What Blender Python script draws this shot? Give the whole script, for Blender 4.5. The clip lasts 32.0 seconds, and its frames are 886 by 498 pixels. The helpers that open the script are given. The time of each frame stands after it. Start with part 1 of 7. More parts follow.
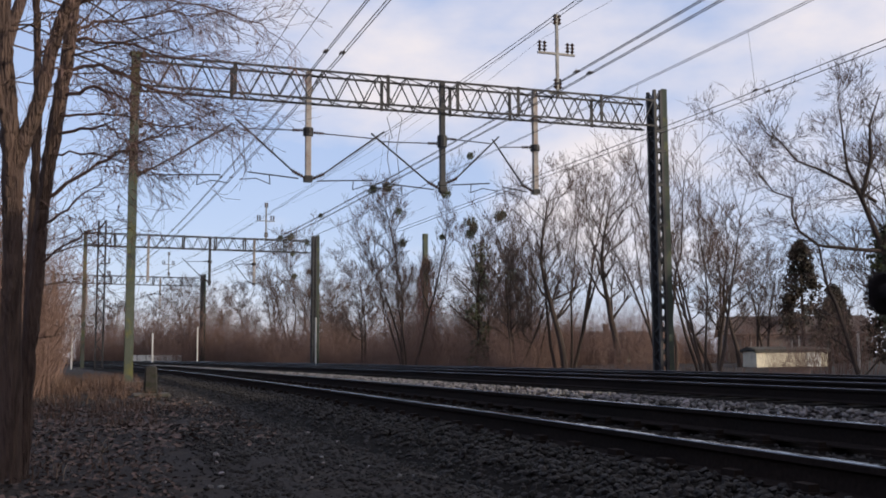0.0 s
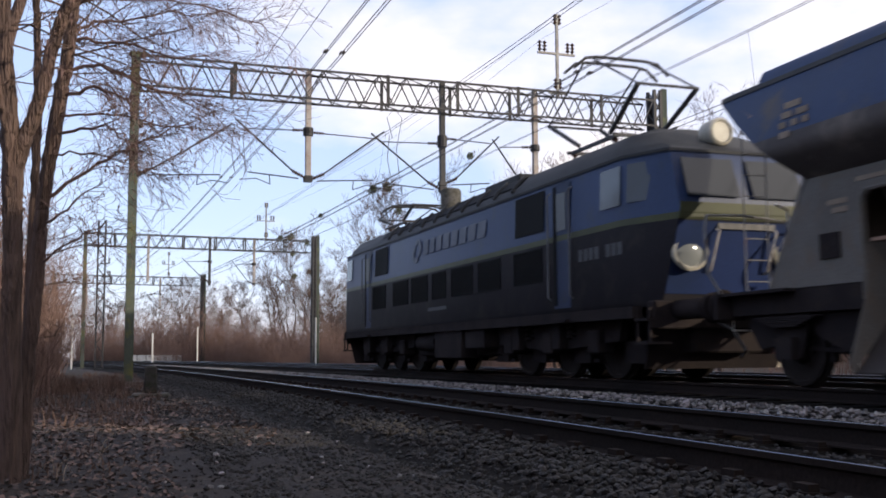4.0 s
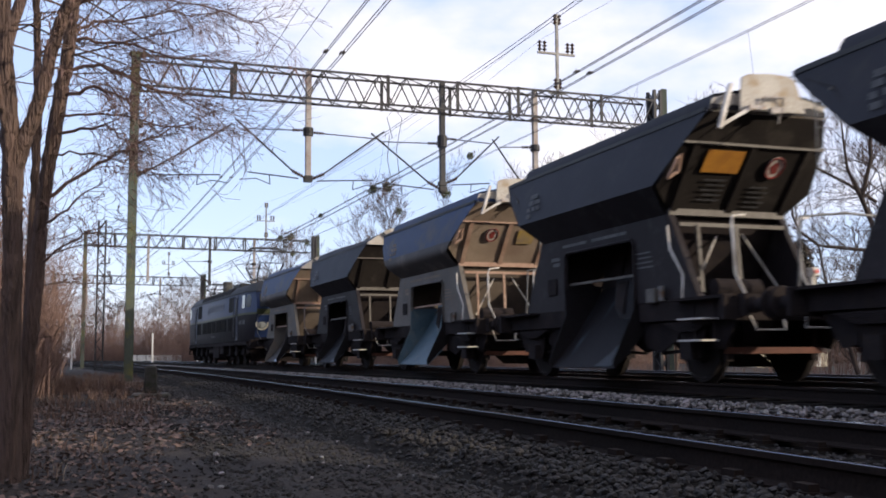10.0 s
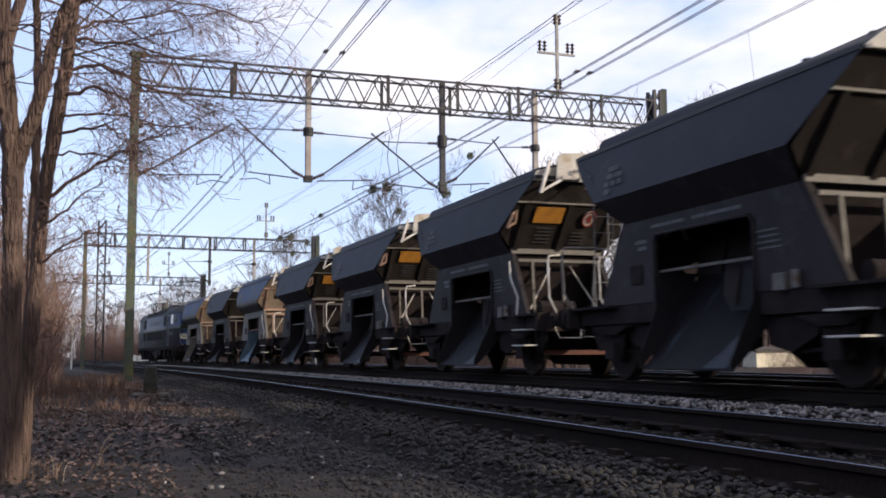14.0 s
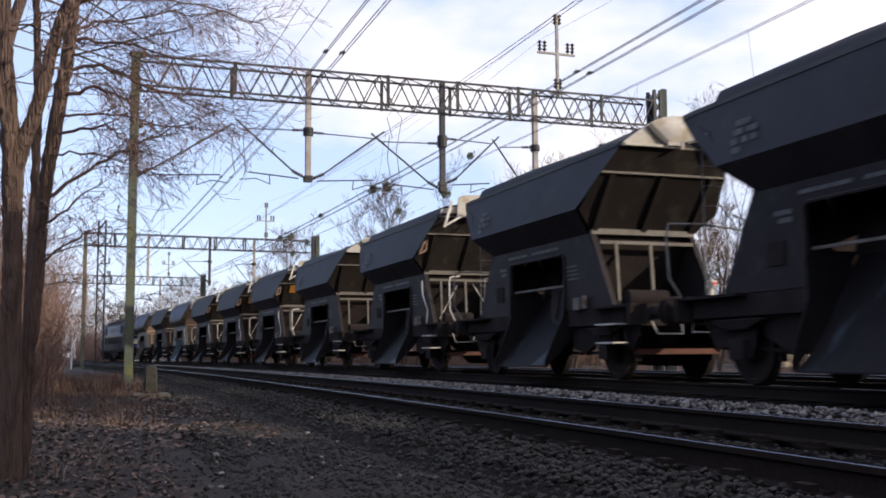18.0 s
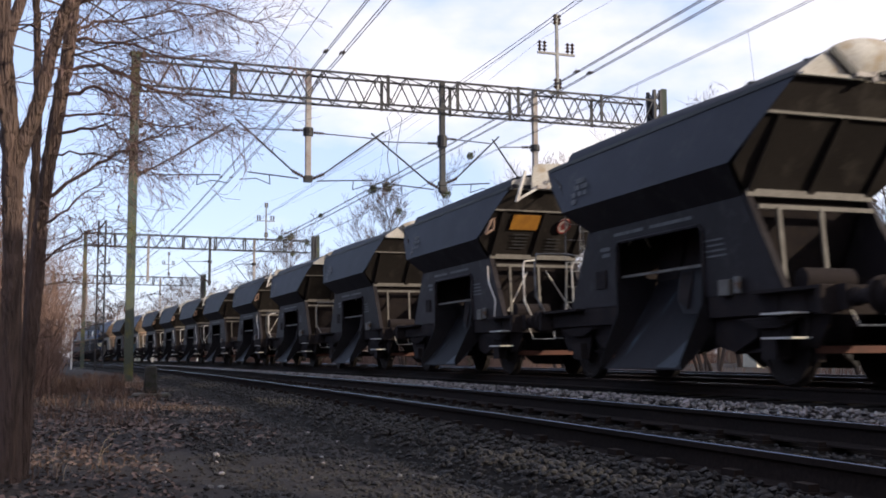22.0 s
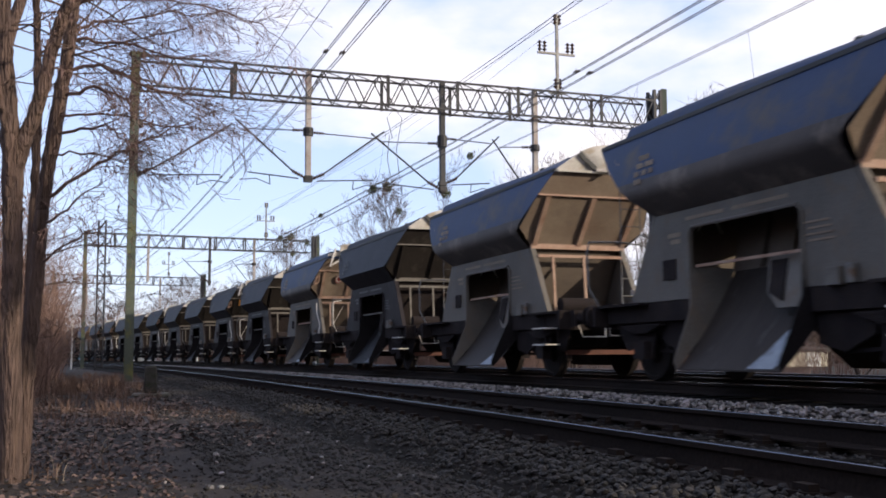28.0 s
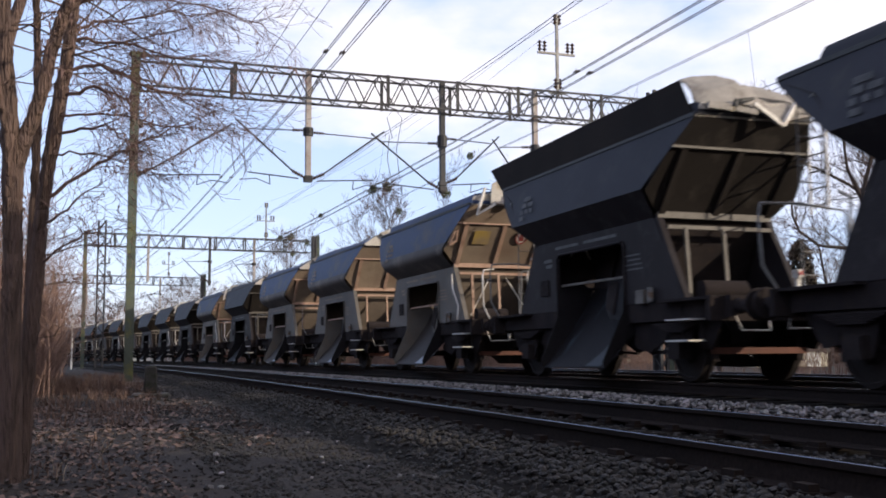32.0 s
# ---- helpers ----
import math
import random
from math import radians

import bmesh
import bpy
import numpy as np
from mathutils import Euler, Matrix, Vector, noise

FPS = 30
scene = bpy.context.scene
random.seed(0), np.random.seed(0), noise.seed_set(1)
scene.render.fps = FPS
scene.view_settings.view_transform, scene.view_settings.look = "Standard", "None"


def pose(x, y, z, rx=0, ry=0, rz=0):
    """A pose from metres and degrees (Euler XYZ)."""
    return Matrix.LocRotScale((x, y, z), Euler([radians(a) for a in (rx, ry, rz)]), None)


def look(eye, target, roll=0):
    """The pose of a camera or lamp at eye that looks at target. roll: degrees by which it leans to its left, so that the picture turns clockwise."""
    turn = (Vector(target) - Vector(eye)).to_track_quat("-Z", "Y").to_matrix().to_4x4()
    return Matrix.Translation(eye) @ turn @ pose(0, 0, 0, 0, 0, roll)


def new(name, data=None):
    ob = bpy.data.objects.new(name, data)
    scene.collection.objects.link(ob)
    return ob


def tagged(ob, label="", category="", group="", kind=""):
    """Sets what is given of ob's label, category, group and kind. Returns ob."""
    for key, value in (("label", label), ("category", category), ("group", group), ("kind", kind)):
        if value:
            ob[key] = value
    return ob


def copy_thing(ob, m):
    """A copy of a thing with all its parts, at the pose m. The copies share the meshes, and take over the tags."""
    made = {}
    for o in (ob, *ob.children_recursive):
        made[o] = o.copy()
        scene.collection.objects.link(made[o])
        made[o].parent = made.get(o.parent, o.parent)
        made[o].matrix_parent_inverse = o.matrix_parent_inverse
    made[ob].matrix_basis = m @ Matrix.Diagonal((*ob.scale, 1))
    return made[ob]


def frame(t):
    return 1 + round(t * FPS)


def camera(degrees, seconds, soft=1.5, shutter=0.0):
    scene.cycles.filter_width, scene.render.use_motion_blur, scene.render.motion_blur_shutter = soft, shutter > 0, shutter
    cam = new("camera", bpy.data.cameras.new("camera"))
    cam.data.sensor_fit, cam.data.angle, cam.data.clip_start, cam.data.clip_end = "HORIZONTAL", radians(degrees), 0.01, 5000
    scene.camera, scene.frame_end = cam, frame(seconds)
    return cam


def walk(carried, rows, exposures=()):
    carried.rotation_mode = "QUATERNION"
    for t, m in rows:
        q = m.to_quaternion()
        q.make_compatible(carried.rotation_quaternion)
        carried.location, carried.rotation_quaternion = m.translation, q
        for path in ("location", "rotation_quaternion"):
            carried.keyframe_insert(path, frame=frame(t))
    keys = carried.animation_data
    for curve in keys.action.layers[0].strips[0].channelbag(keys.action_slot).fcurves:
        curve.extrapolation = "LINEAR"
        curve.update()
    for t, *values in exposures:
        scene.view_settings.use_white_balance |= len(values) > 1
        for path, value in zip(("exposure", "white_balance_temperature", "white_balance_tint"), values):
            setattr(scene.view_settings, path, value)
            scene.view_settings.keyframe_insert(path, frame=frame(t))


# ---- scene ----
# ---- camera ----
EYE = Vector((0.0, 0.0, 0.408))
YAW, PITCH = 0.3092, 0.1019
cam = camera(46.15, 32.0, soft=1.8, shutter=0.5)
aim = EYE + Vector((math.sin(YAW) * math.cos(PITCH), math.cos(YAW) * math.cos(PITCH), math.sin(PITCH)))
STAND = look(EYE, aim, -0.357)
walk(cam, [(0.0, STAND), (32.0, STAND)], exposures=[(0.0, 0.42), (2.0, 0.48), (3.2, 0.8), (5.0, 0.9), (32.0, 0.92)])

# ---- sky and sun ----
SUN_EL, SUN_AZ = radians(13.5), radians(40.8)
TO_SUN = Vector((math.cos(SUN_AZ) * math.cos(SUN_EL), -math.sin(SUN_AZ) * math.cos(SUN_EL), math.sin(SUN_EL)))
world = bpy.data.worlds.new("sky")
scene.world = world
world.use_nodes = True
wn, wl = world.node_tree.nodes, world.node_tree.links
wn.clear()
w_out = wn.new("ShaderNodeOutputWorld")
w_bg = wn.new("ShaderNodeBackground")
w_sky = wn.new("ShaderNodeTexSky")
w_sky.sky_type, w_sky.sun_disc = "NISHITA", False
w_sky.sun_elevation = SUN_EL
w_sky.sun_rotation = math.atan2(TO_SUN.x, TO_SUN.y)
w_sky.air_density, w_sky.dust_density, w_sky.ozone_density = 1.0, 0.15, 2.0
w_co = wn.new("ShaderNodeTexCoord")
w_map = wn.new("ShaderNodeMapping")
w_map.inputs["Scale"].default_value = (1.0, 1.0, 2.2)
w_map.inputs["Location"].default_value = (0.35, 0.1, 0.0)
w_noise = wn.new("ShaderNodeTexNoise")
w_noise.inputs["Scale"].default_value = 3.1
w_noise.inputs["Detail"].default_value = 7.0
w_noise.inputs["Roughness"].default_value = 0.55
w_ramp = wn.new("ShaderNodeValToRGB")
w_ramp.color_ramp.elements[0].position, w_ramp.color_ramp.elements[1].position = 0.42, 0.66
w_mix = wn.new("ShaderNodeMix")
w_mix.data_type = "RGBA"
w_mix.inputs[7].default_value = (4.35, 4.1, 4.32, 1.0)
wl.new(w_co.outputs["Generated"], w_map.inputs["Vector"])
wl.new(w_map.outputs["Vector"], w_noise.inputs["Vector"])
# the haze thickens towards the sun and overhead
w_dot = wn.new("ShaderNodeVectorMath")
w_dot.operation = "DOT_PRODUCT"
w_dot.inputs[1].default_value = (0.79, -0.62, 0.6)
w_sum = wn.new("ShaderNodeMath")
w_sum.operation = "MULTIPLY_ADD"
w_sum.inputs[1].default_value = 0.3
wl.new(w_co.outputs["Generated"], w_dot.inputs[0])
wl.new(w_dot.outputs["Value"], w_sum.inputs[0])
wl.new(w_noise.outputs["Fac"], w_sum.inputs[2])
# a bank of cloud stands high over the far side of the line
w_bank = wn.new("ShaderNodeVectorMath")
w_bank.operation = "DOT_PRODUCT"
w_bank.inputs[1].default_value = Vector((0.44, 0.82, 0.36)).normalized()
w_near = wn.new("ShaderNodeMapRange")
w_near.inputs["From Min"].default_value, w_near.inputs["From Max"].default_value = 0.93, 1.0
w_near.inputs["To Min"].default_value, w_near.inputs["To Max"].default_value = -0.06, 0.16
w_all = wn.new("ShaderNodeMath")
w_all.operation = "ADD"
wl.new(w_co.outputs["Generated"], w_bank.inputs[0])
wl.new(w_bank.outputs["Value"], w_near.inputs["Value"])
wl.new(w_sum.outputs["Value"], w_all.inputs[0])
wl.new(w_near.outputs["Result"], w_all.inputs[1])
wl.new(w_all.outputs["Value"], w_ramp.inputs["Fac"])
wl.new(w_ramp.outputs["Color"], w_mix.inputs[0])
w_tint = wn.new("ShaderNodeMix")
w_tint.data_type, w_tint.blend_type = "RGBA", "MULTIPLY"
w_tint.inputs[0].default_value = 1.0
w_tint.inputs[7].default_value = (1.18, 1.0, 1.02, 1.0)
wl.new(w_sky.outputs["Color"], w_tint.inputs[6])
w_haze = wn.new("ShaderNodeMix")
w_haze.data_type = "RGBA"
w_haze.inputs[0].default_value = 0.72
w_haze.inputs[7].default_value = (2.3, 2.85, 4.3, 1.0)
wl.new(w_tint.outputs[2], w_haze.inputs[6])
wl.new(w_haze.outputs[2], w_mix.inputs[6])
wl.new(w_mix.outputs[2], w_bg.inputs["Color"])
w_bg.inputs["Strength"].default_value = 0.15
wl.new(w_bg.outputs["Background"], w_out.inputs["Surface"])
sun = new("sun", bpy.data.lights.new("sun", "SUN"))
sun.data.energy, sun.data.angle, sun.data.color = 2.7, radians(0.6), (1.0, 0.86, 0.68)
sun.matrix_basis = look(TO_SUN * 100, (0, 0, 0))

# ---- the line of the railway: arcs about one centre, bending to the left ----
R = 778.0
D1, D2, D3 = 3.938, 9.053, 12.758
TOP1, TOP2, TOP3 = -0.061, 0.0, 0.0


def on_line(s, d, z=0.0):
    a = s / R
    return Vector(((R + d) * math.cos(a) - R, (R + d) * math.sin(a), z))


def line_pose(s, d, z=0.0):
    return Matrix.Translation(on_line(s, d, z)) @ Matrix.Rotation(s / R, 4, "Z")


# ---- mesh helpers ----
class Mesh:
    """Collects corners and faces of one mesh."""

    def __init__(self):
        self.v, self.f = [], []

    def add(self, vs, fs):
        n = len(self.v)
        self.v.extend(tuple(v) for v in vs)
        self.f.extend(tuple(i + n for i in f) for f in fs)
        return self

    def box(self, x0, x1, y0, y1, z0, z1, m=None):
        vs = [Vector((x, y, z)) for x in (x0, x1) for y in (y0, y1) for z in (z0, z1)]
        if m is not None:
            vs = [m @ v for v in vs]
        return self.add(vs, [(0, 1, 3, 2), (4, 6, 7, 5), (0, 4, 5, 1), (2, 3, 7, 6), (0, 2, 6, 4), (1, 5, 7, 3)])

    def bar(self, a, b, w, h=None, up=(0, 0, 1)):
        """A square bar from a to b."""
        a, b, h = Vector(a), Vector(b), h or w
        t = (b - a).normalized()
        side = t.cross(Vector(up))
        if side.length < 1e-4:
            side = t.cross(Vector((1, 0, 0)))
        side.normalize()
        top = side.cross(t)
        vs = [p + side * (w / 2 * i) + top * (h / 2 * j) for p in (a, b) for i, j in ((-1, -1), (1, -1), (1, 1), (-1, 1))]
        return self.add(vs, [(3, 2, 1, 0), (4, 5, 6, 7), (0, 1, 5, 4), (1, 2, 6, 5), (2, 3, 7, 6), (3, 0, 4, 7)])

    def tube(self, pts, r, n=6, cap=True):
        """A round tube along pts; r is one radius or one for each point."""
        pts = [Vector(p) for p in pts]
        rs = r if isinstance(r, (list, tuple)) else [r] * len(pts)
        base, vs, fs = None, [], []
        for i, p in enumerate(pts):
            t = (pts[min(i + 1, len(pts) - 1)] - pts[max(i - 1, 0)]).normalized()
            if base is None:
                base = t.orthogonal().normalized()
            base = (base - t * base.dot(t)).normalized()
            other = t.cross(base)
            vs += [p + (base * math.cos(k * 2 * math.pi / n) + other * math.sin(k * 2 * math.pi / n)) * rs[i] for k in range(n)]
        for i in range(len(pts) - 1):
            for k in range(n):
                a, b = i * n + k, i * n + (k + 1) % n
                fs.append((a, b, b + n, a + n))
        if cap:
            fs += [tuple(range(n - 1, -1, -1)), tuple(range(len(vs) - n, len(vs)))]
        return self.add(vs, fs)

    def cyl(self, a, b, r, n=12):
        return self.tube([a, b], r, n)

    def sweep(self, outline, y0, y1, m=None):
        """A closed outline of (x, z) pushed along y."""
        n = len(outline)
        vs = [Vector((x, y, z)) for y in (y0, y1) for x, z in outline]
        if m is not None:
            vs = [m @ v for v in vs]
        fs = [(i, (i + 1) % n, (i + 1) % n + n, i + n) for i in range(n)]
        return self.add(vs, fs + [tuple(range(n - 1, -1, -1)), tuple(range(n, 2 * n))])

    def slab(self, outline, x0, x1):
        """A closed outline of (y, z) pushed along x."""
        n = len(outline)
        vs = [Vector((x, y, z)) for x in (x0, x1) for y, z in outline]
        fs = [(i, (i + 1) % n, (i + 1) % n + n, i + n) for i in range(n)]
        return self.add(vs, fs + [tuple(range(n - 1, -1, -1)), tuple(range(n, 2 * n))])

    def plate(self, corners, thick):
        """A flat plate with the given corners, thick metres deep behind its face."""
        c = [Vector(p) for p in corners]
        nrm = (c[1] - c[0]).cross(c[2] - c[0]).normalized() * thick
        n = len(c)
        fs = [tuple(range(n)), tuple(range(2 * n - 1, n - 1, -1))]
        fs += [((i + 1) % n, i, i + n, (i + 1) % n + n) for i in range(n)]
        return self.add(c + [p - nrm for p in c], fs)

    def wheel(self, x0, x1, r, n=24, y=0.0, z=0.0):
        """A disc on the x axis."""
        return self.tube([(x0, y, z), (x1, y, z)], r, n)

    def lathe(self, prof, n=24, m=None):
        """A turned body: prof is a list of (x along the axis, radius)."""
        vs, fs = [], []
        for x, r in prof:
            vs += [Vector((x, r * math.cos(k * 2 * math.pi / n), r * math.sin(k * 2 * math.pi / n))) for k in range(n)]
        for i in range(len(prof) - 1):
            for k in range(n):
                a, b = i * n + k, i * n + (k + 1) % n
                fs.append((a, b, b + n, a + n))
        fs += [tuple(range(n - 1, -1, -1)), tuple(range(len(vs) - n, len(vs)))]
        if m is not None:
            vs = [m @ v for v in vs]
        return self.add(vs, fs)

    def data(self, name, material, smooth=True, bevel=0.0):
        me = bpy.data.meshes.new(name)
        me.from_pydata(self.v, [], self.f)
        bm = bmesh.new()
        bm.from_mesh(me)
        bmesh.ops.recalc_face_normals(bm, faces=bm.faces)
        if bevel:
            bmesh.ops.bevel(bm, geom=bm.edges[:], offset=bevel, segments=1, affect="EDGES", profile=0.5)
        bm.to_mesh(me)
        bm.free()
        me.materials.append(material)
        if smooth:
            me.shade_smooth()
            me.set_sharp_from_angle(angle=radians(35))
        return me


def part(name, mesh, material, parent, label="", smooth=True, bevel=0.0):
    ob = new(name, mesh.data(name, material, smooth, bevel))
    ob.parent = parent
    if label:
        ob["label"] = label
    return ob


def thing(name, m, label, category, group="", kind=""):
    ob = new(name)
    ob.empty_display_size = 0.3
    ob.matrix_basis = m
    return tagged(ob, label, category, group, kind)


def solo(name, mesh, material, label, category="", group="", kind="", smooth=True, bevel=0.0):
    return tagged(new(name, mesh.data(name, material, smooth, bevel)), label, category, group, kind)


# ---- materials ----
def paint(name, a, b=None, rough=0.6, metal=0.0, grain=8.0, stain=0.8, bump=0.15, dirt=None, dirt_cover=0.4, spread=0.0, stretch=(1, 1, 1), fine=60.0, spec=0.3):
    """A surface of two tones with stains at one scale, grain at another, and dirt patches."""
    mt = bpy.data.materials.new(name)
    mt.use_nodes = True
    n, l = mt.node_tree.nodes, mt.node_tree.links
    bs = n["Principled BSDF"]
    b = b or tuple(c * 0.7 for c in a)
    co = n.new("ShaderNodeTexCoord")
    mp = n.new("ShaderNodeMapping")
    mp.inputs["Scale"].default_value = stretch
    l.new(co.outputs["Object"], mp.inputs["Vector"])
    big, small = n.new("ShaderNodeTexNoise"), n.new("ShaderNodeTexNoise")
    for t, sc, de in ((big, stain, 5.0), (small, fine, 4.0)):
        t.inputs["Scale"].default_value, t.inputs["Detail"].default_value = sc, de
        l.new(mp.outputs["Vector"], t.inputs["Vector"])
    rp = n.new("ShaderNodeValToRGB")
    rp.color_ramp.elements[0].position, rp.color_ramp.elements[1].position = 0.35, 0.68
    rp.color_ramp.elements[0].color, rp.color_ramp.elements[1].color = (*a, 1), (*b, 1)
    l.new(big.outputs["Fac"], rp.inputs["Fac"])
    last = rp.outputs["Color"]
    gm = n.new("ShaderNodeMix")
    gm.data_type, gm.blend_type = "RGBA", "MULTIPLY"
    gm.inputs[0].default_value = 0.55
    gr = n.new("ShaderNodeValToRGB")
    gr.color_ramp.elements[0].position, gr.color_ramp.elements[1].position = 0.3, 0.7
    gr.color_ramp.elements[0].color = (0.45, 0.45, 0.45, 1)
    gr.color_ramp.elements[1].color = (1.3, 1.3, 1.3, 1)
    l.new(small.outputs["Fac"], gr.inputs["Fac"])
    l.new(last, gm.inputs[6])
    l.new(gr.outputs["Color"], gm.inputs[7])
    last = gm.outputs[2]
    if dirt:
        dn = n.new("ShaderNodeTexNoise")
        dn.inputs["Scale"].default_value, dn.inputs["Detail"].default_value, dn.inputs["Roughness"].default_value = grain, 7.0, 0.65
        l.new(mp.outputs["Vector"], dn.inputs["Vector"])
        dr = n.new("ShaderNodeValToRGB")
        dr.color_ramp.elements[0].position, dr.color_ramp.elements[1].position = 0.62 - 0.3 * dirt_cover, 0.78 - 0.3 * dirt_cover
        l.new(dn.outputs["Fac"], dr.inputs["Fac"])
        dm = n.new("ShaderNodeMix")
        dm.data_type = "RGBA"
        dm.inputs[7].default_value = (*dirt, 1)
        l.new(dr.outputs["Color"], dm.inputs[0])
        l.new(last, dm.inputs[6])
        last = dm.outputs[2]
    if spread:
        oi = n.new("ShaderNodeObjectInfo")
        mr = n.new("ShaderNodeMapRange")
        mr.inputs["To Min"].default_value, mr.inputs["To Max"].default_value = 1 - spread, 1 + spread
        l.new(oi.outputs["Random"], mr.inputs["Value"])
        sm = n.new("ShaderNodeMix")
        sm.data_type, sm.blend_type = "RGBA", "MULTIPLY"
        sm.inputs[0].default_value = 1.0
        l.new(last, sm.inputs[6])
        l.new(mr.outputs["Result"], sm.inputs[7])
        last = sm.outputs[2]
    l.new(last, bs.inputs["Base Color"])
    bs.inputs["Roughness"].default_value, bs.inputs["Metallic"].default_value = rough, metal
    bs.inputs["Specular IOR Level"].default_value = spec
    if bump:
        bp = n.new("ShaderNodeBump")
        bp.inputs["Strength"].default_value, bp.inputs["Distance"].default_value = bump, 0.02
        l.new(small.outputs["Fac"], bp.inputs["Height"])
        l.new(bp.outputs["Normal"], bs.inputs["Normal"])
    return mt


def plain(name, c, rough=0.5, metal=0.0, emit=0.0):
    mt = bpy.data.materials.new(name)
    mt.use_nodes = True
    bs = mt.node_tree.nodes["Principled BSDF"]
    bs.inputs["Base Color"].default_value = (*c, 1)
    bs.inputs["Roughness"].default_value, bs.inputs["Metallic"].default_value = rough, metal
    if emit:
        bs.inputs["Emission Color"].default_value = (*c, 1)
        bs.inputs["Emission Strength"].default_value = emit
    return mt


def stones(name, a, b, rough=0.8):
    """Broken stone, each piece its own tone."""
    mt = bpy.data.materials.new(name)
    mt.use_nodes = True
    n, l = mt.node_tree.nodes, mt.node_tree.links
    bs = n["Principled BSDF"]
    ge = n.new("ShaderNodeNewGeometry")
    rp = n.new("ShaderNodeValToRGB")
    rp.color_ramp.elements[0].color, rp.color_ramp.elements[1].color = (*a, 1), (*b, 1)
    l.new(ge.outputs["Random Per Island"], rp.inputs["Fac"])
    ns = n.new("ShaderNodeTexNoise")
    ns.inputs["Scale"].default_value = 45.0
    ns.inputs["Detail"].default_value = 4.0
    mx = n.new("ShaderNodeMix")
    mx.data_type, mx.blend_type = "RGBA", "MULTIPLY"
    mx.inputs[0].default_value = 0.5
    l.new(rp.outputs["Color"], mx.inputs[6])
    l.new(ns.outputs["Color"], mx.inputs[7])
    l.new(mx.outputs[2], bs.inputs["Base Color"])
    bs.inputs["Roughness"].default_value = rough
    return mt


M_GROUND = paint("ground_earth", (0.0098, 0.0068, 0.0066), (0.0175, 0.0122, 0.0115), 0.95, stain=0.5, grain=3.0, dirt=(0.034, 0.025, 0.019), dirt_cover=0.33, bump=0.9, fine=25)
# Bed and near-track stones: deep shade by the rails is in these near-black tones.
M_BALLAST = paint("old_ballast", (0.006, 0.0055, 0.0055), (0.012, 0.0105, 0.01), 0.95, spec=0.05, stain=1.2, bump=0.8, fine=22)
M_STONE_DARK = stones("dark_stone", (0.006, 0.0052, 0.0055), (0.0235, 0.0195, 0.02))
M_STONE_SHADED = stones("shaded_stone", (0.005, 0.0045, 0.005), (0.021, 0.0175, 0.018))
M_STONE_PALE = stones("granite_stone", (0.045, 0.042, 0.045), (0.31, 0.29, 0.295))
M_RAIL_SIDE = paint("rusty_rail", (0.02, 0.014, 0.012), (0.013, 0.01, 0.009), 0.9, 0.0, spec=0.1, fine=40)
M_RAIL_TOP = paint("polished_rail", (0.28, 0.28, 0.3), (0.21, 0.21, 0.23), 0.12, 1.0, bump=0.0, stretch=(20, 1, 20), fine=30)
M_SLEEPER = paint("tarred_sleeper", (0.007, 0.0065, 0.006), (0.012, 0.0105, 0.01), 0.95, spec=0.05, stain=3.0, spread=0.25, stretch=(1, 4, 1))
M_STEEL_GREY = paint("galvanised_steel", (0.2, 0.2, 0.2), (0.12, 0.12, 0.125), 0.55, 0.5, stain=1.5, dirt=(0.12, 0.07, 0.04), dirt_cover=0.25)
M_TRUSS = paint("weathered_truss", (0.045, 0.045, 0.05), (0.03, 0.03, 0.033), 0.6, 0.3, stain=1.0)
M_MAST_GREEN = paint("lichen_green_mast", (0.085, 0.1, 0.078), (0.06, 0.072, 0.06), 0.75, 0.1, stain=0.9, grain=2.5, dirt=(0.12, 0.12, 0.035), dirt_cover=0.35)
M_MAST_DARK = paint("dark_green_mast", (0.042, 0.056, 0.046), (0.03, 0.04, 0.034), 0.75, 0.1, stain=0.9, grain=2.5, dirt=(0.08, 0.085, 0.04), dirt_cover=0.25)
M_POST_PALE = paint("pale_post", (0.33, 0.31, 0.3), (0.22, 0.19, 0.18), 0.6, 0.1, stain=1.5, dirt=(0.2, 0.1, 0.05), dirt_cover=0.3)
M_WIRE = plain("wire_metal", (0.07, 0.06, 0.055), 0.55, 0.6)
M_INSUL = plain("brown_porcelain", (0.05, 0.028, 0.02), 0.25)
M_CONCRETE = paint("weathered_concrete", (0.1, 0.095, 0.088), (0.065, 0.062, 0.056), 0.9, stain=2.0, dirt=(0.04, 0.04, 0.03), dirt_cover=0.5)
M_BARK = paint("furrowed_bark", (0.09, 0.062, 0.054), (0.16, 0.108, 0.094), 0.95, stain=2.0, bump=1.0, stretch=(7, 7, 0.8), fine=9, dirt=(0.13, 0.088, 0.07), dirt_cover=0.45, grain=4)
for nd in M_BARK.node_tree.nodes:
    if nd.type == "BUMP":
        nd.inputs["Distance"].default_value = 0.07
M_TWIG = paint("twig_bark", (0.12, 0.075, 0.068), (0.17, 0.112, 0.1), 0.9, stain=2.0, bump=0.2)
M_TREE = paint("grey_bark", (0.042, 0.032, 0.028), (0.068, 0.05, 0.042), 0.95, stain=1.0, bump=0.5, stretch=(4, 4, 1), fine=10)
M_TREE_TWIG = paint("far_twig", (0.08, 0.056, 0.048), (0.115, 0.082, 0.068), 0.95, stain=0.7, bump=0.0)
M_IVY = paint("ivy_leaf", (0.055, 0.065, 0.03), (0.075, 0.08, 0.042), 0.5, stain=2.0, bump=0.0)
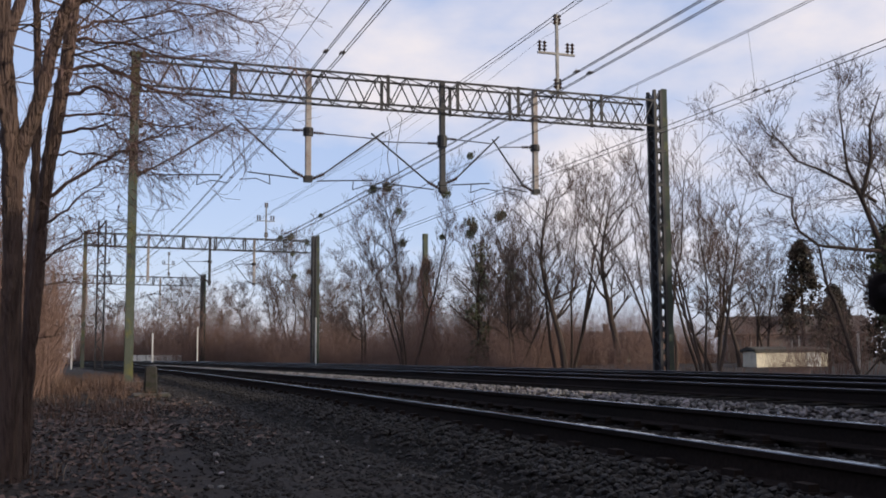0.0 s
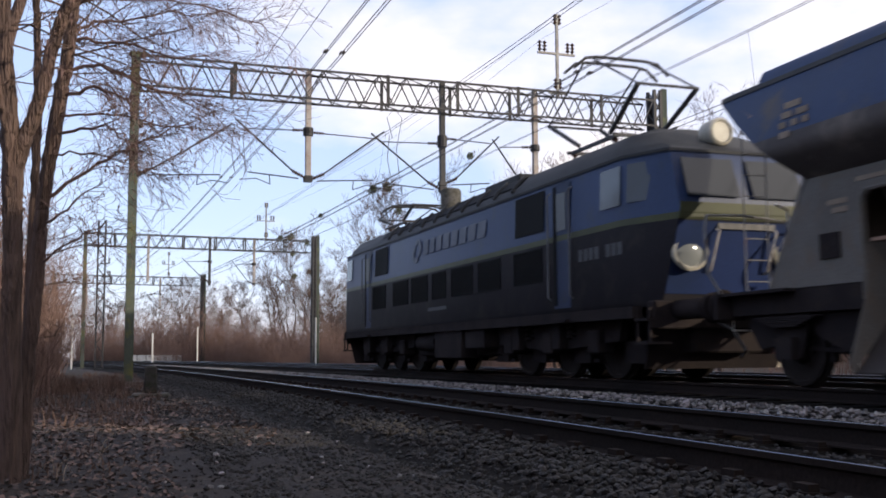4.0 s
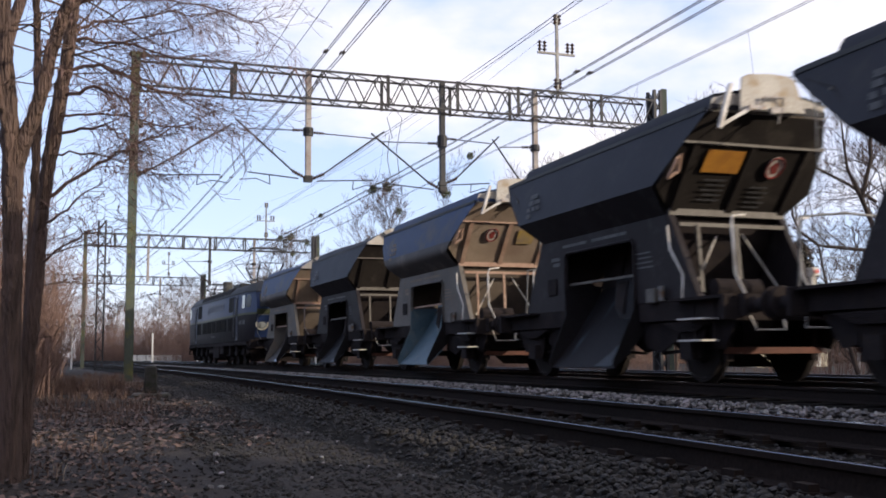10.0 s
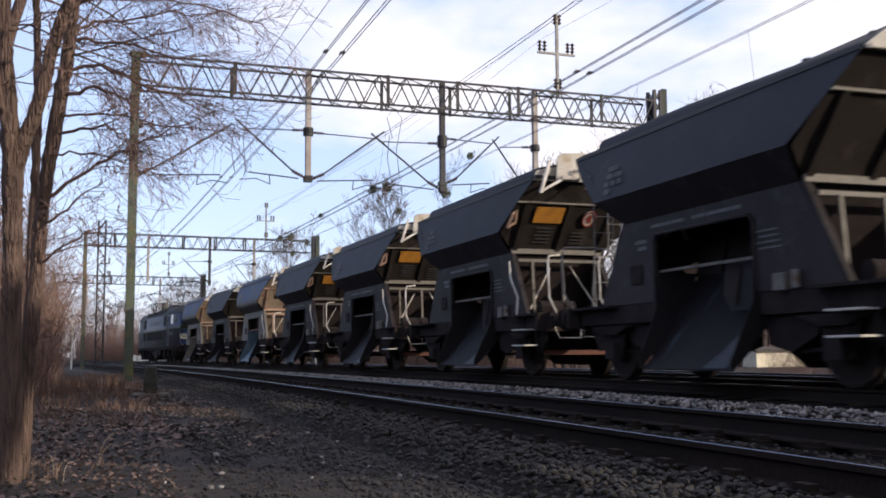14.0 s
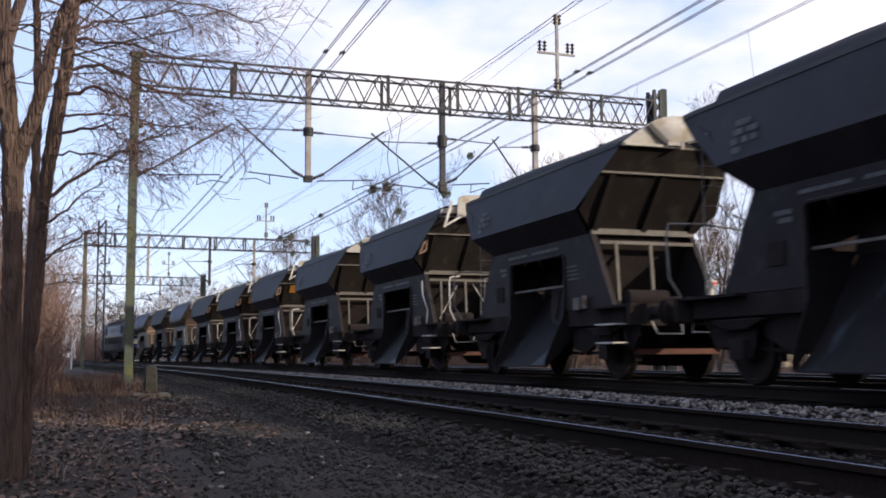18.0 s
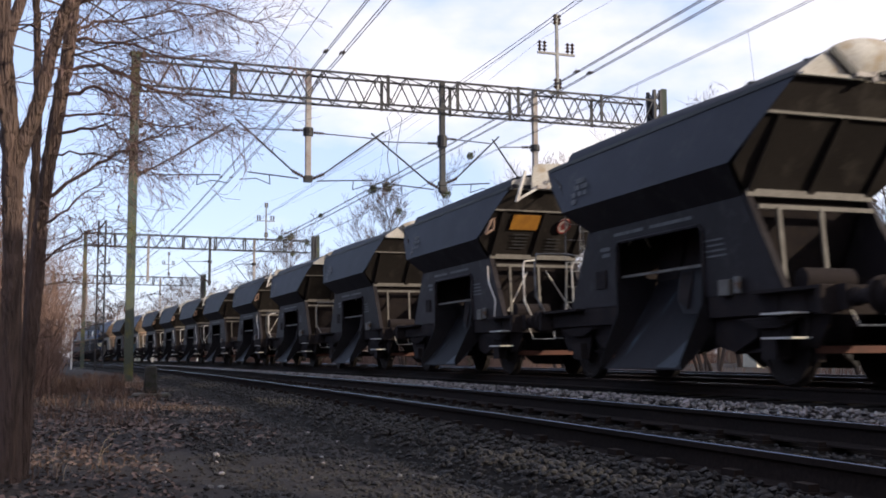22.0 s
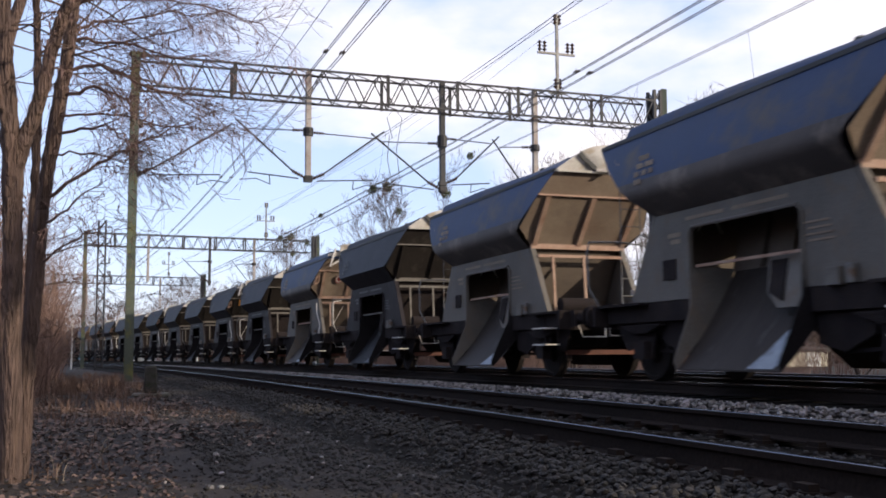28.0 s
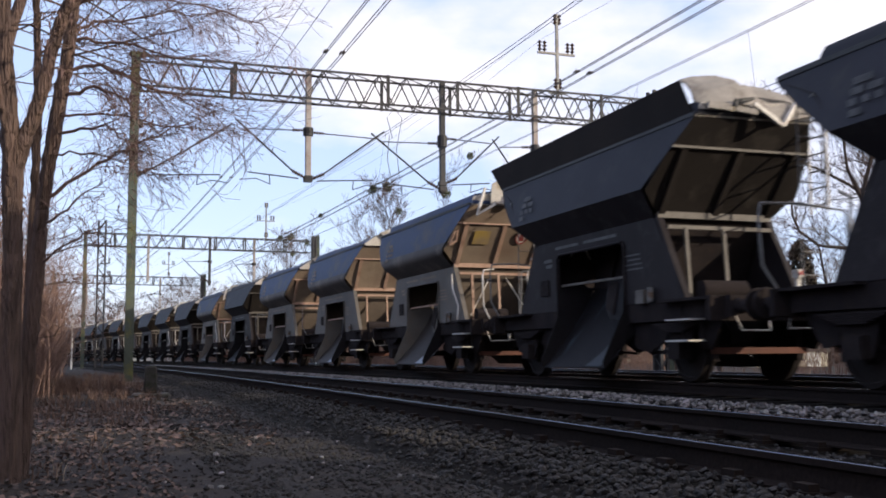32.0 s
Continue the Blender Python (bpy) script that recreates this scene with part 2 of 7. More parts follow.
M_CONIFER = paint("needle_green", (0.035, 0.032, 0.021), (0.06, 0.042, 0.032), 0.7, stain=1.5, bump=0.0)
M_BRUSH = paint("dry_brush", (0.145, 0.094, 0.08), (0.205, 0.135, 0.112), 0.95, stain=0.6, bump=0.0)
M_VINE = paint("dry_vine", (0.2, 0.115, 0.092), (0.28, 0.165, 0.13), 0.95, stain=0.6, bump=0.0)
M_GRASS = paint("dry_grass", (0.125, 0.08, 0.062), (0.085, 0.055, 0.046), 0.9, stain=0.8, bump=0.0)
M_LEAF = stones("fallen_leaf", (0.045, 0.03, 0.026), (0.19, 0.122, 0.1), 0.8)


# ---- ground, track beds, tracks ----
def bumps(x, y):
    return 0.05 * noise.noise((x * 0.5, y * 0.5, 0)) + 0.035 * noise.noise((x * 1.7, y * 1.7, 3)) + 0.16 * noise.noise((x * 0.06, y * 0.06, 5))


def ground_z(x, y):
    d = math.hypot(x + R, y) - R
    flat = -0.36 + bumps(x, y) * (0.35 if 1 < d < 15 else 1.0)
    if d < -1.5:
        flat += 0.10 * min(1.0, (-1.5 - d) / 3)
    if math.hypot(x, y) < 2.2:
        flat = min(flat, -0.1)
    return flat


gm = Mesh()
xs = [-3000, -900, -300, -120, -60, -35, -22] + [-15 + 0.42 * i for i in range(72)] + [16.5, 19, 22, 26, 32, 40, 55, 80, 130, 300, 900, 3000]
ys = [-3000, -600, -150, -60, -25, -10, -4, 0, 2] + [3 + 0.42 * i for i in range(90)] + [42, 45, 49, 54, 60, 68, 78, 90, 110, 140, 190, 280, 500, 1000, 3000]
for y in ys:
    for x in xs:
        near = max(abs(x), abs(y)) < 400
        gm.v.append((x, y, ground_z(x, y) if near else -0.36))
nx = len(xs)
for j in range(len(ys) - 1):
    for i in range(nx - 1):
        gm.f.append((j * nx + i, j * nx + i + 1, (j + 1) * nx + i + 1, (j + 1) * nx + i))
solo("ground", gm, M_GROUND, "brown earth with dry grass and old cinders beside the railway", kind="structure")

SPAN = [-60 + 4 * i for i in range(106)]


def ribbon(outline, spans, closed=True):
    """An outline of (d, z) drawn along the line."""
    m = Mesh()
    n = len(outline)
    for s in spans:
        m.v.extend(tuple(on_line(s, d, z)) for d, z in outline)
    for i in range(len(spans) - 1):
        for k in range(n if closed else n - 1):
            a, b = i * n + k, i * n + (k + 1) % n
            m.f.append((a, b, b + n, a + n))
    if closed:
        m.f += [tuple(range(n - 1, -1, -1)), tuple(range(len(m.v) - n, len(m.v)))]
    return m


def bed(name, d, top, near, far, material, label):
    o = [(d - near - 0.5, -0.7), (d - near - 0.35, top - 0.32), (d - near, top - 0.205), (d - 0.8, top - 0.2), (d + 0.8, top - 0.2), (d + far, top - 0.205), (d + far + 0.35, top - 0.32), (d + far + 0.5, -0.7)]
    solo(name, ribbon(o, SPAN), material, label, kind="structure")


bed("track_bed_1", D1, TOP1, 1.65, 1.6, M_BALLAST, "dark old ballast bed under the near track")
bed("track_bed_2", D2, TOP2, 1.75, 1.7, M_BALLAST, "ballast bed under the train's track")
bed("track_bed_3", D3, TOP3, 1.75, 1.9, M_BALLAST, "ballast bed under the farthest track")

RAIL_SIDE = [(-0.07, -0.172), (-0.07, -0.16), (-0.012, -0.14), (-0.009, -0.05), (-0.036, -0.036), (-0.036, -0.008), (0.036, -0.008), (0.036, -0.036), (0.009, -0.05), (0.012, -0.14), (0.07, -0.16), (0.07, -0.172)]
RAIL_TOP = [(-0.032, -0.004), (-0.029, -0.001), (0.029, -0.001), (0.032, -0.004)]


def railway_track(d, top, cant, label):
    tr = thing("railway_track", Matrix(), label, "railway track", "parallel tracks", "structure")
    for side in (-1, 1):
        z = top + cant * side * 0.75
        r = part("rail", ribbon([(d + side * 0.75 + x, z + h) for x, h in RAIL_SIDE], SPAN), M_RAIL_SIDE, tr, "rusty steel rail")
        part("rail_head", ribbon([(d + side * 0.75 + x, z + h) for x, h in RAIL_TOP], SPAN), M_RAIL_TOP, r, "polished running surface")
    return tr


TRACK1 = railway_track(D1, TOP1, 0.022, "near railway track with bright rail heads")
TRACK2 = railway_track(D2, TOP2, 0.0095, "railway track that carries the goods train")
TRACK3 = railway_track(D3, TOP3, 0.0, "farthest railway track with rusty rails")


def sleepers(tr, d, top, count):
    base = Mesh().box(-1.25, 1.25, -0.13, 0.13, -0.16, 0).data("sleeper", M_SLEEPER, False, 0.015)
    clip = Mesh().box(-0.17, 0.17, -0.08, 0.08, 0, 0.025).box(-0.15, -0.09, -0.06, 0.06, 0.025, 0.06).box(0.09, 0.15, -0.06, 0.06, 0.025, 0.06).data("rail_chair", M_RAIL_SIDE, False)
    for i in range(count):
        s = 0.62 * i + 1.0
        ob = new("sleeper", base)
        ob.parent = tr
        ob.matrix_basis = line_pose(s, d + random.uniform(-0.03, 0.03), top - 0.185)
        if i < 60 and tr is TRACK1:
            for side in (-1, 1):
                c = new("rail_chair", clip)
                c.parent = ob
                c.matrix_basis = pose(side * 0.75, 0, 0.002)
    rest = Mesh()
    for i in range(count, count + 150):
        rest.box(-1.25, 1.25, -0.13, 0.13, -0.16, 0, line_pose(0.62 * i + 1.0, d, top - 0.185))
    ob = part("sleepers", rest, M_SLEEPER, tr, smooth=False)
    ob["kind"] = "stuff"


# ---- overhead line ----
Z_WIRE = 5.80
Z_TRUSS = 9.2


def truss(m, x0, x1, zb, h, wide, bays, chord, web):
    """A box girder with W webs between x0 and x1."""
    for y in (-wide / 2, wide / 2):
        for z in (zb, zb + h):
            m.bar((x0, y, z), (x1, y, z), chord)
        for i in range(bays):
            a, b = x0 + (x1 - x0) * i / bays, x0 + (x1 - x0) * (i + 1) / bays
            mid = (a + b) / 2
            m.bar((a, y, zb + h), (mid, y, zb), web)
            m.bar((mid, y, zb), (b, y, zb + h), web)
    for i in range(bays):
        a, b = x0 + (x1 - x0) * i / bays, x0 + (x1 - x0) * (i + 1) / bays
        for z in (zb, zb + h):
            m.bar((a, -wide / 2, z), (b, wide / 2, z), web * 0.8)
            m.bar((a, -wide / 2, z), (a, wide / 2, z), web * 0.8)
    return m


def insulator(m, a, b, r=0.06, n=5):
    """A string of porcelain sheds from a to b."""
    a, b = Vector(a), Vector(b)
    m.tube([a, b], r * 0.4, 8)
    for i in range(n):
        p = a.lerp(b, (i + 0.5) / n)
        q = (b - a).normalized() * ((b - a).length / n * 0.3)
        m.tube([p - q, p, p + q], [r * 0.5, r, r * 0.5], 10)
    return m


def lattice(m, z0, z1, a, b, bays, leg=0.08, web=0.035):
    """Four legs and zigzag webs; a wide in x, b wide in y."""
    for x in (-a / 2, a / 2):
        for y in (-b / 2, b / 2):
            m.bar((x, y, z0), (x, y, z1), leg)
    for i in range(bays):
        p, q = z0 + (z1 - z0) * i / bays, z0 + (z1 - z0) * (i + 1) / bays
        k = 1 if i % 2 else -1
        for x in (-a / 2, a / 2):
            m.bar((x, -k * b / 2, p), (x, k * b / 2, q), web)
        for y in (-b / 2, b / 2):
            m.bar((-k * a / 2, y, p), (k * a / 2, y, q), web)
    return m


def cantilever(po, x0, z0, reach, parent_name="cantilever"):
    """Tie, strut and registration arm from a post at x0 to a wire reach metres aside."""
    sg = 1 if reach > 0 else -1
    xe = x0 + reach
    arm = part(parent_name, Mesh().tube([(x0 + sg * 0.45, 0, z0 + 0.2), (xe + sg * 0.25, 0, z0 + 1.7)], 0.028).tube([(x0 + sg * 0.5, 0, z0 + 1.5), (xe, 0, z0 + 1.45)], 0.018), M_TRUSS, po, "tubular steel cantilever")
    part("insulator", insulator(Mesh(), (x0 + sg * 0.08, 0, z0 + 0.03), (x0 + sg * 0.5, 0, z0 + 0.23), 0.075), M_INSUL, arm)
    part("insulator", insulator(Mesh(), (x0 + sg * 0.08, 0, z0 + 1.52), (x0 + sg * 0.5, 0, z0 + 1.5), 0.06), M_INSUL, arm)
    reg = Mesh().tube([(x0 + sg * 0.3, 0, z0), (xe - sg * 0.1, 0, z0 + 0.12)], 0.02)
    reg.tube([(xe - sg * 0.75, 0, z0 + 0.09), (xe - sg * 0.78, 0, z0 - 0.22)], 0.015)
    reg.tube([(xe - sg * 0.78, 0, z0 - 0.22), (xe - sg * 0.35, 0, z0 - 0.06), (xe + sg * 0.15, 0, z0 - 0.12)], 0.014)
    part("registration_arm", reg, M_TRUSS, po)
    part("brace_ring", Mesh().lathe([(-0.11, 0.13), (-0.1, 0.16), (0.1, 0.16), (0.11, 0.13)], 10, Matrix.Translation((x0, 0, z0 + 1.5)) @ Matrix.Rotation(math.pi / 2, 4, "Y")), M_TRUSS, po)
    part("clamp_plate", Mesh().box(x0 - 0.13, x0 + 0.13, -0.11, 0.11, z0 - 0.05, z0 + 0.1), M_TRUSS, po, bevel=0.01)


def portal(s, full, label, left=1.14):
    """A gantry across the three tracks with drop posts and cantilevers."""
    po = thing("catenary_gantry", line_pose(s, 0), label, "railway gantry", "gantries over the tracks")
    right, zb = 18.55, 8.3
    mast = Mesh().box(left - 0.12, left + 0.12, -0.16, -0.13, -0.5, 9.3).box(left - 0.12, left + 0.12, 0.13, 0.16, -0.5, 9.3).box(left - 0.012, left + 0.012, -0.13, 0.13, -0.5, 9.3)
    mast.box(left - 0.17, left + 0.35, -0.2, 0.2, 9.3, 9.33)
    part("mast", mast, M_MAST_GREEN, po, "green lichen-stained steel mast", smooth=False)
    part("foot", Mesh().box(left - 0.4, left + 0.4, -0.4, 0.4, -0.9, -0.28), M_CONCRETE, po, "concrete mast footing", bevel=0.03)
    part("far_mast", lattice(Mesh(), -0.5, 9.62, 0.24, 0.42, 26, 0.1, 0.045), M_TRUSS, po, "dark lattice mast", smooth=False).location = (right + 0.15, 0, 0)
    part("far_mast_panel", Mesh().box(right + 0.3, right + 0.52, -0.24, -0.2, -0.5, 9.68).box(right + 0.48, right + 0.52, -0.2, 0.24, -0.5, 9.68), M_MAST_DARK, po, "green steel channel of the mast", smooth=False)
    part("mast_web", Mesh().box(right + 0.06, right + 0.26, 0.14, 0.18, -0.5, 9.3), M_TRUSS, po, smooth=False)
    for z in (8.1, 7.4, 6.2, 4.8):
        part("mast_clamp", Mesh().box(right - 0.04, right + 0.4, -0.27, -0.2, z, z + 0.1), M_TRUSS, po, smooth=False)
    tr = part("girder", truss(Mesh(), left + 0.15, right - 0.1, zb, 0.9, 0.7, 19, 0.06, 0.034), M_TRUSS, po, "riveted lattice box girder", smooth=False)
    for x in (4.0, 8.8, 11.15, 13.3, 16.4):
        for y in (-0.36, 0.36):
            part("splice", Mesh().box(x - 0.05, x + 0.05, y - 0.02, y + 0.02, zb - 0.05, zb + 0.95), M_TRUSS, tr, smooth=False)
    for x, zl, mt in ((6.32, 5.78, M_POST_PALE), (10.74, 5.62, M_TRUSS), (14.05, 5.72, M_POST_PALE)):
        part("drop_post", Mesh().box(x - 0.085, x + 0.085, -0.08, 0.08, zl, zb + 0.95), mt, po, "steel drop post", bevel=0.01)
    if full:
        cantilever(po, left + 0.1, 5.72, 2.5)
        cantilever(po, 6.32, 5.85, -1.95)
        cantilever(po, 6.32, 5.8, 2.2)
        cantilever(po, 10.74, 5.72, -2.15)
        cantilever(po, 10.74, 5.9, 1.75)
        cantilever(po, 14.05, 5.8, -1.3)
        for x0 in (4.05, 8.95):
            part("jumper", Mesh().tube([(x0 + 0.1, 0, 7.3), (x0 - 0.05, 0.1, 8.0), (x0 + 0.2, 0.1, 8.3), (x0 + 0.45, 0.1, 8.0), (x0 + 0.3, 0.2, 7.0), (x0 + 0.4, 0.2, 6.0)], 0.012, 5).tube([(x0, 0, 7.4), (x0 - 0.1, -0.1, 6.6), (x0, -0.2, 5.9)], 0.012, 5), M_WIRE, po)
    else:
        cantilever(po, 10.74, 5.9, -1.75)
        cantilever(po, 14.05, 5.8, -1.4)
    # feeder bracket on top
    st = part("feeder_bracket", Mesh().bar((14.93, 0, 9.1), (14.93, 0, 12.0), 0.09).bar((14.2, 0, 10.62), (15.6, 0, 10.62), 0.07).bar((14.6, 0, 9.25), (15.25, 0, 9.25), 0.07), M_STEEL_GREY, po, "grey feeder bracket on the girder", smooth=False)
    for x, z in ((14.28, 10.68), (14.46, 10.68), (15.33, 10.68), (15.51, 10.68), (14.86, 11.65), (15.03, 11.65), (14.86, 9.4), (15.03, 9.4)):
        part("insulator", insulator(Mesh(), (x, 0, z), (x, 0, z + 0.36), 0.085, 3), M_INSUL, st)
    return po


portal(31.22, True, "lattice steel gantry with cantilevers over three tracks")
portal(77.2, False, "farther lattice gantry on a green mast", 2.0)
portal(117.0, False, "distant lattice gantry along the bend", 3.0)
portal(-14.0, False, "lattice gantry over the tracks behind")

GANTRIES = [-14.0, 31.22, 77.2, 117.0, 160.0]
STAG = [0.2, -0.15, 0.2, -0.2, 0.2]


def catenary(z_contact, z_carrier, contacts, carriers, step):
    """Twin contact wires under twin carrier wires, with a few hangers."""
    th = thing("overhead_wire", Matrix(), "overhead contact line with twin contact and carrier wires", "overhead wire", "overhead lines")
    spots = []
    for i in range(len(GANTRIES) - 1):
        a, b = GANTRIES[i], GANTRIES[i + 1]
        spots += [(a + (b - a) * k / 10, STAG[i] * (1 - k / 10) + STAG[i + 1] * k / 10, 0.4 * k / 10 * (1 - k / 10)) for k in range(0 if i == 0 else 1, 11)]
    for d in contacts:
        part("contact_wire", Mesh().tube([on_line(s, d + 0.4 * e, z_contact) for s, e, g in spots], 0.009, 5, False), M_WIRE, th)
    for d in carriers:
        part("carrier_wire", Mesh().tube([on_line(s, d + 0.3 * e, z_carrier - g) for s, e, g in spots], 0.008, 5, False), M_WIRE, th)
    for j, (s, e, g) in enumerate(spots):
        if j % step == 2:
            part("hanger_wire", Mesh().tube([on_line(s, contacts[0] + 0.4 * e, z_contact), on_line(s, carriers[0] + 0.3 * e, z_carrier - g)], 0.004, 3, False), M_WIRE, th)
        if j % 3 == 1:
            for d in contacts:
                part("wire_clamp", Mesh().tube([on_line(s - 0.06, d + 0.4 * e, z_contact + 0.03), on_line(s + 0.06, d + 0.4 * e, z_contact + 0.02)], 0.02, 6), M_WIRE, th)
    return th


catenary(5.75, 7.5, (3.705, 3.745, 4.0, 4.055), (3.76, 4.24), 4)
catenary(5.8, 7.5, (8.61, 8.66, 8.895, 8.95), (8.88, 9.0), 4)
catenary(5.76, 7.12, (12.7, 13.0), (12.57, 12.65), 5)


def line_wire(d, z, sag, ends, r=0.005):
    m = Mesh()
    for a, b in zip(ends[:-1], ends[1:]):
        m.tube([on_line(a + (b - a) * k / 10, d, z - sag * 4 * (k / 10) * (1 - k / 10)) for k in range(11)], r, 5, False)
    return solo("feeder_wire", m, M_WIRE, "thin feeder wire strung between the gantries", "wire", "feeder wires")


for d, z in ((14.37, 11.1), (14.95, 12.05)):
    line_wire(d, z, 0.7, GANTRIES)


# ---- hopper wagons ----
ROLLING, WHEELS = [], []
# grimy underframe black, also used as painted shade inside the dark hoppers
M_UNDER = paint("grimy_shaded_steel", (0.018, 0.0145, 0.0155), (0.028, 0.0225, 0.022), 0.95, 0.0, stain=2.0, bump=0.3, dirt=(0.03, 0.022, 0.016), dirt_cover=0.18, spec=0.1)
M_WHEEL = paint("dark_wheel", (0.018, 0.015, 0.0145), (0.026, 0.021, 0.019), 0.85, 0.1, spec=0.1)
M_HULL_DARK = paint("slate_hull_paint", (0.0185, 0.0182, 0.025), (0.013, 0.0128, 0.0175), 0.62, 0.0, stain=1.0, grain=2.2, dirt=(0.025, 0.024, 0.026), dirt_cover=0.28, spread=0.2, bump=0.05, spec=0.16)
M_HULL_BLUE = paint("blue_hull_paint", (0.025, 0.041, 0.092), (0.028, 0.04, 0.075), 0.58, 0.0, stain=0.8, grain=1.1, dirt=(0.062, 0.056, 0.055), dirt_cover=0.34, spread=0.15, bump=0.05, spec=0.16)
M_BELLY = paint("dusty_belly_paint", (0.07, 0.058, 0.053), (0.048, 0.04, 0.038), 0.6, stain=0.9, grain=1.5, dirt=(0.12, 0.1, 0.085), dirt_cover=0.3, spread=0.15, bump=0.05, spec=0.16)
M_CHUTE_PALE = paint("dusty_chute", (0.04, 0.033, 0.029), (0.026, 0.021, 0.019), 0.6, stain=2.0, grain=2.0, dirt=(0.1, 0.09, 0.085), dirt_cover=0.12, stretch=(0.6, 2.0, 0.6), spec=0.15)
M_STREAK = paint("rubbed_steel", (0.34, 0.38, 0.43), (0.2, 0.23, 0.27), 0.45, 0.3, stain=5.0, grain=4.0, dirt=(0.08, 0.08, 0.085), dirt_cover=0.3, spec=0.3)
M_STREAK_DULL = paint("dull_streak_steel", (0.03, 0.036, 0.044), (0.014, 0.017, 0.021), 0.5, 0.2, stain=5.0, grain=4.0, dirt=(0.008, 0.008, 0.009), dirt_cover=0.4)
# brown darkened for the shade inside the pale hoppers
M_LOWER = paint("shaded_brown_panel", (0.12, 0.095, 0.075), (0.08, 0.062, 0.05), 0.7, stain=1.0, grain=2.0, dirt=(0.07, 0.058, 0.05), dirt_cover=0.3, bump=0.05)
M_WALL_DARK = paint("slate_wall_paint", (0.03, 0.0255, 0.028), (0.021, 0.0175, 0.019), 0.6, stain=1.2, grain=3.0, dirt=(0.042, 0.039, 0.039), dirt_cover=0.28, spread=0.2, bump=0.05, spec=0.1)
M_WALL_PALE = paint("pale_grey_wall", (0.138, 0.125, 0.113), (0.097, 0.088, 0.079), 0.6, stain=1.2, grain=3.0, dirt=(0.12, 0.095, 0.075), dirt_cover=0.35, spread=0.15, bump=0.05, spec=0.16)
M_END_DARK = paint("dark_end_plate", (0.025, 0.021, 0.019), (0.018, 0.015, 0.014), 0.7, stain=1.0, grain=1.6, dirt=(0.045, 0.039, 0.034), dirt_cover=0.3, spread=0.2, spec=0.1)
M_END_TAN = paint("dusty_tan_end", (0.235, 0.185, 0.14), (0.17, 0.12, 0.09), 0.75, stain=1.0, grain=1.8, dirt=(0.17, 0.13, 0.1), dirt_cover=0.4, spread=0.15)
M_ROOF_DUST = paint("dusty_roof_end", (0.46, 0.435, 0.4), (0.34, 0.315, 0.28), 0.8, stain=1.5, grain=3.0, dirt=(0.3, 0.24, 0.17), dirt_cover=0.3)
# blotched dust, darker than the other roof dust: the hood's shade is in it
M_SHADED_DUST = paint("blotched_shaded_dust", (0.3, 0.28, 0.255), (0.19, 0.175, 0.16), 0.85, stain=1.2, grain=3.0, dirt=(0.12, 0.1, 0.085), dirt_cover=0.4)
M_ROOF_LIP = paint("black_roof_seal", (0.03, 0.03, 0.032), (0.05, 0.05, 0.05), 0.6)
M_CHUTE = paint("worn_chute", (0.012, 0.0105, 0.012), (0.0085, 0.0075, 0.0085), 0.6, 0.0, stain=2.0, grain=1.5, dirt=(0.035, 0.048, 0.06), dirt_cover=0.08, spread=0.25, stretch=(0.6, 2.5, 0.6), spec=0.1)
M_CHUTE_BLUE = paint("pale_blue_chute", (0.07, 0.115, 0.145), (0.045, 0.08, 0.105), 0.5, 0.1, stain=2.0, grain=3.0, dirt=(0.1, 0.115, 0.12), dirt_cover=0.3)
M_RAILING = paint("scuffed_white_tube", (0.62, 0.6, 0.57), (0.42, 0.38, 0.34), 0.5, 0.0, stain=4.0)
M_FRAME_WHITE = paint("worn_frame_edge", (0.13, 0.118, 0.105), (0.07, 0.06, 0.052), 0.6, stain=3.0)
M_FRAME_RUST = paint("rusty_frame_edge", (0.34, 0.235, 0.18), (0.24, 0.14, 0.1), 0.75, stain=3.0)
M_BEAM = paint("rusty_red_beam", (0.13, 0.05, 0.035), (0.08, 0.035, 0.026), 0.8, stain=3.0)
M_ORANGE = paint("orange_placard", (0.42, 0.19, 0.03), (0.3, 0.13, 0.025), 0.5, stain=5.0, bump=0.0)
M_YELLOW_OLD = paint("faded_yellow", (0.32, 0.22, 0.045), (0.2, 0.15, 0.1), 0.7, stain=3.0, bump=0.0)
M_WHITE = paint("white_marking", (0.5, 0.47, 0.44), (0.33, 0.3, 0.27), 0.6, stain=6.0, bump=0.0)
M_FADED = paint("faded_marking", (0.1, 0.098, 0.1), (0.05, 0.049, 0.052), 0.6, stain=8.0, bump=0.0)
M_DIM = paint("dim_marking", (0.05, 0.05, 0.054), (0.032, 0.033, 0.036), 0.6, stain=8.0, bump=0.0)
M_RED = plain("red_lamp_glass", (0.6, 0.05, 0.03), 0.3)

M_STENCIL = paint("dark_red_stencil", (0.2, 0.03, 0.025), (0.1, 0.02, 0.02), 0.7, stain=5.0, bump=0.0)

PITCH_W = 9.146
HULL_PARTS = {"side_wall", "roof_hinge", "end_flange", "end_leg", "end_post", "inner_end", "bell_crank"}
FULL_PARTS = {"wheelset", "raised_rim", "side_panel", "belly_panel", "lower_panel", "roof", "roof_seal", "end_plate", "end_hood", "end_crease", "end_rib", "roof_end", "roof_flap", "flap_strap", "roof_latch", "roof_strut", "flap_arm", "roof_lip", "ladder_rail", "ladder_rung", "ladder_bracket", "placard", "round_emblem", "emblem_ring", "emblem_figure", "stencil_line"}
HULL_REACH = [(0.0, 0.0), (1.3, 1.3), (1.8, 2.23), (2.0, 2.42), (2.62, 3.0), (2.7, 3.08), (3.16, 3.99), (4.0, 4.83)]
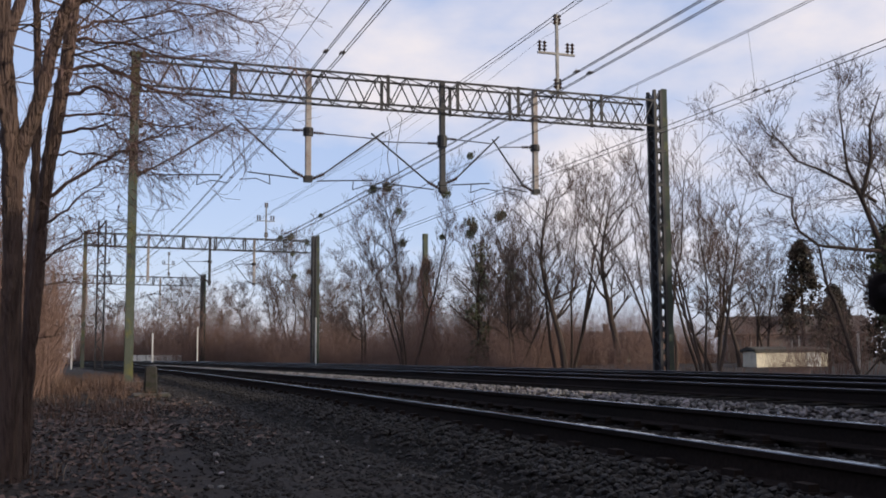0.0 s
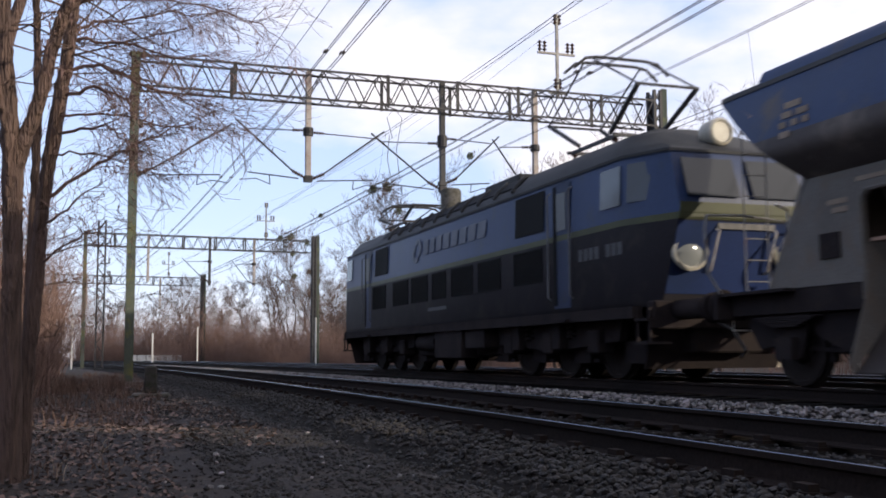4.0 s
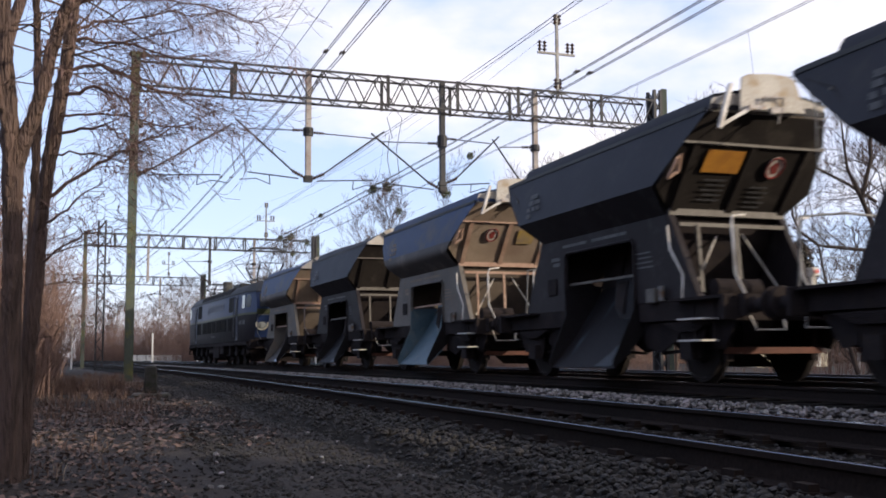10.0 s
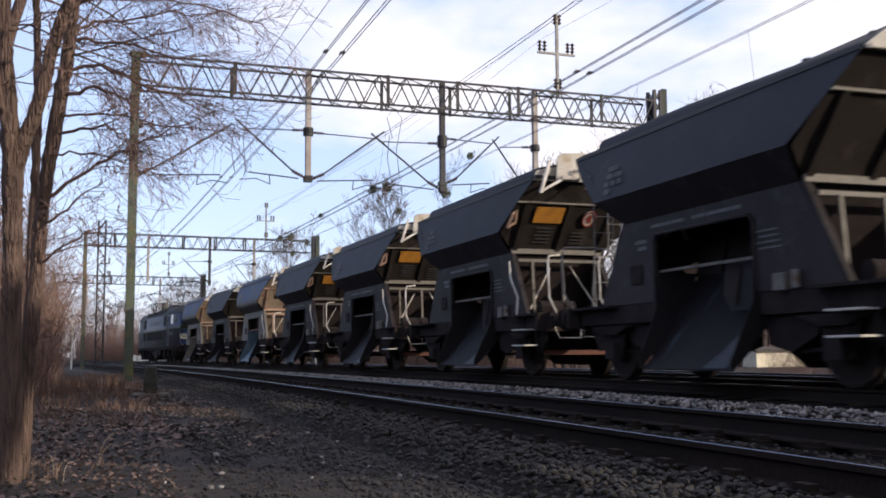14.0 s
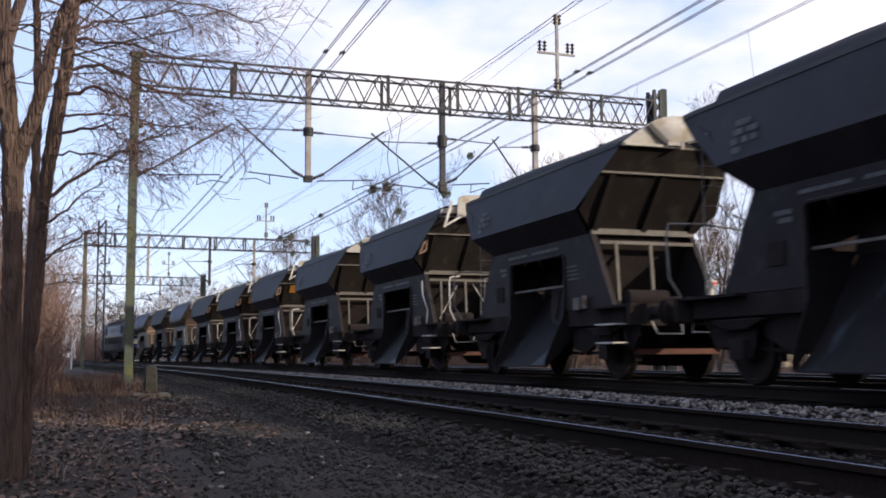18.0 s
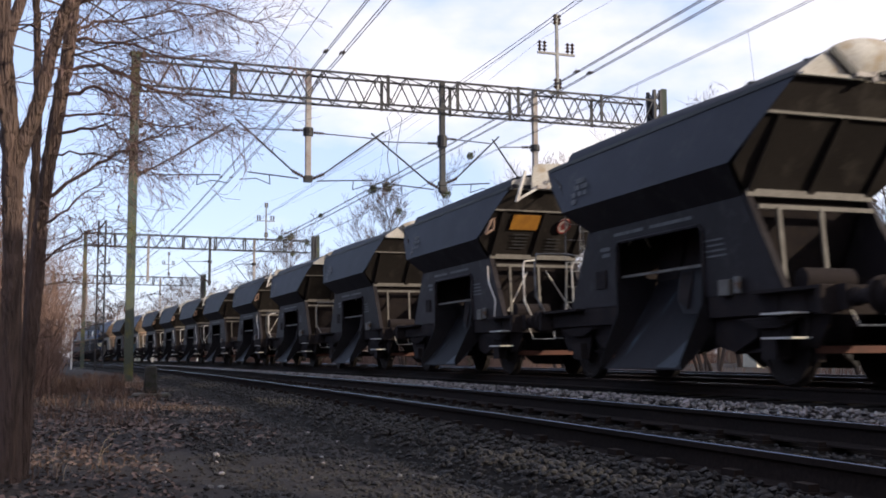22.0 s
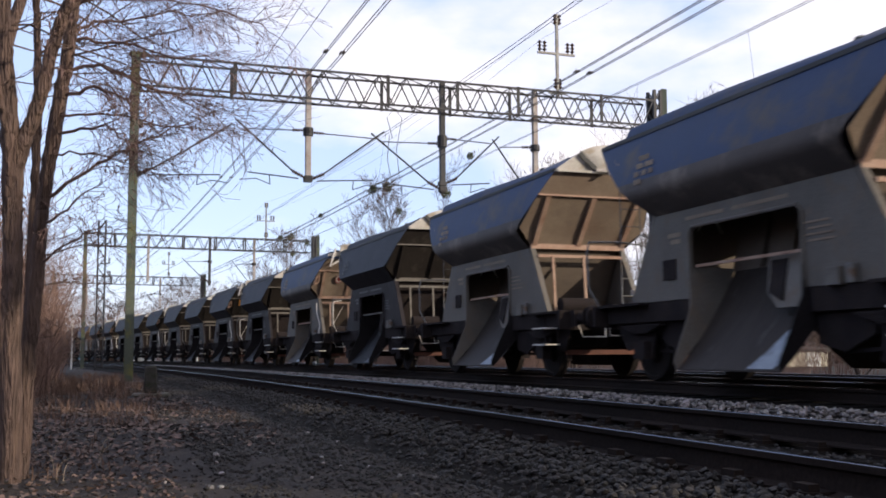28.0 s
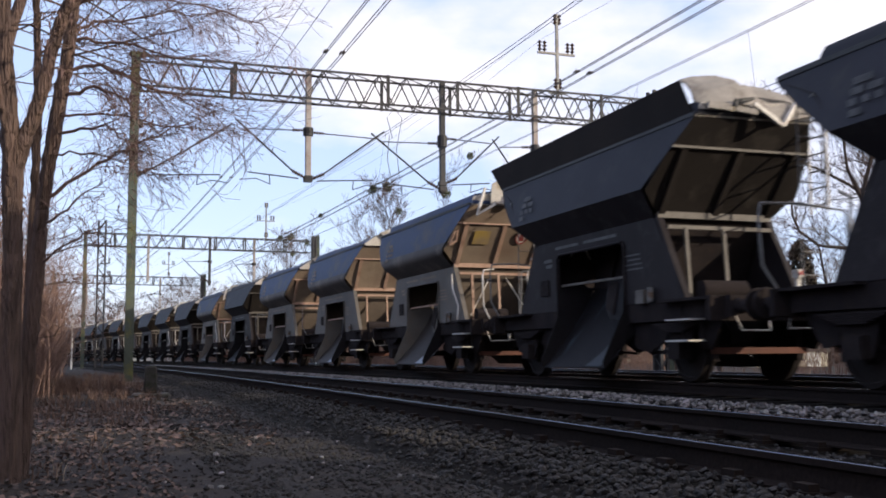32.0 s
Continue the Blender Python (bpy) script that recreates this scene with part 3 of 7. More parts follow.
FRAME_REACH = [(0.0, 0.0), (3.5, 3.5), (3.75, 3.87), (5.0, 5.12)]


def wheelset(parent, y, r):
    at = pose(0, y, r)
    ax = part("wheelset", Mesh().cyl((-1.0, 0, 0), (1.0, 0, 0), 0.08, 12), M_UNDER, parent, "steel axle with two wheels")
    ax.matrix_basis = at
    for sg in (-1, 1):
        prof = [(0.68, r + 0.03), (0.715, r + 0.028), (0.73, r), (0.815, r - 0.004), (0.82, r - 0.06), (0.79, r - 0.075), (0.78, 0.2), (0.83, 0.17), (0.83, 0.09), (0.65, 0.09), (0.66, 0.17), (0.71, 0.2), (0.7, r - 0.075), (0.68, r - 0.06)]
        w = part("wheel", Mesh().lathe([(sg * x, q) for x, q in prof], 28), M_WHEEL, ax)
        part("hub", Mesh().lathe([(sg * 0.83, 0.1), (sg * 0.87, 0.1), (sg * 0.88, 0.06)], 10), M_UNDER, w)
    WHEELS.append((ax, r, at))
    return ax


def hull_side(z):
    """Half width, leading and trailing reach of the hull's side at height z."""
    f = (z - 2.88) / 0.95
    swell = 4 * f * (1 - f)
    return 1.38 - 0.38 * f + 0.045 * swell, 2.6 + 1.39 * f, 2.43 + 0.92 * f + 0.08 * swell


def wagon(index, style, platform, placards, rim=False, chute=None):
    """A two-axle self-discharging hopper wagon; +y is the way it runs."""
    hull = {"dark": M_HULL_DARK, "pale": M_HULL_BLUE}[style]
    wall = {"dark": M_WALL_DARK, "pale": M_WALL_PALE}[style]
    end = {"dark": M_END_DARK, "pale": M_END_TAN}[style]
    edge = {"dark": M_FRAME_WHITE, "pale": M_FRAME_RUST}[style]
    look_ = {"dark": "slate grey", "pale": "dusty blue"}[style]
    extra = " with railed end and placard" if placards else " with railed rear end" if platform else " with open rear frame"
    w = thing("hopper_wagon", line_pose((13 - index) * PITCH_W, D2), look_ + " two-axle hopper wagon" + extra, "hopper wagon", "hopper wagons of the train")
    ROLLING.append((w, (13 - index) * PITCH_W))
    # hull sides: upper panel, sloping lower panel
    for sg in (-1, 1):
        if style == "pale":
            # a rolled side that curves in at the belly
            rows = [(*hull_side(z), z) for z in (3.83, 3.4, 3.03, 2.92)] + [(1.355, 2.5, 2.36, 2.81), (1.3, 2.42, 2.32, 2.73), (1.03, 2.2, 2.2, 2.49)]
            for nm, rr, mt, lab in (("side_panel", rows[:3], hull, "rolled dusty blue side panel"), ("belly_panel", rows[2:], M_BELLY, "dusty grey-brown belly panel")):
                n = len(rr)
                sk = Mesh().add([(sg * (x - q), y if e > 0 else -yr, z) for q in (0, 0.012) for x, y, yr, z in rr for e in (-1, 1)],
                                [(2 * k + o, 2 * k + 1 + o, 2 * k + 3 + o, 2 * k + 2 + o) for o in (0, 2 * n) for k in range(n - 1)] + [(2 * k + e, 2 * k + 2 + e, 2 * k + 2 * n + 2 + e, 2 * k + 2 * n + e) for e in (0, 1) for k in range(n - 1)] + [(0, 2 * n, 2 * n + 1, 1), (2 * n - 2, 2 * n - 1, 4 * n - 1, 4 * n - 2)])
                part(nm, sk, mt, w, lab)
        else:
            part("side_panel", Mesh().plate([(sg * 1.0, 3.99, 3.83), (sg * 1.0, -3.35, 3.83), (sg * 1.2, -3.04, 3.43), (sg * 1.38, -2.43, 2.88), (sg * 1.38, 2.6, 2.88), (sg * 1.2, 3.4, 3.43)][:: sg], 0.012), hull, w)
            # this downward face takes the brighter wall paint to lift its shade
            part("lower_panel", Mesh().plate([(sg * 1.38, 2.6, 2.875), (sg * 1.38, -2.43, 2.875), (sg * 1.03, -2.2, 2.49), (sg * 1.03, 2.2, 2.49)][:: sg], 0.012), wall, w, "sloping lower panel in the side wall's paint")
        part("roof_seal", Mesh().bar((sg * 0.99, -3.3 if platform else -3.36, 3.86), (sg * 0.99, 3.96, 3.86), 0.05, 0.06), M_ROOF_LIP, w, "black roof flap seal")
        # lower side wall with its discharge opening
        lw = Mesh().slab([(-2.62, 1.2), (-1.78, 2.5), (1.78, 2.5), (2.62, 1.2), (1.24, 1.2), (1.24, 2.08), (1.21, 2.16), (1.12, 2.2), (-1.12, 2.2), (-1.21, 2.16), (-1.24, 2.08), (-1.24, 1.2)], sg * 1.03, sg * 1.0)
        part("side_wall", lw, wall, w)
        part("opening_rim", Mesh().tube([(sg * 1.05, -1.26, 1.0), (sg * 1.05, -1.26, 2.13), (sg * 1.05, -1.17, 2.22), (sg * 1.05, 1.17, 2.22), (sg * 1.05, 1.26, 2.13), (sg * 1.05, 1.26, 1.0)], 0.025, 6), wall, w)
        part("cross_bar", Mesh().bar((sg * 0.95, -1.24, 1.66), (sg * 0.95, 1.24, 1.66), 0.035, 0.04), edge, w)
        # chute
        # the far-side blue chute is darkened so no sunlit patch shows below
        mt = (chute if sg < 0 else None) or (M_CHUTE if style == "dark" else M_CHUTE_PALE)
        prof = [(0.3, 1.6), (0.6, 1.16), (0.9, 0.77), (1.2, 0.43), (1.46, 0.2)]

        def tray(z):
            return 1.24 - 0.18 * (1.6 - z)
        vs = [(sg * x, tray(z) if e > 0 else -1.24 - 0.05 * (1.6 - z), z - dz) for dz in (0, 0.02) for x, z in prof for e in (-1, 1)]
        fs = [(2 * k, 2 * k + 1, 2 * k + 3, 2 * k + 2) for k in range(4)] + [(10 + 2 * k, 12 + 2 * k, 13 + 2 * k, 11 + 2 * k) for k in range(4)] + [(2 * k, 2 * k + 2, 2 * k + 12, 2 * k + 10) for k in range(4)] + [(2 * k + 1, 2 * k + 11, 2 * k + 13, 2 * k + 3) for k in range(4)] + [(0, 10, 11, 1), (8, 9, 19, 18)]
        c = part("chute", Mesh().add(vs, fs), mt, w, "worn pale blue discharge chute" if chute else "worn steel discharge chute")
        for yy in (-1, 1):
            cheek = [(0.3, 1.64), (1.06, 1.64), (1.1, 1.1), (1.5, 0.3), (1.48, 0.18), (0.9, 0.75), (0.6, 1.14)]
            n = len(cheek)
            vs = [(sg * q, (tray(z) + 0.012 if yy > 0 else -1.255 - 0.05 * (1.6 - z)) + o, z) for o in (-0.008, 0.008) for q, z in cheek]
            # trailing cheeks get the near-black chute colour in place of shade
            part("chute_cheek", Mesh().add(vs, [tuple(range(n)), tuple(range(2 * n - 1, n - 1, -1))] + [(k, k + n, (k + 1) % n + n, (k + 1) % n) for k in range(n)]), mt if chute and yy > 0 else wall if style == "pale" and yy > 0 else M_CHUTE, c)
        if not chute:
            # a streak paler than the chute down its trailing side
            part("rubbed_strip", Mesh().plate([(sg * 0.62, -1.22, 1.146), (sg * 0.62, -1.02, 1.146), (sg * 0.9, -0.9, 0.782), (sg * 0.9, -1.25, 0.782)][::sg], 0.003).plate([(sg * 0.9, -1.25, 0.782), (sg * 0.9, -0.9, 0.782), (sg * 1.2, -0.72, 0.442), (sg * 1.2, -1.22, 0.442)][::sg], 0.003).plate([(sg * 1.2, -1.22, 0.442), (sg * 1.2, -0.72, 0.442), (sg * 1.45, -0.6, 0.216), (sg * 1.45, -1.12, 0.216)][::sg], 0.003), M_STREAK if style == "pale" else M_STREAK_DULL, c, "narrow streak paler than the chute")
        # the shade inside the hopper is put into the slope and rib colours
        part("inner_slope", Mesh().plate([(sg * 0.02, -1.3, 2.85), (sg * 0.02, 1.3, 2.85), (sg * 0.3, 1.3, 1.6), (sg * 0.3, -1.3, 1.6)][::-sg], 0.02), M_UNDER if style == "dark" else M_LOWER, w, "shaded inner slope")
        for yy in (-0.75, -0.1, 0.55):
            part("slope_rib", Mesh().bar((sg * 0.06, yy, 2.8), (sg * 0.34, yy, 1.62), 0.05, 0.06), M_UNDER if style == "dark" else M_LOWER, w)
        gate = mt if chute else M_CHUTE if style == "dark" else wall
        g = part("flap_gate", Mesh().plate([(sg * 0.86, -1.2, 1.66), (sg * 0.86, -0.35, 1.66), (sg * 0.92, -0.35, 1.2), (sg * 0.98, -0.62, 0.98), (sg * 0.98, -1.2, 0.98)][::-sg], 0.03), gate, w, "hinged flap gate in the opening")
        # the gate's opening is painted on as a dark plate
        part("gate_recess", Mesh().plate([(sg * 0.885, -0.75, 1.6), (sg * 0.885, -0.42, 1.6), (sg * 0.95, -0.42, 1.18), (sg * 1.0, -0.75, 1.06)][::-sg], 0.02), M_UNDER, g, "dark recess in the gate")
        for y0, y1 in ((1.32, 4.0), (-4.0, -1.32)):
            part("sole_bar", Mesh().box(sg * 0.98 - 0.04, sg * 0.98 + 0.04, y0, y1, 0.9, 1.2), M_UNDER, w, "black sole bar")
        for yy in (-2.73, 2.73):
            part("axle_guard", Mesh().slab([(yy - 0.42, 0.95), (yy - 0.2, 0.35), (yy + 0.2, 0.35), (yy + 0.42, 0.95)], sg * 0.93, sg * 0.96).box(sg * 0.98 - 0.1, sg * 0.98 + 0.1, yy - 0.16, yy + 0.16, 0.33, 0.6), M_UNDER, w)
            iy, oy = (1, -1) if yy < 0 else (-1, 1)
            part("frame_gusset", Mesh().slab([(yy + iy * 1.42, 0.95), (yy + iy * 1.4, 0.52), (yy + iy * 0.95, 0.42), (yy + iy * 0.45, 0.62), (yy + iy * 0.3, 0.95)], sg * 0.88, sg * 0.92), M_UNDER, w)
            part("brake_hanger", Mesh().slab([(yy + oy * 0.35, 0.95), (yy + oy * 0.42, 0.5), (yy + oy * 0.7, 0.46), (yy + oy * 0.98, 0.95)], sg * 0.86, sg * 0.9).bar((sg * 0.8, yy + oy * 0.6, 0.5), (sg * 0.8, yy + iy * 1.1, 0.42), 0.05), M_UNDER, w)
            sp = Mesh()
            for k in range(5):
                sp.box(sg * 1.02 - 0.05, sg * 1.02 + 0.05, yy - 0.62 + 0.09 * k, yy + 0.62 - 0.09 * k, 0.84 - 0.028 * k, 0.862 - 0.028 * k)
            part("leaf_spring", sp, M_UNDER, w)
            for by in (yy - 0.525, yy + 0.525):
                part("brake_block", Mesh().box(sg * 0.72 - 0.05, sg * 0.72 + 0.05, by - 0.035, by + 0.035, 0.3, 0.75), M_UNDER, w)
        # markings
        mk = M_FADED if style == "dark" else M_END_TAN
        for k in range(4):
            part("marking", Mesh().box(sg * 1.036, sg * 1.04, -1.75 - 0.03 * k, -1.75 + 0.5 - 0.1 * (k % 2), 1.96 - 0.075 * k, 1.985 - 0.075 * k), mk, w, smooth=False)
        for y0, y1 in ((0.4, 1.35), (-1.0, 0.2)):
            part("marking", Mesh().box(sg * 1.036, sg * 1.04, y0, y1, 2.33, 2.38), mk, w, smooth=False)
        for k in range(2):
            part("marking", Mesh().box(sg * 1.036, sg * 1.04, 1.5, 1.85 - 0.08 * k, 2.12 - 0.1 * k, 2.18 - 0.1 * k), mk, w, smooth=False)
        # blocks of faded writing near the leading end
        for k, words in enumerate((((2.0, 2.3),), ((2.1, 2.3), (1.8, 2.03)), ((2.17, 2.3), (1.95, 2.07), (1.75, 1.87)), ((2.05, 2.25),))):
            z = 3.36 - 0.13 * k
            x = hull_side(z + 0.04)[0] + 0.018
            for y0, y1 in words:
                part("marking", Mesh().box(sg * x, sg * (x + 0.004), y0, y1, z, z + 0.075), mk, w, smooth=False)
        part("label_board", Mesh().box(sg * 1.035, sg * 1.055, 1.65, 2.0, 1.5, 1.8), M_UNDER, w, bevel=0.005)
        part("valve_box", Mesh().box(sg * 1.05 - 0.06, sg * 1.05 + 0.1, -1.95, -1.7, 1.18, 1.4), M_FRAME_WHITE, w, bevel=0.01)
        part("valve_stem", Mesh().cyl((sg * 1.1, -2.15, 1.2), (sg * 1.1, -2.15, 1.42), 0.05, 8), M_STEEL_GREY, w)
        for z in (0.88, 0.58):
            part("step", Mesh().box(sg * 1.0, sg * 1.28, -3.46, -2.86, z, z + 0.025), M_RAILING, w, "worn white-edged step", smooth=False)
        part("step_hanger", Mesh().bar((sg * 1.02, -3.42, 1.2), (sg * 1.02, -3.42, 0.6), 0.03), M_UNDER, w, smooth=False)
        part("step_hanger", Mesh().bar((sg * 1.02, -2.9, 1.2), (sg * 1.02, -2.9, 0.6), 0.03), M_UNDER, w, smooth=False)
    # roof
    full = [(-0.99, 3.85), (-0.96, 3.98), (-0.9, 4.07), (-0.5, 4.15), (0, 4.17), (0.5, 4.15), (0.9, 4.07), (0.96, 3.98), (0.99, 3.85)]
    low = [(x, 3.85 + 0.45 * (z - 3.85)) for x, z in full]
    gable = [(-0.99, 3.85), (-0.87, 3.93), (-0.74, 4.02), (-0.46, 4.21), (0, 4.25), (0.46, 4.21), (0.74, 4.02), (0.87, 3.93), (0.99, 3.85)]
    ro = Mesh()
    stations = [(-3.4, full)] if platform or rim else [(-3.4, gable), (0.4, full)]
    stations += [(3.15, full), (3.2, low), (3.97, low)]
    for y, ring in stations:
        ro.v.extend((x, y, z) for x, z in ring)
    for k in range(len(stations) - 1):
        ro.f += [(9 * k + i, 9 * k + (i + 1) % 9, 9 * k + 9 + (i + 1) % 9, 9 * k + 9 + i) for i in range(9)]
    ro.f += [tuple(range(8, -1, -1)), tuple(range(len(ro.v) - 9, len(ro.v)))]
    part("roof", ro, hull, w)
    if rim:
        for sg in (-1, 1):
            part("raised_rim", Mesh().plate([(sg * 1.0, 4.0, 3.86), (sg * 1.0, -3.33, 3.86), (sg * 1.02, -3.02, 4.44), (sg * 1.04, 0.0, 4.41), (sg * 1.06, 4.45, 4.36)][::sg], 0.02), M_WHEEL, w, "black raised rim along the roof")
    for k in range(6):
        part("roof_hinge", Mesh().bar((-0.55, -2.6 + k * 1.04, 4.155), (0.55, -2.6 + k * 1.04, 4.155), 0.06, 0.06), M_ROOF_LIP, w, smooth=False)
    # ends
    for e in (-1, 1):
        def P(x, y, z):
            return (x, e * y, z)
        o = 1 if e > 0 else -1
        part("end_plate", Mesh().plate([P(-1.0, 2.24, 2.53), P(1.0, 2.24, 2.53), P(1.35, 2.5, 2.86), P(1.2, 3.03, 3.43), P(-1.2, 3.03, 3.43), P(-1.35, 2.5, 2.86)][::-o], 0.015), end, w, "sloping hopper end plate")
        hy = 3.35 if e < 0 else 3.95
        part("end_hood", Mesh().plate([P(-1.2, 3.03, 3.43), P(1.2, 3.03, 3.43), P(0.99, hy, 3.82), P(-0.99, hy, 3.82)][::-o], 0.015), end, w)
        if e > 0 or platform or rim:
            ty, tx, tz, rise, inner = (hy + 0.02, 0.98, 3.86, 3.98, 0.6) if e > 0 else (3.43, 0.95, 4.0, 4.08, 0.6)
        else:
            ty, tx, tz, rise, inner = 3.42, 0.97, 3.87, 4.22, 0.46
        part("roof_end", Mesh().plate([P(-0.99, hy + 0.01, 3.83), P(0.99, hy + 0.01, 3.83), P(tx, ty, tz), P(inner, ty, rise), P(-inner, ty, rise), P(-tx, ty, tz)][::-o], 0.02), M_ROOF_DUST, w, "dust-covered roof end")

        def B(x, y, z):
            return (-e * x, e * y, z)
        if e > 0:
            pass
        elif platform:
            # an upright dusty flap held by two struts, with its latch
            rim_ = [(-0.57, 3.52, 3.82), (-0.56, 3.53, 4.08), (-0.54, 3.54, 4.3), (-0.42, 3.54, 4.36), (-0.05, 3.54, 4.39), (0.24, 3.54, 4.38), (0.36, 3.54, 4.33), (0.46, 3.53, 4.1), (0.54, 3.52, 3.85)]
            part("roof_flap", Mesh().plate([B(*q) for q in rim_][::-1], 0.03), M_ROOF_DUST, w, "upright dust-covered roof flap", bevel=0.008)
            part("roof_latch", Mesh().tube([B(-0.24, 3.56, 3.92), B(-0.22, 3.6, 4.02), B(0.1, 3.6, 4.03), B(0.12, 3.56, 3.92)], 0.022, 6).bar(B(-0.48, 3.58, 3.86), B(-0.2, 3.58, 3.87), 0.06, 0.07).bar(B(-0.1, 3.58, 3.84), B(0.1, 3.58, 3.85), 0.05, 0.09).tube([B(0.05, 3.58, 3.84), B(0.04, 3.56, 3.66)], 0.012, 5), M_POST_PALE, w, "latch loop of the roof flap")
            part("roof_strut", Mesh().bar(B(-0.9, 3.5, 3.55), B(-0.7, 3.5, 4.2), 0.075, 0.05), M_RAILING, w, "pale flap strut")
            part("roof_strut", Mesh().bar(B(-0.9, 3.5, 3.58), B(-0.42, 3.56, 3.86), 0.06, 0.05), M_RAILING, w, "pale flap strut")
        elif rim:
            # a broad crumpled hood between the two rims, with a lip and a bent brace under it
            upper = [(-1.04, 3.03, 4.44), (-0.83, 3.06, 4.5), (-0.45, 3.08, 4.54), (-0.12, 3.08, 4.5), (-0.02, 3.09, 4.43), (0.35, 3.1, 4.41), (0.62, 3.1, 4.36), (1.02, 3.05, 4.3)]
            lower = [(-0.99, 3.36, 4.04), (-0.8, 3.48, 3.98), (-0.5, 3.5, 3.99), (-0.3, 3.5, 4.03), (-0.12, 3.52, 3.97), (0.2, 3.52, 3.88), (0.42, 3.52, 3.8), (0.99, 3.42, 3.95)]
            hd, n = Mesh(), len(upper)
            for thick in (0.0, 0.022):
                for v in (0.0, 0.3, 0.62, 1.0):
                    for i, (a, b) in enumerate(zip(upper, lower)):
                        swell = 0.07 * math.sin(math.pi * v) * (1 + 0.5 * math.sin(2.3 * i))
                        hd.v.append(B(a[0] + (b[0] - a[0]) * v, a[1] + (b[1] - a[1]) * v + swell - thick, a[2] + (b[2] - a[2]) * v + 0.4 * swell - 0.5 * thick))
            for j in range(3):
                for i in range(n - 1):
                    a = j * n + i
                    hd.f += [(a, a + 1, a + n + 1, a + n), (a + 4 * n, a + 5 * n, a + 5 * n + 1, a + 4 * n + 1)]
            edge_ = list(range(n)) + [2 * n - 1, 3 * n - 1] + list(range(4 * n - 1, 3 * n - 1, -1)) + [2 * n, n]
            hd.f += [(a, a + 4 * n, b + 4 * n, b) for a, b in zip(edge_, edge_[1:] + edge_[:1])]
            part("roof_flap", hd, M_SHADED_DUST, w, "crumpled dust-covered roof hood")
            part("flap_strap", Mesh().bar(B(-0.86, 3.5, 3.97), B(-0.5, 3.52, 3.95), 0.05, 0.1), M_SHADED_DUST, w, "pale lip under the hood")
            part("flap_strap", Mesh().bar(B(-0.42, 3.52, 3.94), B(-0.06, 3.54, 3.9), 0.05, 0.08), M_SHADED_DUST, w, "pale lip under the hood")
            part("roof_latch", Mesh().bar(B(-0.36, 3.56, 4.05), B(-0.14, 3.56, 4.09), 0.07, 0.05).bar(B(-0.44, 3.56, 3.95), B(-0.42, 3.56, 4.07), 0.05, 0.04), M_ROOF_LIP, w)
            part("flap_arm", Mesh().bar(B(-0.12, 3.57, 4.02), B(0.36, 3.57, 3.72), 0.05, 0.05), M_RAILING, w, "pale flap arm")
            part("flap_arm", Mesh().bar(B(0.36, 3.57, 3.72), B(0.66, 3.5, 4.12), 0.06, 0.05), M_RAILING, w, "pale flap arm")
            # a light ladder up the shaded side of this end
            for y in (3.1, 3.5):
                part("ladder_rail", Mesh().bar(B(1.16, y, 2.5), B(1.16, y, 4.08), 0.035, 0.02), M_RAILING, w)
            for k in range(6):
                part("ladder_rung", Mesh().bar(B(1.16, 3.1, 2.62 + 0.26 * k), B(1.16, 3.5, 2.62 + 0.26 * k), 0.022, 0.022), M_RAILING, w)
            part("ladder_bracket", Mesh().bar(B(0.98, 3.1, 3.84), B(1.17, 3.1, 3.84), 0.04, 0.02), M_RAILING, w)
            part("ladder_bracket", Mesh().bar(B(1.16, 3.1, 3.3), B(1.16, 2.8, 3.3), 0.04, 0.02), M_RAILING, w)
        else:
            # a slack flap that bulges out over the end
            sk, nu, nv = Mesh(), 8, 4
            for dz in (0.0, 0.025):
                for j in range(nv + 1):
                    v = j / nv
                    for i in range(nu + 1):
                        u = i / nu
                        sag = math.sin(math.pi * u)
                        x = (1 - v) * (-0.47 + 0.9 * u) + v * (-0.17 + 0.72 * u)
                        y = 3.46 + 0.02 * u + 0.09 * sag * math.sin(math.pi * v) + 0.012 * math.sin(9 * u)
                        z = (1 - v) * (4.19 + 0.18 * math.sin(math.pi * (0.08 + 0.72 * u))) + v * (3.89 + 0.17 * u * u)
                        sk.v.append(B(x, y - dz, z - 0.4 * dz))
            m = (nu + 1) * (nv + 1)
            for j in range(nv):
                for i in range(nu):
                    a = j * (nu + 1) + i
                    sk.f += [(a, a + 1, a + nu + 2, a + nu + 1), (a + m, a + m + nu + 1, a + m + nu + 2, a + m + 1)]
            edge_ = list(range(nu + 1)) + [j * (nu + 1) + nu for j in range(1, nv + 1)] + [nv * (nu + 1) + i for i in range(nu - 1, -1, -1)] + [j * (nu + 1) for j in range(nv - 1, 0, -1)]
            sk.f += [(a, b, b + m, a + m) for a, b in zip(edge_, edge_[1:] + edge_[:1])]
            part("roof_flap", sk, M_ROOF_DUST, w, "bulging dust-covered roof flap")
            part("flap_strap", Mesh().bar(B(-0.52, 3.47, 4.18), B(-0.19, 3.48, 3.89), 0.03, 0.09), M_ROOF_LIP, w)
            part("roof_lip", Mesh().bar(B(-0.97, 3.44, 3.84), B(0.1, 3.44, 3.84), 0.05, 0.04), M_ROOF_DUST, w, "pale lip of the roof end")
            part("roof_latch", Mesh().bar(B(-0.2, 3.5, 3.87), B(0.04, 3.5, 3.87), 0.05, 0.05).bar(B(0.08, 3.5, 3.79), B(0.08, 3.5, 3.92), 0.06, 0.05), M_POST_PALE, w)
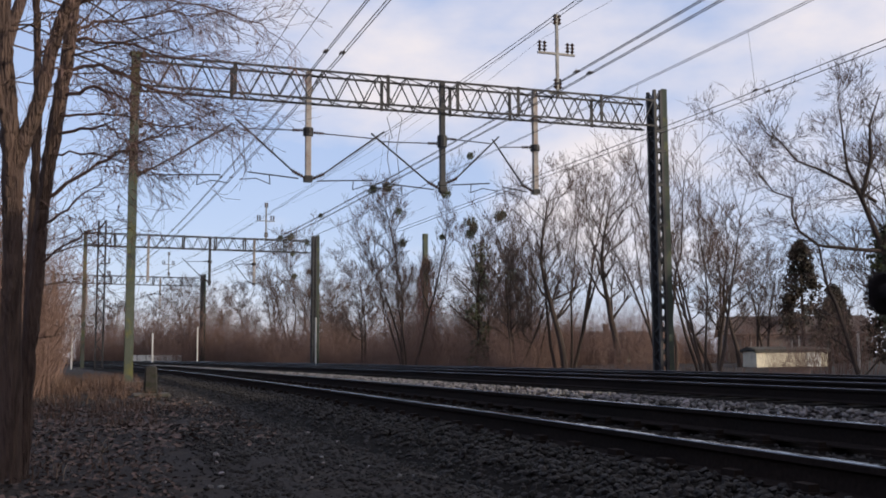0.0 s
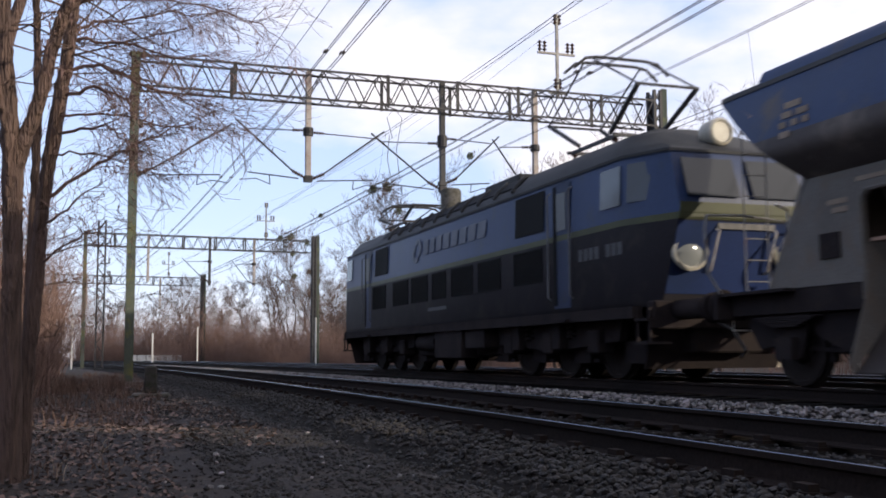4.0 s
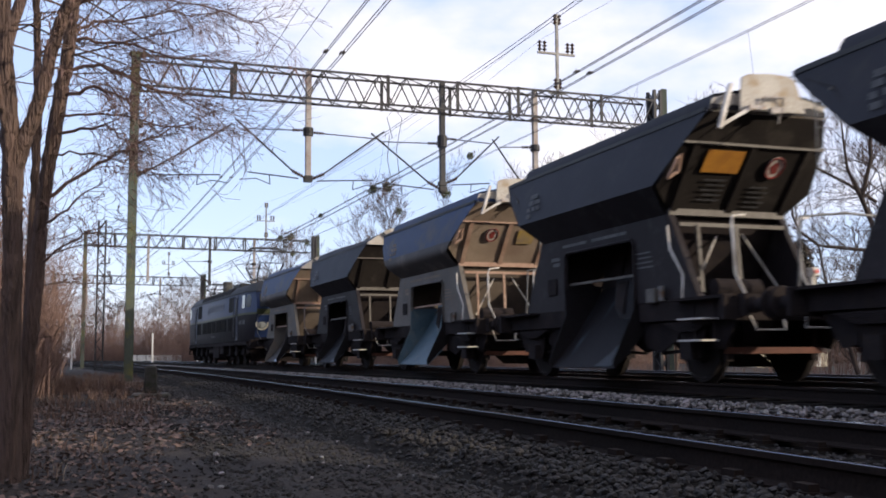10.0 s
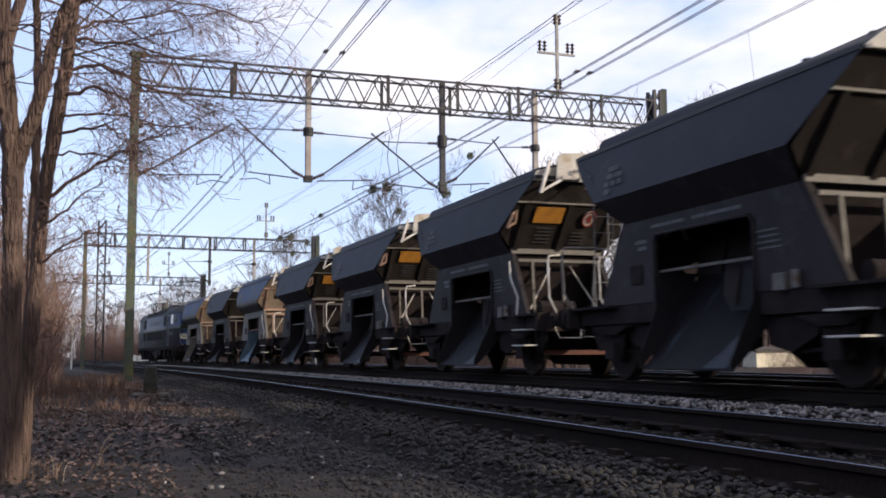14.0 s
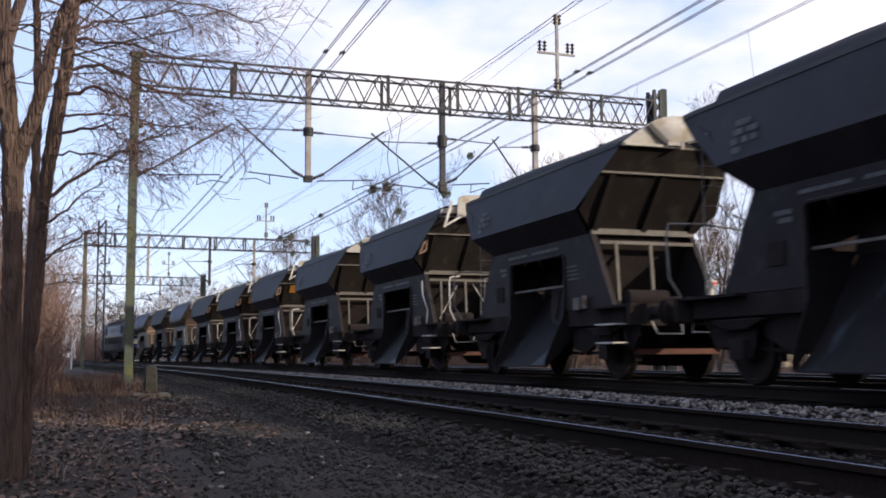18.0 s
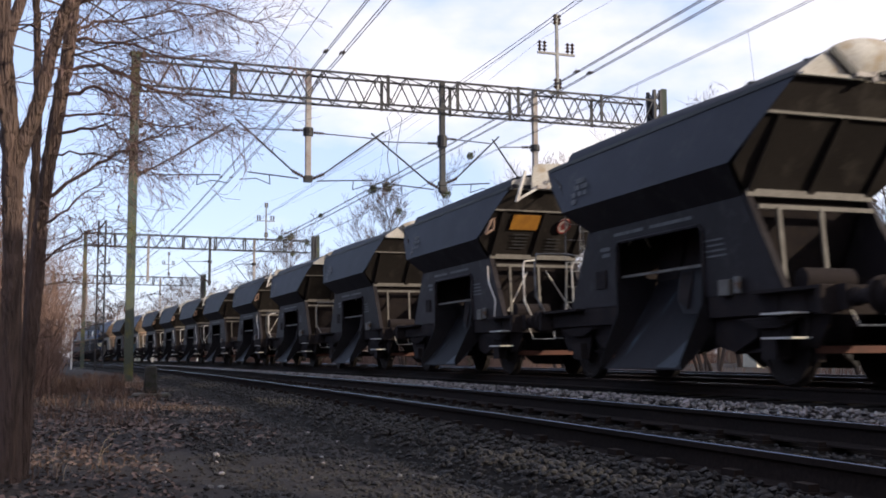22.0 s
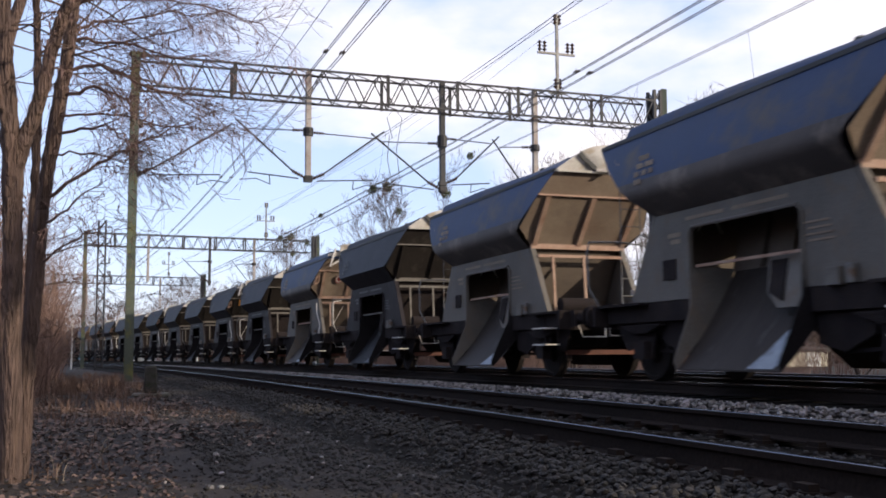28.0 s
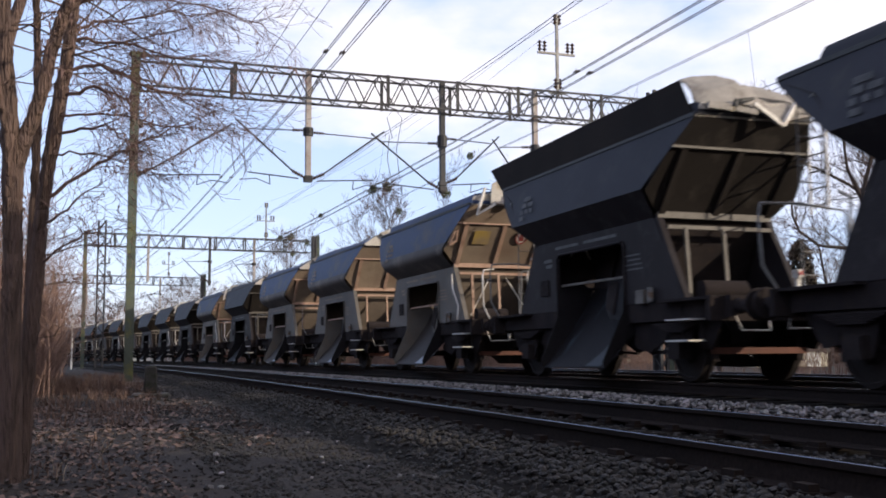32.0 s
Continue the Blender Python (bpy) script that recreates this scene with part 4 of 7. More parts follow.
            part("roof_latch", Mesh().bar(B(0.16, 3.5, 3.9), B(0.36, 3.5, 3.96), 0.08, 0.04), M_ROOF_LIP, w)
            part("flap_arm", Mesh().bar(B(0.4, 3.49, 3.98), B(0.93, 3.48, 3.76), 0.06, 0.05), M_RAILING, w, "pale flap arm")
        part("end_crease", Mesh().bar(P(-1.2, 3.06, 3.43), P(1.2, 3.06, 3.43), 0.05, 0.035), edge, w)
        part("end_flange", Mesh().bar(P(-1.02, 1.84, 2.53), P(1.02, 1.84, 2.53), 0.08, 0.1), edge, w)
        part("end_flange", Mesh().bar(P(-0.92, 1.98, 2.33), P(0.92, 1.98, 2.33), 0.06, 0.06), edge, w)
        for x in (-0.95, 0.0, 0.95):
            part("end_rib", Mesh().bar(P(x, 2.28, 2.53), P(x * 1.02, 3.05, 3.42), 0.03, 0.1, up=(1, 0, 0)), edge if style == "pale" else end, w)
        for x in (-0.98, 0.98):
            part("end_leg", Mesh().bar(P(x, 1.82, 2.52), P(x, 2.62, 1.2), 0.1, 0.06), wall, w)
        for x in (-0.62, 0.05):
            part("end_post", Mesh().bar(P(x, 2.0, 2.33), P(x, 2.1, 1.2), 0.05, 0.05), edge, w)
        # shade behind the end frame is put into this wall's dark colour
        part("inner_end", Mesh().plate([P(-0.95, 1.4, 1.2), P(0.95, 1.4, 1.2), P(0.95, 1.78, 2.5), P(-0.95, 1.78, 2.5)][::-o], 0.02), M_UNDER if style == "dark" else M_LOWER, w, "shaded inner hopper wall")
        part("head_stock", Mesh().box(-1.25, 1.25, e * 3.75, e * 3.85, 0.85, 1.2), M_UNDER, w, bevel=0.01)
        part("deck", Mesh().box(-1.2, 1.2, min(e * 2.5, e * 3.75), max(e * 2.5, e * 3.75), 1.16, 1.2), M_UNDER, w)
        part("air_tank", Mesh().tube([P(-0.75, 3.0, 1.34), P(0.0, 3.0, 1.34)], 0.14, 12).box(0.25, 0.55, min(e * 2.8, e * 3.2), max(e * 2.8, e * 3.2), 1.2, 1.36), M_UNDER, w)
        for x in (-0.875, 0.875):
            b = part("buffer", Mesh().lathe([(0.0, 0.11), (0.25, 0.11), (0.26, 0.09), (0.52, 0.09), (0.53, 0.2), (0.57, 0.22), (0.595, 0.2)], 16, Matrix.Translation((x, e * 3.85, 1.05)) @ Matrix.Rotation(e * math.pi / 2, 4, "Z")), M_UNDER, w, "grimy buffer")
        part("coupling", Mesh().bar(P(0, 3.85, 1.0), P(0, 4.25, 0.95), 0.1).tube([P(0, 4.2, 0.95), P(0.06, 4.3, 0.8), P(0, 4.42, 0.85)], 0.03, 6), M_UNDER, w)
        part("brake_hose", Mesh().tube([P(0.35, 3.85, 0.95), P(0.38, 4.1, 0.6), P(0.36, 4.3, 0.5), P(0.36, 4.44, 0.62)], 0.025, 6), M_ROOF_LIP, w)
        part("shunter_handle", Mesh().tube([P(-0.9, 3.9, 0.95), P(-0.85, 4.0, 0.72), P(-0.4, 4.0, 0.72), P(-0.35, 3.9, 0.9)], 0.014, 5), M_RAILING, w)
        part("brake_beam", Mesh().bar(P(-0.8, 3.3, 0.45), P(0.8, 3.3, 0.45), 0.06, 0.09), M_BEAM, w)
    part("tail_stub", Mesh().bar((0.55, -3.5, 1.2), (0.55, -3.5, 1.5), 0.05).box(0.5, 0.6, -3.56, -3.46, 1.5, 1.62), M_RAILING, w)
    part("signal_lens", Mesh().lathe([(0, 0.03), (0.02, 0.03)], 10, Matrix.Translation((0.55, -3.56, 1.56)) @ Matrix.Rotation(-math.pi / 2, 4, "Z")), M_RED, w)
    # every wagon has one railed end: at the rear, or at the front
    pe = 1 if platform else -1

    def F(x, y, z):
        return (x * pe, y * pe, z)

    for x in (-0.75, 0.35):
        part("hand_rail", Mesh().tube([F(x + 0.08, -3.6, 1.2), F(x - 0.06, -3.58, 1.5), F(x - 0.06, -3.55, 2.2), F(x, -3.5, 2.32), F(x + 0.3, -3.35, 2.36)], 0.018, 6), M_RAILING, w, "bent white hand rail")
    part("hand_rail", Mesh().tube([F(-1.12, -2.75, 1.2), F(-1.08, -2.72, 1.55), F(-1.12, -2.45, 1.95), F(-1.12, -2.4, 2.3)], 0.018, 6), M_RAILING, w, "bent white hand rail")
    part("diagonal_brace", Mesh().tube([F(-0.55, -2.15, 1.35), F(0.1, -2.0, 2.45)], 0.017, 6), M_RAILING, w)
    part("diagonal_brace", Mesh().tube([F(0.95, -2.3, 1.3), F(0.3, -2.0, 2.45)], 0.017, 6), M_RAILING, w)
    ld = Mesh()
    for x in (0.2, 0.58):
        ld.tube([F(x, -3.9, 1.15), F(x, -4.04, 1.3), F(x, -4.04, 3.8), F(x, -3.9, 4.08)], 0.011, 5)
    for k in range(9):
        ld.tube([F(0.2, -4.04, 1.4 + 0.3 * k), F(0.58, -4.04, 1.4 + 0.3 * k)], 0.008, 5)
    part("ladder", ld, M_STEEL_GREY, w, "thin steel ladder to the roof")
    part("platform_rail", Mesh().tube([F(-0.1, -3.9, 1.15), F(-0.1, -4.02, 2.25), F(0.6, -4.05, 2.32), F(1.2, -4.02, 2.3), F(1.25, -4.0, 2.1), F(1.25, -3.95, 1.5), F(1.1, -3.85, 1.18)], 0.02, 5), M_STEEL_GREY, w)
    part("bell_crank", Mesh().tube([F(-1.3, -2.35, 2.95), F(-1.25, -2.55, 3.2), F(-1.15, -2.5, 3.3), F(-1.13, -2.35, 3.05), F(-1.3, -2.35, 2.95)], 0.03, 6), M_FRAME_RUST, w)
    part("platform_step", Mesh().tube([F(-0.55, -3.6, 1.18), F(-0.5, -3.75, 0.95), F(0.1, -3.75, 0.95), F(0.15, -3.6, 1.18)], 0.022, 6), M_RAILING, w)
    if placards:
        def on_end(x0, x1, a, b, lift=0.02):
            q = []
            for x, f in ((x0, a), (x1, a), (x1, b), (x0, b)):
                q.append((x, -2.27 - 0.77 * f - lift * 0.8, 2.55 + 0.88 * f - lift * 0.62))
            return q
        if style == "dark":
            part("placard", Mesh().plate(on_end(-0.75, -0.12, 0.6, 0.92), 0.01), M_ORANGE, w, "orange warning placard")
        else:
            yx = -0.72 if placards == 2 else 0.25
            part("placard", Mesh().plate(on_end(yx, yx + 0.4, 0.52, 0.84), 0.01), M_YELLOW_OLD, w, "faded yellow placard")
        cx, f0 = (0.48 if style == "dark" or placards == 2 else -0.4), 0.72
        disc = [(cx + 0.15 * math.cos(k * math.pi / 9), -2.27 - 0.77 * (f0 + 0.16 * math.sin(k * math.pi / 9)) - 0.014, 2.55 + 0.88 * (f0 + 0.16 * math.sin(k * math.pi / 9)) - 0.014) for k in range(18)]
        part("round_emblem", Mesh().plate(disc, 0.01), M_WHITE, w, "round white stencilled emblem")
        ring = [(cx + 0.14 * math.cos(k * math.pi / 9), -2.27 - 0.77 * (f0 + 0.15 * math.sin(k * math.pi / 9)) - 0.02, 2.55 + 0.88 * (f0 + 0.15 * math.sin(k * math.pi / 9)) - 0.02) for k in range(19)]
        part("emblem_ring", Mesh().tube(ring, 0.016, 5), M_STENCIL, w, "dark red ring round the emblem")
        blot = [(cx + 0.085 * math.cos(k * math.pi / 5) * (1 if k % 2 else 0.6), -2.27 - 0.77 * (f0 + 0.09 * math.sin(k * math.pi / 5)) - 0.02, 2.55 + 0.88 * (f0 + 0.09 * math.sin(k * math.pi / 5)) - 0.02) for k in range(10)]
        part("emblem_figure", Mesh().plate(blot, 0.004), M_STENCIL, w)
        for k in range(5 if style == "dark" else 0):
            part("stencil_line", Mesh().plate(on_end(-0.62 + 0.05 * (k % 2), -0.25, 0.18 + 0.075 * k, 0.2 + 0.075 * k), 0.006), M_DIM, w, smooth=False)
            part("stencil_line", Mesh().plate(on_end(0.2, 0.5 + 0.05 * (k % 2), 0.1 + 0.075 * k, 0.12 + 0.075 * k), 0.006), M_DIM, w, smooth=False)
    for yy in (-2.73, 2.73):
        wheelset(w, yy, 0.47)
    # the hull overhangs further than its frame: draw the ends of both out
    for ob in w.children:
        name = ob.name.split(".")[0]
        if name in FULL_PARTS:
            continue
        reach = HULL_REACH if name in HULL_PARTS else FRAME_REACH
        for v in ob.data.vertices:
            y = abs(v.co.y)
            for (p, q), (p2, q2) in zip(reach[:-1], reach[1:]):
                if p <= y <= p2:
                    v.co.y = math.copysign(q + (q2 - q) * (y - p) / (p2 - p), v.co.y)
                    break
    return w


STYLES = [("pale", 0, 0, 0), ("dark", 0, 0, 0), ("pale", 1, 1, 0), ("dark", 1, 1, 0), ("dark", 1, 1, 0), ("dark", 1, 1, 0), ("dark", 0, 0, 0), ("dark", 1, 0, 0), ("dark", 0, 0, 0), ("dark", 0, 0, 0),
          ("dark", 1, 1, 0), ("dark", 0, 0, 0), ("pale", 1, 1, 0), ("dark", 0, 0, 0), ("pale", 0, 0, 0), ("pale", 0, 0, 0), ("pale", 1, 2, 0), ("dark", 0, 0, 1), ("dark", 0, 0, 0), ("dark", 0, 0, 0)]
for i, (st, pl, pc, rm) in enumerate(STYLES):
    wagon(i + 1, st, pl, pc, rm, M_CHUTE_BLUE if i == 2 else None)


# ---- locomotive ----
M_LOCO_LOW = paint("grey_blue_paint", (0.0195, 0.018, 0.0225), (0.015, 0.0138, 0.017), 0.6, stain=0.7, grain=2.0, dirt=(0.027, 0.025, 0.025), dirt_cover=0.38, bump=0.03, spec=0.14)
M_LOCO_UP = paint("mid_blue_paint", (0.016, 0.035, 0.1), (0.013, 0.028, 0.078), 0.45, stain=0.7, grain=2.0, dirt=(0.022, 0.032, 0.06), dirt_cover=0.25, bump=0.03, spec=0.25)
M_LOCO_END = paint("deep_blue_paint", (0.015, 0.03, 0.1), (0.012, 0.024, 0.07), 0.45, stain=0.9, bump=0.03)
M_YELLOW = paint("yellow_green_stripe", (0.05, 0.057, 0.022), (0.036, 0.042, 0.02), 0.5, stain=2.0, bump=0.0)
M_LOCO_ROOF = paint("sooty_roof", (0.03, 0.032, 0.035), (0.02, 0.021, 0.023), 0.7, 0.2, stain=1.0)
M_GRILLE = paint("dark_louvre", (0.008, 0.008, 0.009), (0.012, 0.012, 0.013), 0.6, 0.0, bump=0.0)
M_GRILLE.node_tree.nodes["Principled BSDF"].inputs["Specular IOR Level"].default_value = 0.03
M_GLASS = plain("cab_glass", (0.03, 0.033, 0.036), 0.05)
M_DARK_GLASS = plain("dark_door_glass", (0.02, 0.024, 0.03), 0.4)
M_CREAM = paint("cream_lamp_rim", (0.4, 0.38, 0.32), (0.3, 0.28, 0.23), 0.4, stain=4.0, bump=0.0)
M_LETTER = paint("pale_lettering", (0.11, 0.12, 0.15), (0.08, 0.092, 0.12), 0.6, stain=5.0, bump=0.0)
# pale rails dimmed to grey: the shade on the body side is in the colour
M_GRAB = paint("shaded_grab_rail", (0.12, 0.125, 0.135), (0.08, 0.085, 0.095), 0.5, stain=4.0)
M_LENS = plain("lamp_lens", (0.16, 0.17, 0.17), 0.08)


def shell(m, outline, ends, straight, taper, skin=0.0):
    """A body of half outline (w, z), mirrored; ends(z) gives the nose's y; narrows beyond straight."""
    pts = [(w + skin, z) for w, z in outline] + [(-w - skin, z) for w, z in reversed(outline)]
    n = len(pts)
    base = len(m.v)
    for st in range(4):
        for x, z in pts:
            e = ends(z) + skin
            y = (-e, -straight, straight, e)[st]
            k = taper if st in (0, 3) else 1.0
            m.v.append((x * k, y, z))
    for st in range(3):
        for i in range(n - 1):
            a = base + st * n + i
            m.f.append((a, a + 1, a + n + 1, a + n))
    half = len(outline)
    for st in (0, 3):
        for i in range(half - 1):
            a, b = base + st * n + i, base + st * n + n - 1 - i
            m.f.append((a, a + 1, b - 1, b))
    return m


def nose(z):
    return 9.8 - max(0.0, z - 2.7) * 0.37 - max(0.0, 2.45 - z) * 0.42


def locomotive():
    lo = thing("electric_locomotive", line_pose(124.35, D2), "blue and grey six-axle electric locomotive with yellow stripe", "locomotive")
    ROLLING.append((lo, 124.35))
    part("lower_body", shell(Mesh(), [(1.46, 1.12), (1.5, 1.2), (1.5, 2.42)], nose, 8.7, 0.78), M_LOCO_LOW, lo, "grey-blue lower body side")
    part("upper_body", shell(Mesh(), [(1.5, 2.42), (1.49, 2.55), (1.46, 3.45)], nose, 8.7, 0.78), M_LOCO_UP, lo, "mid-blue upper body side")
    part("stripe", shell(Mesh(), [(1.5, 2.37), (1.5, 2.47)], nose, 8.7, 0.78, 0.006), M_YELLOW, lo, "yellow-green waist stripe")
    part("roof", shell(Mesh(), [(1.46, 3.452), (1.38, 3.62), (1.1, 3.88), (0.6, 4.04), (0.02, 4.07)], lambda z: nose(z) - max(0, z - 3.45) * 1.6, 8.3, 0.72), M_LOCO_ROOF, lo, "sooty curved roof")
    part("roof_gutter", shell(Mesh(), [(1.47, 3.42), (1.47, 3.47)], nose, 8.7, 0.78, 0.02), M_LOCO_ROOF, lo)
    for e in (-1, 1):
        def Q(x, y, z):
            return (x, e * y, z)
        # nose panels
        dn = [Q(-1.165, nose(1.3) + 0.012, 1.3), Q(1.165, nose(1.3) + 0.012, 1.3), Q(1.165, nose(1.6) + 0.012, 1.6), Q(1.165, nose(2.35) + 0.012, 2.35), Q(-1.165, nose(2.35) + 0.012, 2.35), Q(-1.165, nose(1.6) + 0.012, 1.6)]
        part("nose_panel", Mesh().add(dn, [(0, 1, 2, 5), (5, 2, 3, 4)]), M_LOCO_END, lo, "deep blue nose panel")
        part("nose_band", Mesh().plate([Q(-1.165, nose(2.4) + 0.016, 2.4), Q(1.165, nose(2.4) + 0.016, 2.4), Q(1.165, 9.818, 2.62), Q(-1.165, 9.818, 2.62)][:: -1 if e > 0 else 1], 0.012), M_YELLOW, lo, "yellow nose band")
        for sg in (-1, 1):
            part("windscreen", Mesh().plate([Q(sg * 0.12, nose(2.72) + 0.02, 2.72), Q(sg * 1.02, nose(2.72) + 0.02, 2.72), Q(sg * 1.0, nose(3.32) + 0.02, 3.32), Q(sg * 0.12, nose(3.32) + 0.02, 3.32)][:: -sg * e], 0.02), M_GLASS, lo, "tinted windscreen")
            c0, c1 = Vector((sg * 1.46, e * 8.8, 0)), Vector((sg * 1.2, e * 9.33, 0))
            part("corner_window", Mesh().plate([(c0.x + sg * 0.02, c0.y, 2.72), (c1.x + sg * 0.02, c1.y + e * 0.1, 2.72), (c1.x, c1.y, 3.32), (c0.x - sg * 0.01, c0.y, 3.32)][:: sg * e], 0.02), M_GLASS, lo, "tinted corner window")
            lamp = part("headlamp", Mesh().lathe([(0.0, 0.3), (0.06, 0.3), (0.08, 0.26), (0.03, 0.23)], 24, Matrix.Translation((sg * 0.88, e * (nose(1.92) - 0.02), 1.92)) @ Matrix.Rotation(e * math.pi / 2, 4, "Z")), M_CREAM, lo, "round cream headlamp")
            part("lens", Mesh().lathe([(0.032, 0.23), (0.07, 0.12), (0.08, 0.02)], 20, Matrix.Translation((sg * 0.88, e * (nose(1.92) - 0.02), 1.92)) @ Matrix.Rotation(e * math.pi / 2, 4, "Z")), M_LENS, lamp)
            part("buffer", Mesh().lathe([(-0.25, 0.15), (0.5, 0.15), (0.51, 0.11), (0.87, 0.11), (0.88, 0.22), (0.92, 0.24), (0.95, 0.22)], 20, Matrix.Translation((sg * 0.9, e * 9.5, 1.06)) @ Matrix.Rotation(e * math.pi / 2, 4, "Z")), M_UNDER, lo, "grimy buffer")
            part("cab_step", Mesh().box(sg * 1.05, sg * 1.45, min(e * 8.9, e * 9.3), max(e * 8.9, e * 9.3), 0.9, 0.94).box(sg * 1.05, sg * 1.45, min(e * 8.9, e * 9.3), max(e * 8.9, e * 9.3), 0.55, 0.59).bar(Q(sg * 1.4, 8.92, 1.1), Q(sg * 1.4, 8.92, 0.55), 0.04).bar(Q(sg * 1.4, 9.28, 1.1), Q(sg * 1.4, 9.28, 0.55), 0.04), M_UNDER, lo, "black step irons")
            part("nose_rail", Mesh().tube([Q(sg * 0.5, nose(1.6), 1.6), Q(sg * 0.5, nose(1.6) + 0.1, 1.65), Q(sg * 0.5, nose(2.2) + 0.1, 2.2), Q(sg * 0.5, nose(2.25), 2.25)], 0.018, 6), M_RAILING, lo)
        part("cable_loop", Mesh().tube([Q(0.88 + 0.34 * math.cos(k * 0.5), 9.8 + 0.01 * k, 1.92 + 0.34 * math.sin(k * 0.5)) for k in range(11)] + [Q(0.7, 9.95, 1.5), Q(0.55, 10.0, 1.1)], 0.022, 6), M_RAILING, lo, "white cable looped round the headlamp")
        part("roof_lamp", Mesh().lathe([(0, 0.22), (0.3, 0.22), (0.33, 0.18), (0.3, 0.16)], 20, Matrix.Translation((0, e * 8.9, 3.85)) @ Matrix.Rotation(e * math.pi / 2, 4, "Z")), M_CREAM, lo, "round roof headlamp")
        part("buffer_beam", Mesh().box(-1.35, 1.35, min(e * 9.1, e * 9.3), max(e * 9.1, e * 9.3), 0.78, 1.2), M_UNDER, lo, bevel=0.02)
        part("plough", Mesh().plate([Q(-1.2, 8.75, 0.18), Q(1.2, 8.75, 0.18), Q(1.3, 9.25, 1.1), Q(-1.3, 9.25, 1.1)][:: -1 if e > 0 else 1], 0.03), M_UNDER, lo)
        part("coupling", Mesh().bar(Q(0, 9.3, 1.0), Q(0, 10.35, 0.95), 0.12).tube([Q(0, 10.3, 0.95), Q(0.08, 10.4, 0.75), Q(0, 10.45, 0.9)], 0.035, 6), M_UNDER, lo)
        for x in (-0.4, 0.4, 0.6):
            part("air_hose", Mesh().tube([Q(x, 9.3, 0.95), Q(x, 9.9, 0.75), Q(x, 10.2, 0.45), Q(x, 10.08, 0.35)], 0.025, 6), M_ROOF_LIP, lo)
        part("number_bar", Mesh().box(-0.5, 0.5, min(e * 9.66, e * 9.765), max(e * 9.66, e * 9.765), 2.24, 2.33), M_FADED, lo, "faded number bar", smooth=False)
    for sg in (-1, 1):
        X = sg * 1.503
        for a, b in ((5.6, 4.35), (3.6, 2.3), (2.0, 0.75), (0.38, -0.55), (-0.95, -2.25), (-2.6, -3.8), (-4.5, -5.75)):
            gr = part("louvre", Mesh().box(min(X, X - sg * 0.01), max(X, X + sg * 0.006), b, a, 1.72, 2.3), M_GRILLE, lo, "dark louvred grille", smooth=False)
            for k in range(9):
                part("slat", Mesh().plate([(X + sg * 0.004, b, 1.75 + 0.06 * k), (X + sg * 0.004, a, 1.75 + 0.06 * k), (X + sg * 0.01, a, 1.785 + 0.06 * k), (X + sg * 0.01, b, 1.785 + 0.06 * k)], 0.003), M_GRILLE, gr, smooth=False)
            part("louvre_frame", Mesh().bar((X, b, 1.71), (X, a, 1.71), 0.03).bar((X, b, 2.31), (X, a, 2.31), 0.03).bar((X, b, 1.71), (X, b, 2.31), 0.03).bar((X, a, 1.71), (X, a, 2.31), 0.03), M_GRILLE, gr, smooth=False)
        for a, b in ((5.4, 4.15), (-4.55, -5.85)):
            part("louvre", Mesh().plate([(sg * 1.5, a, 2.62), (sg * 1.5, b, 2.62), (sg * 1.475, b, 3.36), (sg * 1.475, a, 3.36)][::sg], 0.01), M_GRILLE, lo, "dark louvred grille", smooth=False)
        for a, b in ((6.45, 5.82), (-6.25, -6.9)):
            dr = part("door", Mesh().box(min(X, X - sg * 0.02), max(X, X + sg * 0.004), b, a, 1.2, 3.38), M_LOCO_UP, lo, "blue cab door", smooth=False)
            part("door_window", Mesh().box(min(X, X + sg * 0.012), max(X, X + sg * 0.012), b + 0.14, a - 0.14, 2.55, 3.2), M_DARK_GLASS, dr, smooth=False)
            # the shade in the ajar door's gap is painted as a black strip
            part("door_gap", Mesh().box(min(X, X + sg * 0.008), max(X, X + sg * 0.008), a - 0.12, a + 0.0, 1.25, 3.34), M_GRILLE, dr, "black strip standing for the ajar door's dark gap", smooth=False)
            for y in (a + 0.1, b - 0.1):
                part("grab_rail", Mesh().tube([(X, y, 1.35), (X + sg * 0.07, y, 1.4), (X + sg * 0.07, y, 3.2), (X, y, 3.25)], 0.018, 6), M_GRAB, dr, "grey grab rail")
            part("foot_step", Mesh().box(min(X, X + sg * 0.1), max(X, X + sg * 0.1), b + 0.05, a - 0.05, 0.95, 1.0), M_UNDER, dr)
        for a, b in ((8.65, 8.0), (-8.0, -8.65)):
            part("cab_window", Mesh().plate([(sg * 1.503, a, 2.7), (sg * 1.503, b, 2.7), (sg * 1.48, b, 3.32), (sg * 1.48, a, 3.32)][::sg], 0.01), M_GLASS, lo, "tinted cab side window", smooth=False)
        # lettering as plain blocks and a round emblem shape
        em = Mesh()
        for k in (1, -1):
            # two hooked arrows that turn about each other
            hook = [(0.02, -0.1), (0.2, -0.12), (0.33, 0.02), (0.3, 0.2), (0.1, 0.3), (-0.14, 0.26), (-0.22, 0.12), (0.06, 0.17), (0.16, 0.1), (0.14, 0.02)]
            pts = [(X + sg * 0.004 - sg * 0.025 * max(0.0, 0.35 + k * q), 1.6 - k * p - 0.04 * k, 2.97 + k * q) for p, q in hook]
            em.plate(pts[:: k * sg], 0.006)
        part("emblem", em, M_LETTER, lo, "pale swirling emblem")
        y0 = 1.1
